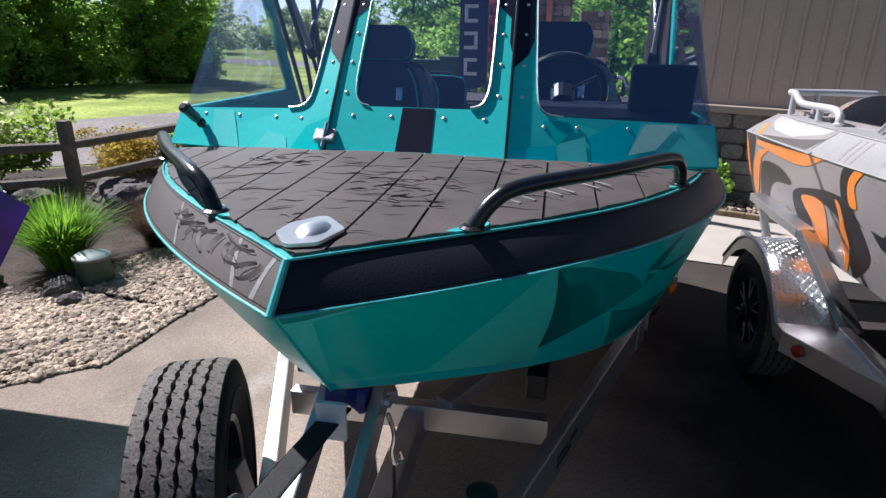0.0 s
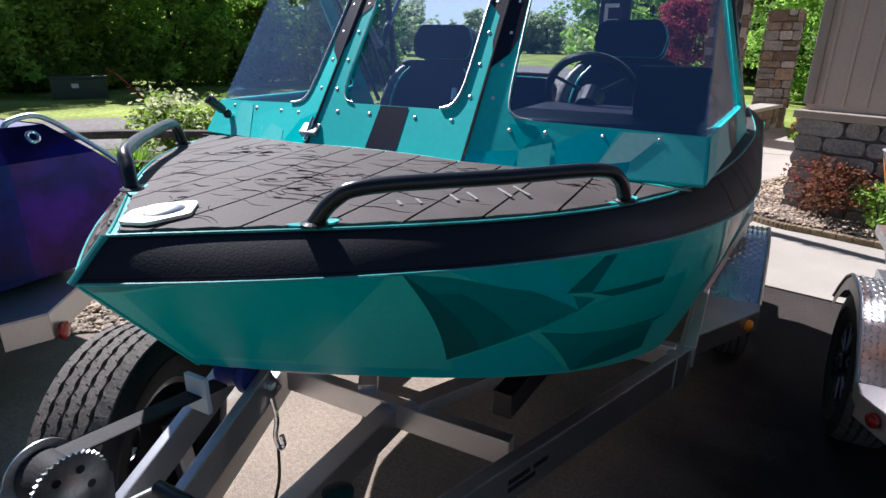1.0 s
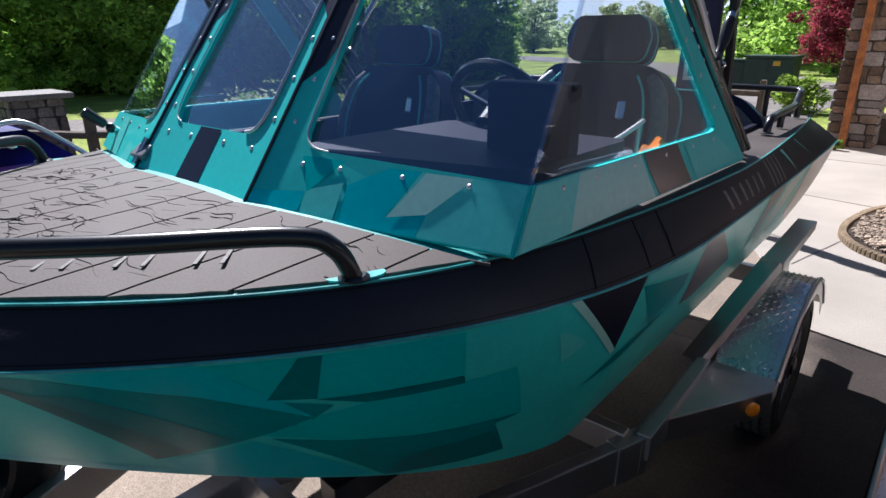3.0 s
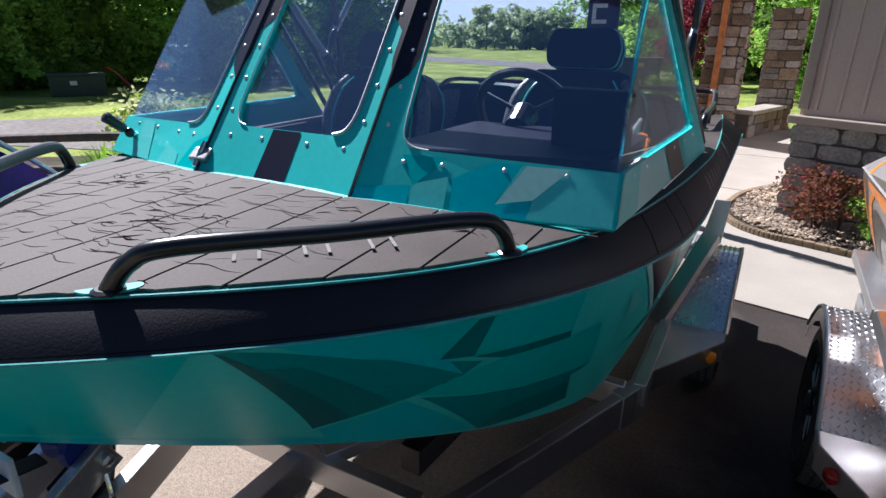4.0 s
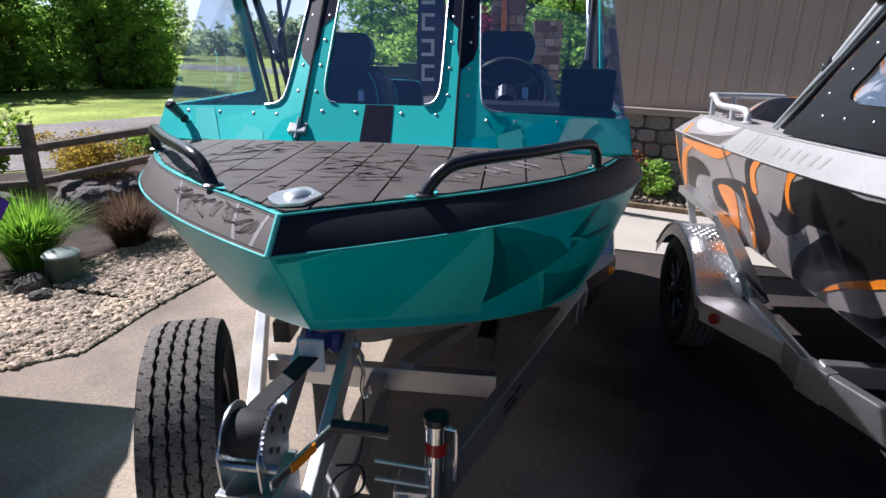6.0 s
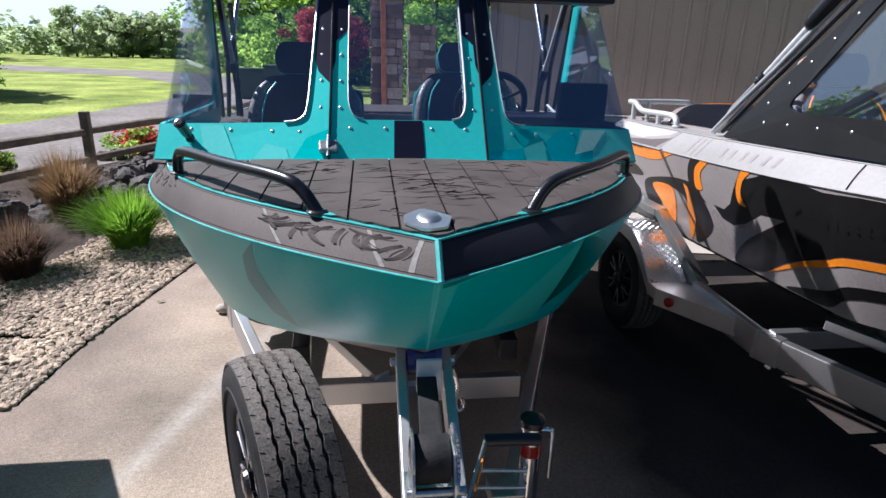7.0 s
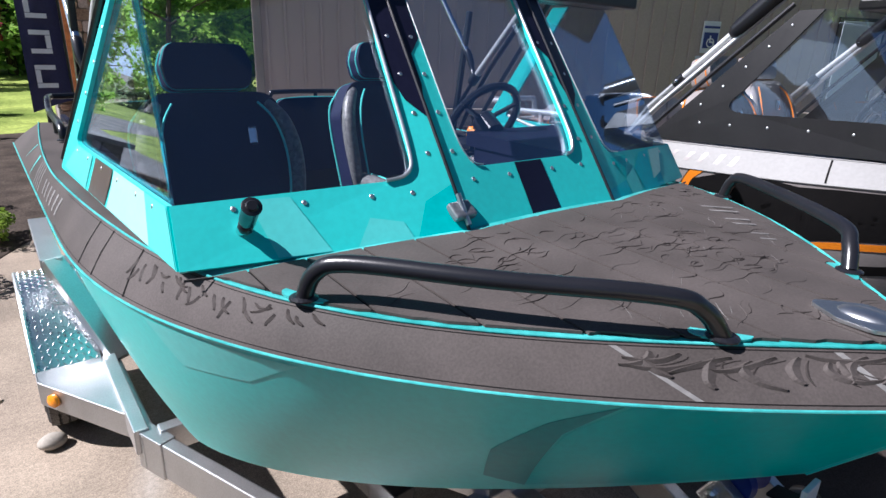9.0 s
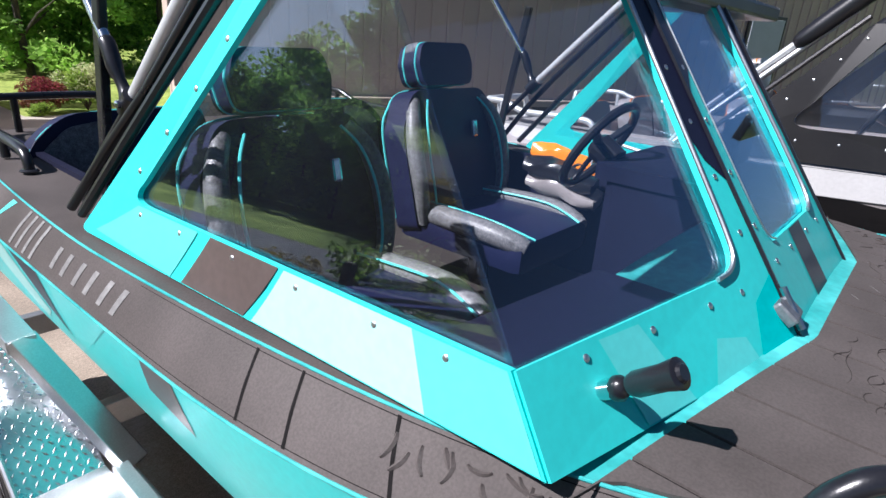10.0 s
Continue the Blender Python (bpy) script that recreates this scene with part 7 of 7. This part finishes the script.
def field_cabinet():
    c = thing("utility_cabinet", "low dark green utility cabinet on the grass by the wood", "utility box")
    part("body", blk((-0.72, -0.4, 0), (0.72, 0.4, 0.58), None, 0.02), GREEN_BOX, c)
    part("lid", blk((-0.76, -0.44, 0.58), (0.76, 0.44, 0.66), None, 0.02), GREEN_BOX, c)
    part("notice", blk((-0.2, -0.408, 0.32), (-0.02, -0.401, 0.44)), STICKER, c)
    c.matrix_basis = pose(-17.0, 10.3, -0.03, 0, 0, 60)
    tagged(part("conduit", tube(bmesh.new(), smoothed([(-16.6, 10.9, 0.75), (-16.0, 10.8, 0.70), (-15.3, 10.7, 0.42), (-14.7, 10.7, 0.05)], 6), 0.03, 8), RED_LENS, smooth=True), "bent red plastic conduit beside the utility cabinet", "conduit")


field_cabinet()


# ---- plants and trees ----
def leaf_cloud(bm, rng, centre, radius, count, size, squash=1.0):
    """Scattered small leaf faces, denser towards the outside of a lumpy ball."""
    for _ in range(count):
        d = Vector((rng.gauss(0, 1), rng.gauss(0, 1), rng.gauss(0, 1))).normalized()
        p = Vector(centre) + Vector((d.x, d.y, d.z * squash)) * radius * rng.uniform(0.35, 1.05) ** 0.6
        a = Vector((rng.gauss(0, 1), rng.gauss(0, 1), rng.gauss(0, 0.6))).normalized()
        b = a.cross(Vector((rng.gauss(0, 1), rng.gauss(0, 1), rng.gauss(0, 1)))).normalized()
        s = size * rng.uniform(0.6, 1.3)
        bm.faces.new([bm.verts.new(p + a * s), bm.verts.new(p + b * s * 0.5), bm.verts.new(p - a * s), bm.verts.new(p - b * s * 0.5)])


def tree(seed, h, spread, mat, leaf=0.11, clumps=34, per=110, name="tree", label="tall leafy tree with a dense green crown", low=0.2):
    rng = random.Random(seed)
    t = thing(name, label, "tree", "trees beyond the road")
    bm = bmesh.new()
    tube(bm, smoothed([(0, 0, 0), (rng.uniform(-.1, .1), rng.uniform(-.1, .1), h * 0.35), (rng.uniform(-.3, .3), rng.uniform(-.3, .3), h * 0.8)], 4), [0.022 * h * (1 - 0.085 * k) for k in range(9)], 8)
    for k in range(7):
        a, z = rng.uniform(0, 6.28), h * rng.uniform(0.2, 0.7)
        tube(bm, [(0, 0, z), (math.cos(a) * spread * 0.4, math.sin(a) * spread * 0.4, z + h * 0.1), (math.cos(a) * spread * 0.8, math.sin(a) * spread * 0.8, z + h * 0.16)], [0.008 * h, 0.005 * h, 0.002 * h], 6)
    part("trunk", bm, BARK, t)
    bm = bmesh.new()
    for _ in range(clumps):
        z = rng.uniform(low, 1.0)
        r = spread * (0.35 + 0.65 * math.sin(math.pi * min(1, max(0.08, (1.06 - z) / (1.06 - low) * 0.85)))) * rng.uniform(0.2, 1.0)
        a = rng.uniform(0, 6.28)
        leaf_cloud(bm, rng, (r * math.cos(a), r * math.sin(a), z * h), spread * rng.uniform(0.13, 0.30), per, leaf, 0.75)
    part("crown", bm, mat, t)
    return t


def row_of_trees():
    rng = random.Random(11)
    kinds = [tree(1, 4.6, 2.2, LEAF_DARK, 0.10, 74, 110, low=0.04), tree(2, 5.3, 2.4, LEAF, 0.10, 78, 110, low=0.05), tree(3, 4.3, 2.1, LEAF_DARK, 0.09, 70, 110, low=0.03), tree(4, 5.0, 2.3, LEAF, 0.10, 74, 110, low=0.05), tree(5, 3.4, 1.6, LEAF_LIGHT, 0.10, 40, 160, label="young bright green tree at the wood's edge", low=0.1), tree(6, 4.4, 2.1, LEAF_FAR, 0.16, 40, 110, label="rounded tree across the meadow, paled for haze", low=0.05)]
    spots = []
    # the wood to the west and north-west
    line = smoothed([(-24, -6, 0), (-21.2, 5, 0), (-20.8, 10, 0), (-20.0, 13.5, 0), (-17.6, 18, 0), (-15.0, 22.5, 0)], 6)
    for k, p in enumerate(line):
        spots.append((p.x + rng.uniform(-.7, .7), p.y + rng.uniform(-.5, .5)))
        spots.append((p.x - 9.0 + rng.uniform(-1, 1), p.y + 3.5 + rng.uniform(-1, 1)))
    # behind the porch, north and north-east
    for k in range(9):
        spots.append((-2.0 + 2.2 * k + rng.uniform(-.6, .6), 32.5 + 0.5 * k + rng.uniform(-2, 2)))
    for k in range(4):
        spots.append((-10.2 + 2.4 * k + rng.uniform(-.4, .4), 46 + rng.uniform(-2, 2)))
    spots += [(-3.4, 36.5), (-5.8, 38.5), (-1.0, 35.2), (3.7, 19.2), (5.6, 20.8), (7.4, 19.4), (2.4, 22.6), (4.6, 23.5), (9.2, 21.2)]
    # clumps across the meadow
    for k in range(8):
        spots.append((-37 + 1.5 * k + rng.uniform(-.8, .8), 84 + rng.uniform(-4, 4)))
    spots += [(-36, 60), (-40, 66), (-43, 58)]
    used = set()
    for i, (x, y) in enumerate(spots):
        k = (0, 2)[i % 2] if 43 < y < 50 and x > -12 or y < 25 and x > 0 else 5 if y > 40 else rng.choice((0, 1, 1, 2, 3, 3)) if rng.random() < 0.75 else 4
        m = pose(x, y, -0.05, 0, 0, rng.uniform(0, 360))
        s = rng.uniform(0.85, 1.2) * (1.0 if y < 23 and x > -22 else 1.25 if y < 25 else 1.7 if y < 40 else 1.6 if y < 50 and x > -12 else 1.7 if y < 55 else 1.35)
        if k not in used:
            used.add(k)
            kinds[k].matrix_basis = m
        else:
            copy_thing(kinds[k], m).scale = (s, s, s)
    for k in range(6):
        if k not in used:
            kinds[k].matrix_basis = pose(-20 - k, 18 + k, 0)


row_of_trees()


def understory():
    """Low brush that closes the foot of the wood."""
    rng = random.Random(31)
    bm = bmesh.new()
    line = smoothed([(-24, -6, 0), (-21.2, 5, 0), (-20.8, 10, 0), (-20.0, 13.5, 0), (-17.6, 18, 0), (-15.0, 22.5, 0)], 12)
    for k in range(430):
        u = k / 149
        q = line[min(int(u * len(line)), len(line) - 1)]
        x, y = q.x + 0.4 + rng.uniform(-0.5, 0.7), q.y - 0.6 + rng.uniform(-0.8, 0.8)
        leaf_cloud(bm, rng, (x - 0.6, y + 0.6, rng.uniform(0.4, 1.5)), rng.uniform(0.7, 1.3), 80, 0.10, 0.9)
    tagged(part("understory", bm, LEAF), "low leafy brush along the foot of the wood", "brush", kind="stuff")


understory()


def far_woods():
    rng = random.Random(5)
    bm = bmesh.new()
    for k in range(70):
        a = radians(-62 + 100 * k / 69)
        d = rng.uniform(85, 130)
        x, y = math.sin(a) * d, math.cos(a) * d
        h = rng.uniform(3, 6.5) * (1.2 if k % 7 == 0 else 0.7)
        for _ in range(9):
            leaf_cloud(bm, rng, (x + rng.gauss(0, 2.5), y, h * rng.uniform(0.15, 0.9)), rng.uniform(1.5, 2.8), 60, 0.5)
    tagged(part("far_woods", bm, LEAF_FAR), "line of distant trees beyond the meadow, haze in their colour", "trees", kind="stuff")


far_woods()


def far_house():
    h = thing("far_house", "long low house with a pale grey roof across the meadow", "house")
    part("wall", blk((-35, 110, 0), (-24, 117, 2.6)), SIDING, h)
    part("roof", slab(bmesh.new(), [(-4.2, 0), (4.2, 0), (0, 2.0)], 12.2, pose(-35.6, 113.5, 2.6, 90, 0, 90)), CONCRETE, h)
    for k in range(4):
        part("window", blk((-34 + 2.6 * k, 109.93, 0.9), (-32.8 + 2.6 * k, 109.99, 2.0)), DASH, h)


far_house()


def shrub(name, label, x, y, r, h, mat, leaf, count, seed, extra=None, extra_count=0, z0=0.0):
    rng = random.Random(seed)
    s = thing(name, label, "shrub")
    bm = bmesh.new()
    for k in range(7):
        a = rng.uniform(0, 6.28)
        tube(bm, [(0, 0, 0), (math.cos(a) * r * 0.4, math.sin(a) * r * 0.4, h * 0.5), (math.cos(a) * r * 0.7, math.sin(a) * r * 0.7, h * 0.8)], [0.012, 0.008, 0.003], 5)
    tagged(part("stem_wood", bm, BARK, s), kind="stuff")
    bm = bmesh.new()
    for _ in range(16):
        a, q = rng.uniform(0, 6.28), rng.uniform(0, 0.75)
        leaf_cloud(bm, rng, (math.cos(a) * r * q, math.sin(a) * r * q, h * rng.uniform(0.25, 0.85)), r * rng.uniform(0.25, 0.45), count // 16, leaf, 0.8)
    tagged(part("foliage", bm, mat, s), kind="stuff")
    if extra:
        bm = bmesh.new()
        for _ in range(16):
            a, q = rng.uniform(0, 6.28), rng.uniform(0, 0.85)
            leaf_cloud(bm, rng, (math.cos(a) * r * q, math.sin(a) * r * q, h * rng.uniform(0.45, 0.95)), r * 0.36, extra_count // 16, leaf * 0.9, 0.8)
        tagged(part("bloom", bm, extra, s), kind="stuff")
    s.matrix_basis = pose(x, y, z0)
    return s


def grass_tuft(name, label, x, y, r, h, mat, count, seed, width=0.008):
    """Arching blades from one crown."""
    rng = random.Random(seed)
    t = thing(name, label, "ornamental grass")
    bm = bmesh.new()
    for _ in range(count):
        a, lean, ln = rng.uniform(0, 6.28), rng.uniform(0.1, 1.0), rng.uniform(0.7, 1.15)
        d, side = Vector((math.cos(a), math.sin(a), 0)), Vector((-math.sin(a), math.cos(a), 0)) * width
        b = d * rng.uniform(0, 0.12) + Vector((rng.uniform(-.04, .04), rng.uniform(-.04, .04), 0))
        prev = None
        for k in range(5):
            s = k / 4
            p = b + d * (r * lean * ln * s ** 1.5) + Vector((0, 0, h * ln * (s - 0.45 * lean * s * s)))
            w = side * (1 - s) ** 0.7
            cur = (bm.verts.new(p - w), bm.verts.new(p + w))
            if prev:
                bm.faces.new((prev[0], prev[1], cur[1], cur[0]))
            prev = cur
    tagged(part("foliage", bm, mat, t), kind="stuff")
    t.matrix_basis = pose(x, y, 0)
    return t


grass_tuft("grass_tuft", "bright green arching ornamental grass clump", -2.32, 4.28, 0.58, 0.60, BLADE, 1600, 1)
grass_tuft("grass_tuft", "bright green arching ornamental grass clump beside the canister", -3.35, 2.98, 0.55, 0.62, BLADE, 1400, 2)
grass_tuft("grass_tuft", "dry brown upright grass clump", -3.25, 5.2, 0.52, 0.80, BLADE_DRY, 1700, 3, 0.005)
grass_tuft("grass_tuft", "dark brown dormant grass clump at the pebble edge", -2.92, 3.62, 0.50, 0.52, BLADE_DARK, 2200, 4, 0.004)
grass_tuft("grass_tuft", "long green strap-leaved clump by the fence", -5.6, 3.9, 0.6, 0.6, BLADE, 700, 6)
shrub("azalea", "low azalea covered in red blossoms", -1.98, 5.40, 0.50, 0.50, LEAF_DARK, 0.026, 4600, 7, FLOWER_RED, 3000)
shrub("azalea", "low azalea with red and green leaves behind the fence", -3.95, 9.1, 0.55, 0.45, LEAF, 0.035, 2400, 8, FLOWER_RED, 900)
shrub("shrub", "cream-leaved rounded shrub by the pillar", -2.15, 7.9, 0.45, 0.85, LEAF_LIGHT, 0.04, 1200, 9, FLOWER_CREAM, 2400)
shrub("shrub", "white and green variegated shrub by the fence", -6.3, 5.2, 0.85, 0.95, LEAF_LIGHT, 0.05, 3200, 10, FLOWER_CREAM, 900)
shrub("shrub", "low golden brown mounded shrub behind the fence", -5.3, 6.3, 0.72, 0.52, LEAF_GOLD, 0.022, 6500, 12)
shrub("shrub", "small bright green mounded shrub behind the fence", -5.25, 7.5, 0.40, 0.42, LEAF_LIGHT, 0.03, 2600, 19)
shrub("shrub", "thin-leaved reddish barberry in the bed by the wall", 1.75, 6.35, 0.5, 0.70, LEAF_RUST, 0.022, 2200, 13, LEAF_MAROON, 300)
shrub("shrub", "green leafy shrub by the stone wall", 2.25, 6.2, 0.36, 0.5, LEAF, 0.035, 1800, 14)
shrub("shrub", "bright yellow green shrub near the porch", -1.5, 17.2, 0.8, 0.8, LEAF_LIGHT, 0.06, 2400, 15)
shrub("shrub", "red-leaved rounded shrub beside the stone pier", 2.08, 13.0, 0.46, 0.56, LEAF_RUST, 0.026, 4200, 16, LEAF_MAROON, 1600)
shrub("shrub", "pale yellow-green rounded shrub beside the stone pier", 2.75, 12.95, 0.50, 0.78, LEAF_LIGHT, 0.028, 4200, 17, FLOWER_CREAM, 3400)
shrub("shrub", "low yellow-green plant at the walkway's edge", 1.85, 12.48, 0.22, 0.22, LEAF_LIGHT, 0.022, 1600, 24)
shrub("shrub", "small green weed at the foot of the porch column", 0.16, 11.55, 0.13, 0.20, LEAF_LIGHT, 0.022, 700, 25)
shrub("shrub", "golden mounded shrub at the edge of the bed", -1.35, 6.45, 0.38, 0.34, LEAF_LIGHT, 0.025, 3000, 18)
tree(21, 3.4, 2.1, LEAF_MAROON, 0.06, 80, 230, "maple_tree", "maroon-leaved maple beside the utility box", 0.36).matrix_basis = pose(-1.85, 26.5, -0.2)


LID_GREEN = material("faded green plastic", (0.12, 0.17, 0.16), 0.55, vary=0.15, bump=0.05)


def canister():
    c = thing("drain_canister", "short dark green plastic well cap with a grey green lid", "well cap")
    part("body", lathe(bmesh.new(), [(0.145, 0), (0.135, 0.2), (0.14, 0.23)], None, 28), GREEN_BOX, c, smooth=True)
    part("lid", lathe(bmesh.new(), [(0.15, 0.23), (0.15, 0.25), (0.12, 0.27)], None, 28), LID_GREEN, c, smooth=True)
    c.matrix_basis = pose(-2.86, 2.72, 0) @ Matrix.Diagonal((0.86, 0.86, 0.88, 1))


canister()


def pebbles():
    """A bed of loose rounded river stones along the driveway's edge."""
    rng = random.Random(3)
    edge = [(-4.4, -0.3), (-2.95, 0.88), (-1.97, 1.72), (-1.92, 2.4), (-1.69, 3.6), (-1.47, 4.9), (-1.33, 5.6)]
    verts, faces = [], []
    ico = bmesh.new()
    bmesh.ops.create_icosphere(ico, subdivisions=1, radius=1)
    ico.verts.index_update()
    base, tris = [v.co.copy() for v in ico.verts], [[v.index for v in f.verts] for f in ico.faces]
    ico.free()
    wall_edge = [(1.50, 8.5), (1.14, 7.75), (1.0, 7.15), (0.97, 6.62), (1.11, 6.26), (1.36, 6.03), (1.75, 5.91), (3.0, 5.46)]
    west = edge
    for i in range(36000):
        edge = west if i < 32000 else wall_edge
        k = rng.randrange(len(edge) - 1)
        s = rng.random()
        x = edge[k][0] + (edge[k + 1][0] - edge[k][0]) * s
        y = edge[k][1] + (edge[k + 1][1] - edge[k][1]) * s
        off = rng.random() ** 1.2 * (1.55 if k < 3 else 1.2)
        d = Vector((edge[k + 1][1] - edge[k][1], -(edge[k + 1][0] - edge[k][0]), 0)).normalized()
        p = Vector((x, y, 0)) - d * off if edge is west else Vector((x, y, 0.05)) - d * (0.03 + 0.5 * rng.random())
        r = rng.uniform(0.009, 0.021) * (1.7 if rng.random() < 0.05 else 1)
        rot = Euler((rng.uniform(0, 6.28), rng.uniform(0, 6.28), rng.uniform(0, 6.28))).to_matrix()
        sc = Vector((r * rng.uniform(0.8, 1.4), r, r * rng.uniform(0.45, 0.8)))
        n = len(verts)
        q = Euler((rng.uniform(-.3, .3), rng.uniform(-.3, .3), rng.uniform(0, 6.28))).to_matrix()
        for v in base:
            w = rot @ v
            verts.append(p + q @ Vector((w.x * sc.x, w.y * sc.y, w.z * sc.z)) + Vector((0, 0, r * 0.35 + 0.02 * math.sin(off * 3))))
        faces += [[n + i for i in f] for f in tris]
    me = bpy.data.meshes.new("pebbles")
    me.from_pydata(verts, [], faces)
    me.materials.append(PEBBLE)
    tagged(new("pebbles", me), "beds of loose grey and tan river pebbles", "pebbles", kind="stuff")


pebbles()


def boulders():
    rng = random.Random(8)
    shapes = []
    for k, (x, y, r) in enumerate([(-3.3, 7.0, 0.22), (-3.0, 7.5, 0.25), (-2.7, 7.2, 0.2), (-3.5, 6.5, 0.16), (-2.9, 6.6, 0.2), (-2.55, 6.7, 0.16), (-2.4, 7.3, 0.28), (-3.0, 2.52, 0.1), (-2.75, 2.35, 0.07), (-3.6, 2.5, 0.1), (-4.0, 4.6, 0.25), (-4.4, 4.9, 0.22), (-3.9, 5.2, 0.2), (-1.75, 5.1, 0.1), (-2.6, 8.1, 0.2), (-3.8, 6.1, 0.2), (-4.9, 4.3, 0.2), (-2.2, 6.4, 0.18)]):
        bm = bmesh.new()
        bmesh.ops.create_icosphere(bm, subdivisions=3, radius=1)
        for v in bm.verts:
            d = noise.noise(v.co * 1.3 + Vector((k * 7, 0, 0))) * 0.35 + noise.noise(v.co * 4 + Vector((k, 3, 0))) * 0.15
            d += abs(noise.noise(v.co * 7 + Vector((0, k, 0)))) * 0.16
            v.co *= 1 + d
            v.co = Vector((v.co.x * r * 1.2, v.co.y * r, v.co.z * r * 0.75))
        b = part("boulder", bm, BOULDER)
        tagged(b, "rough dark lava rock in the planting bed", "rock", "rocks in the bed")
        b.matrix_basis = pose(x, y, r * 0.35, 0, 0, rng.uniform(0, 360))
        shapes.append(b)
    # smaller broken rocks strewn between them
    for _ in range(150):
        u = rng.random()
        x, y = -3.3 + rng.gauss(0, 0.55), 5.2 + 4.0 * u
        if x > -2.2 + 0.1 * u or x < -4.6:
            continue
        s = rng.uniform(0.25, 0.65)
        c = copy_thing(rng.choice(shapes), pose(x, y, 0.03, rng.uniform(-40, 40), rng.uniform(-40, 40), rng.uniform(0, 360)))
        c.scale = (s, s, s)


boulders()


# ---- small things on the driveway ----
def chock_stone():
    """A smooth river stone pushed against the trailer wheel."""
    bm = bmesh.new()
    bmesh.ops.create_icosphere(bm, subdivisions=3, radius=1)
    for v in bm.verts:
        v.co *= 1 + 0.12 * noise.noise(v.co * 1.1)
        v.co = Vector((v.co.x * 0.062, v.co.y * 0.05, v.co.z * 0.034))
    s = part("stone", bm, CONCRETE, smooth=True)
    tagged(s, "smooth pale river stone beside the trailer wheel", "stone")
    s.matrix_basis = pose(-1.165, 2.80, 0.032, 0, 0, 20)


def fallen_leaf(x, y, turn, size):
    """A small curled dry leaf lying on the asphalt."""
    bm = bmesh.new()
    rows = []
    for k in range(6):
        u = k / 5
        w = size * 0.32 * math.sin(math.pi * min(max(u, 0.06), 0.96)) + 0.001
        z = 0.006 + size * 0.22 * (u - 0.5) ** 2
        rows.append([bm.verts.new((size * (u - 0.5), w * q, z + 0.12 * size * q * q)) for q in (-1, 0, 1)])
    for a, b in zip(rows, rows[1:]):
        for i in range(2):
            bm.faces.new((a[i], a[i + 1], b[i + 1], b[i]))
    bmesh.ops.solidify(bm, geom=bm.faces[:], thickness=0.001)
    f = part("fallen_leaf", bm, DRY_LEAF, smooth=True)
    tagged(f, "small curled pale dry leaf on the asphalt", "leaf", "leaves on the driveway")
    f.matrix_basis = pose(x, y, 0.0, 0, 0, turn)


DRY_LEAF = material("dry leaf", (0.48, 0.43, 0.34), 0.8, vary=0.2, scale=30, bump=0.1)
chock_stone()
for x, y, turn, size in ((-1.657, 2.999, 30, 0.05), (-1.354, 3.369, 70, 0.045), (-1.402, 3.642, 10, 0.05)):
    fallen_leaf(x, y, turn, size)
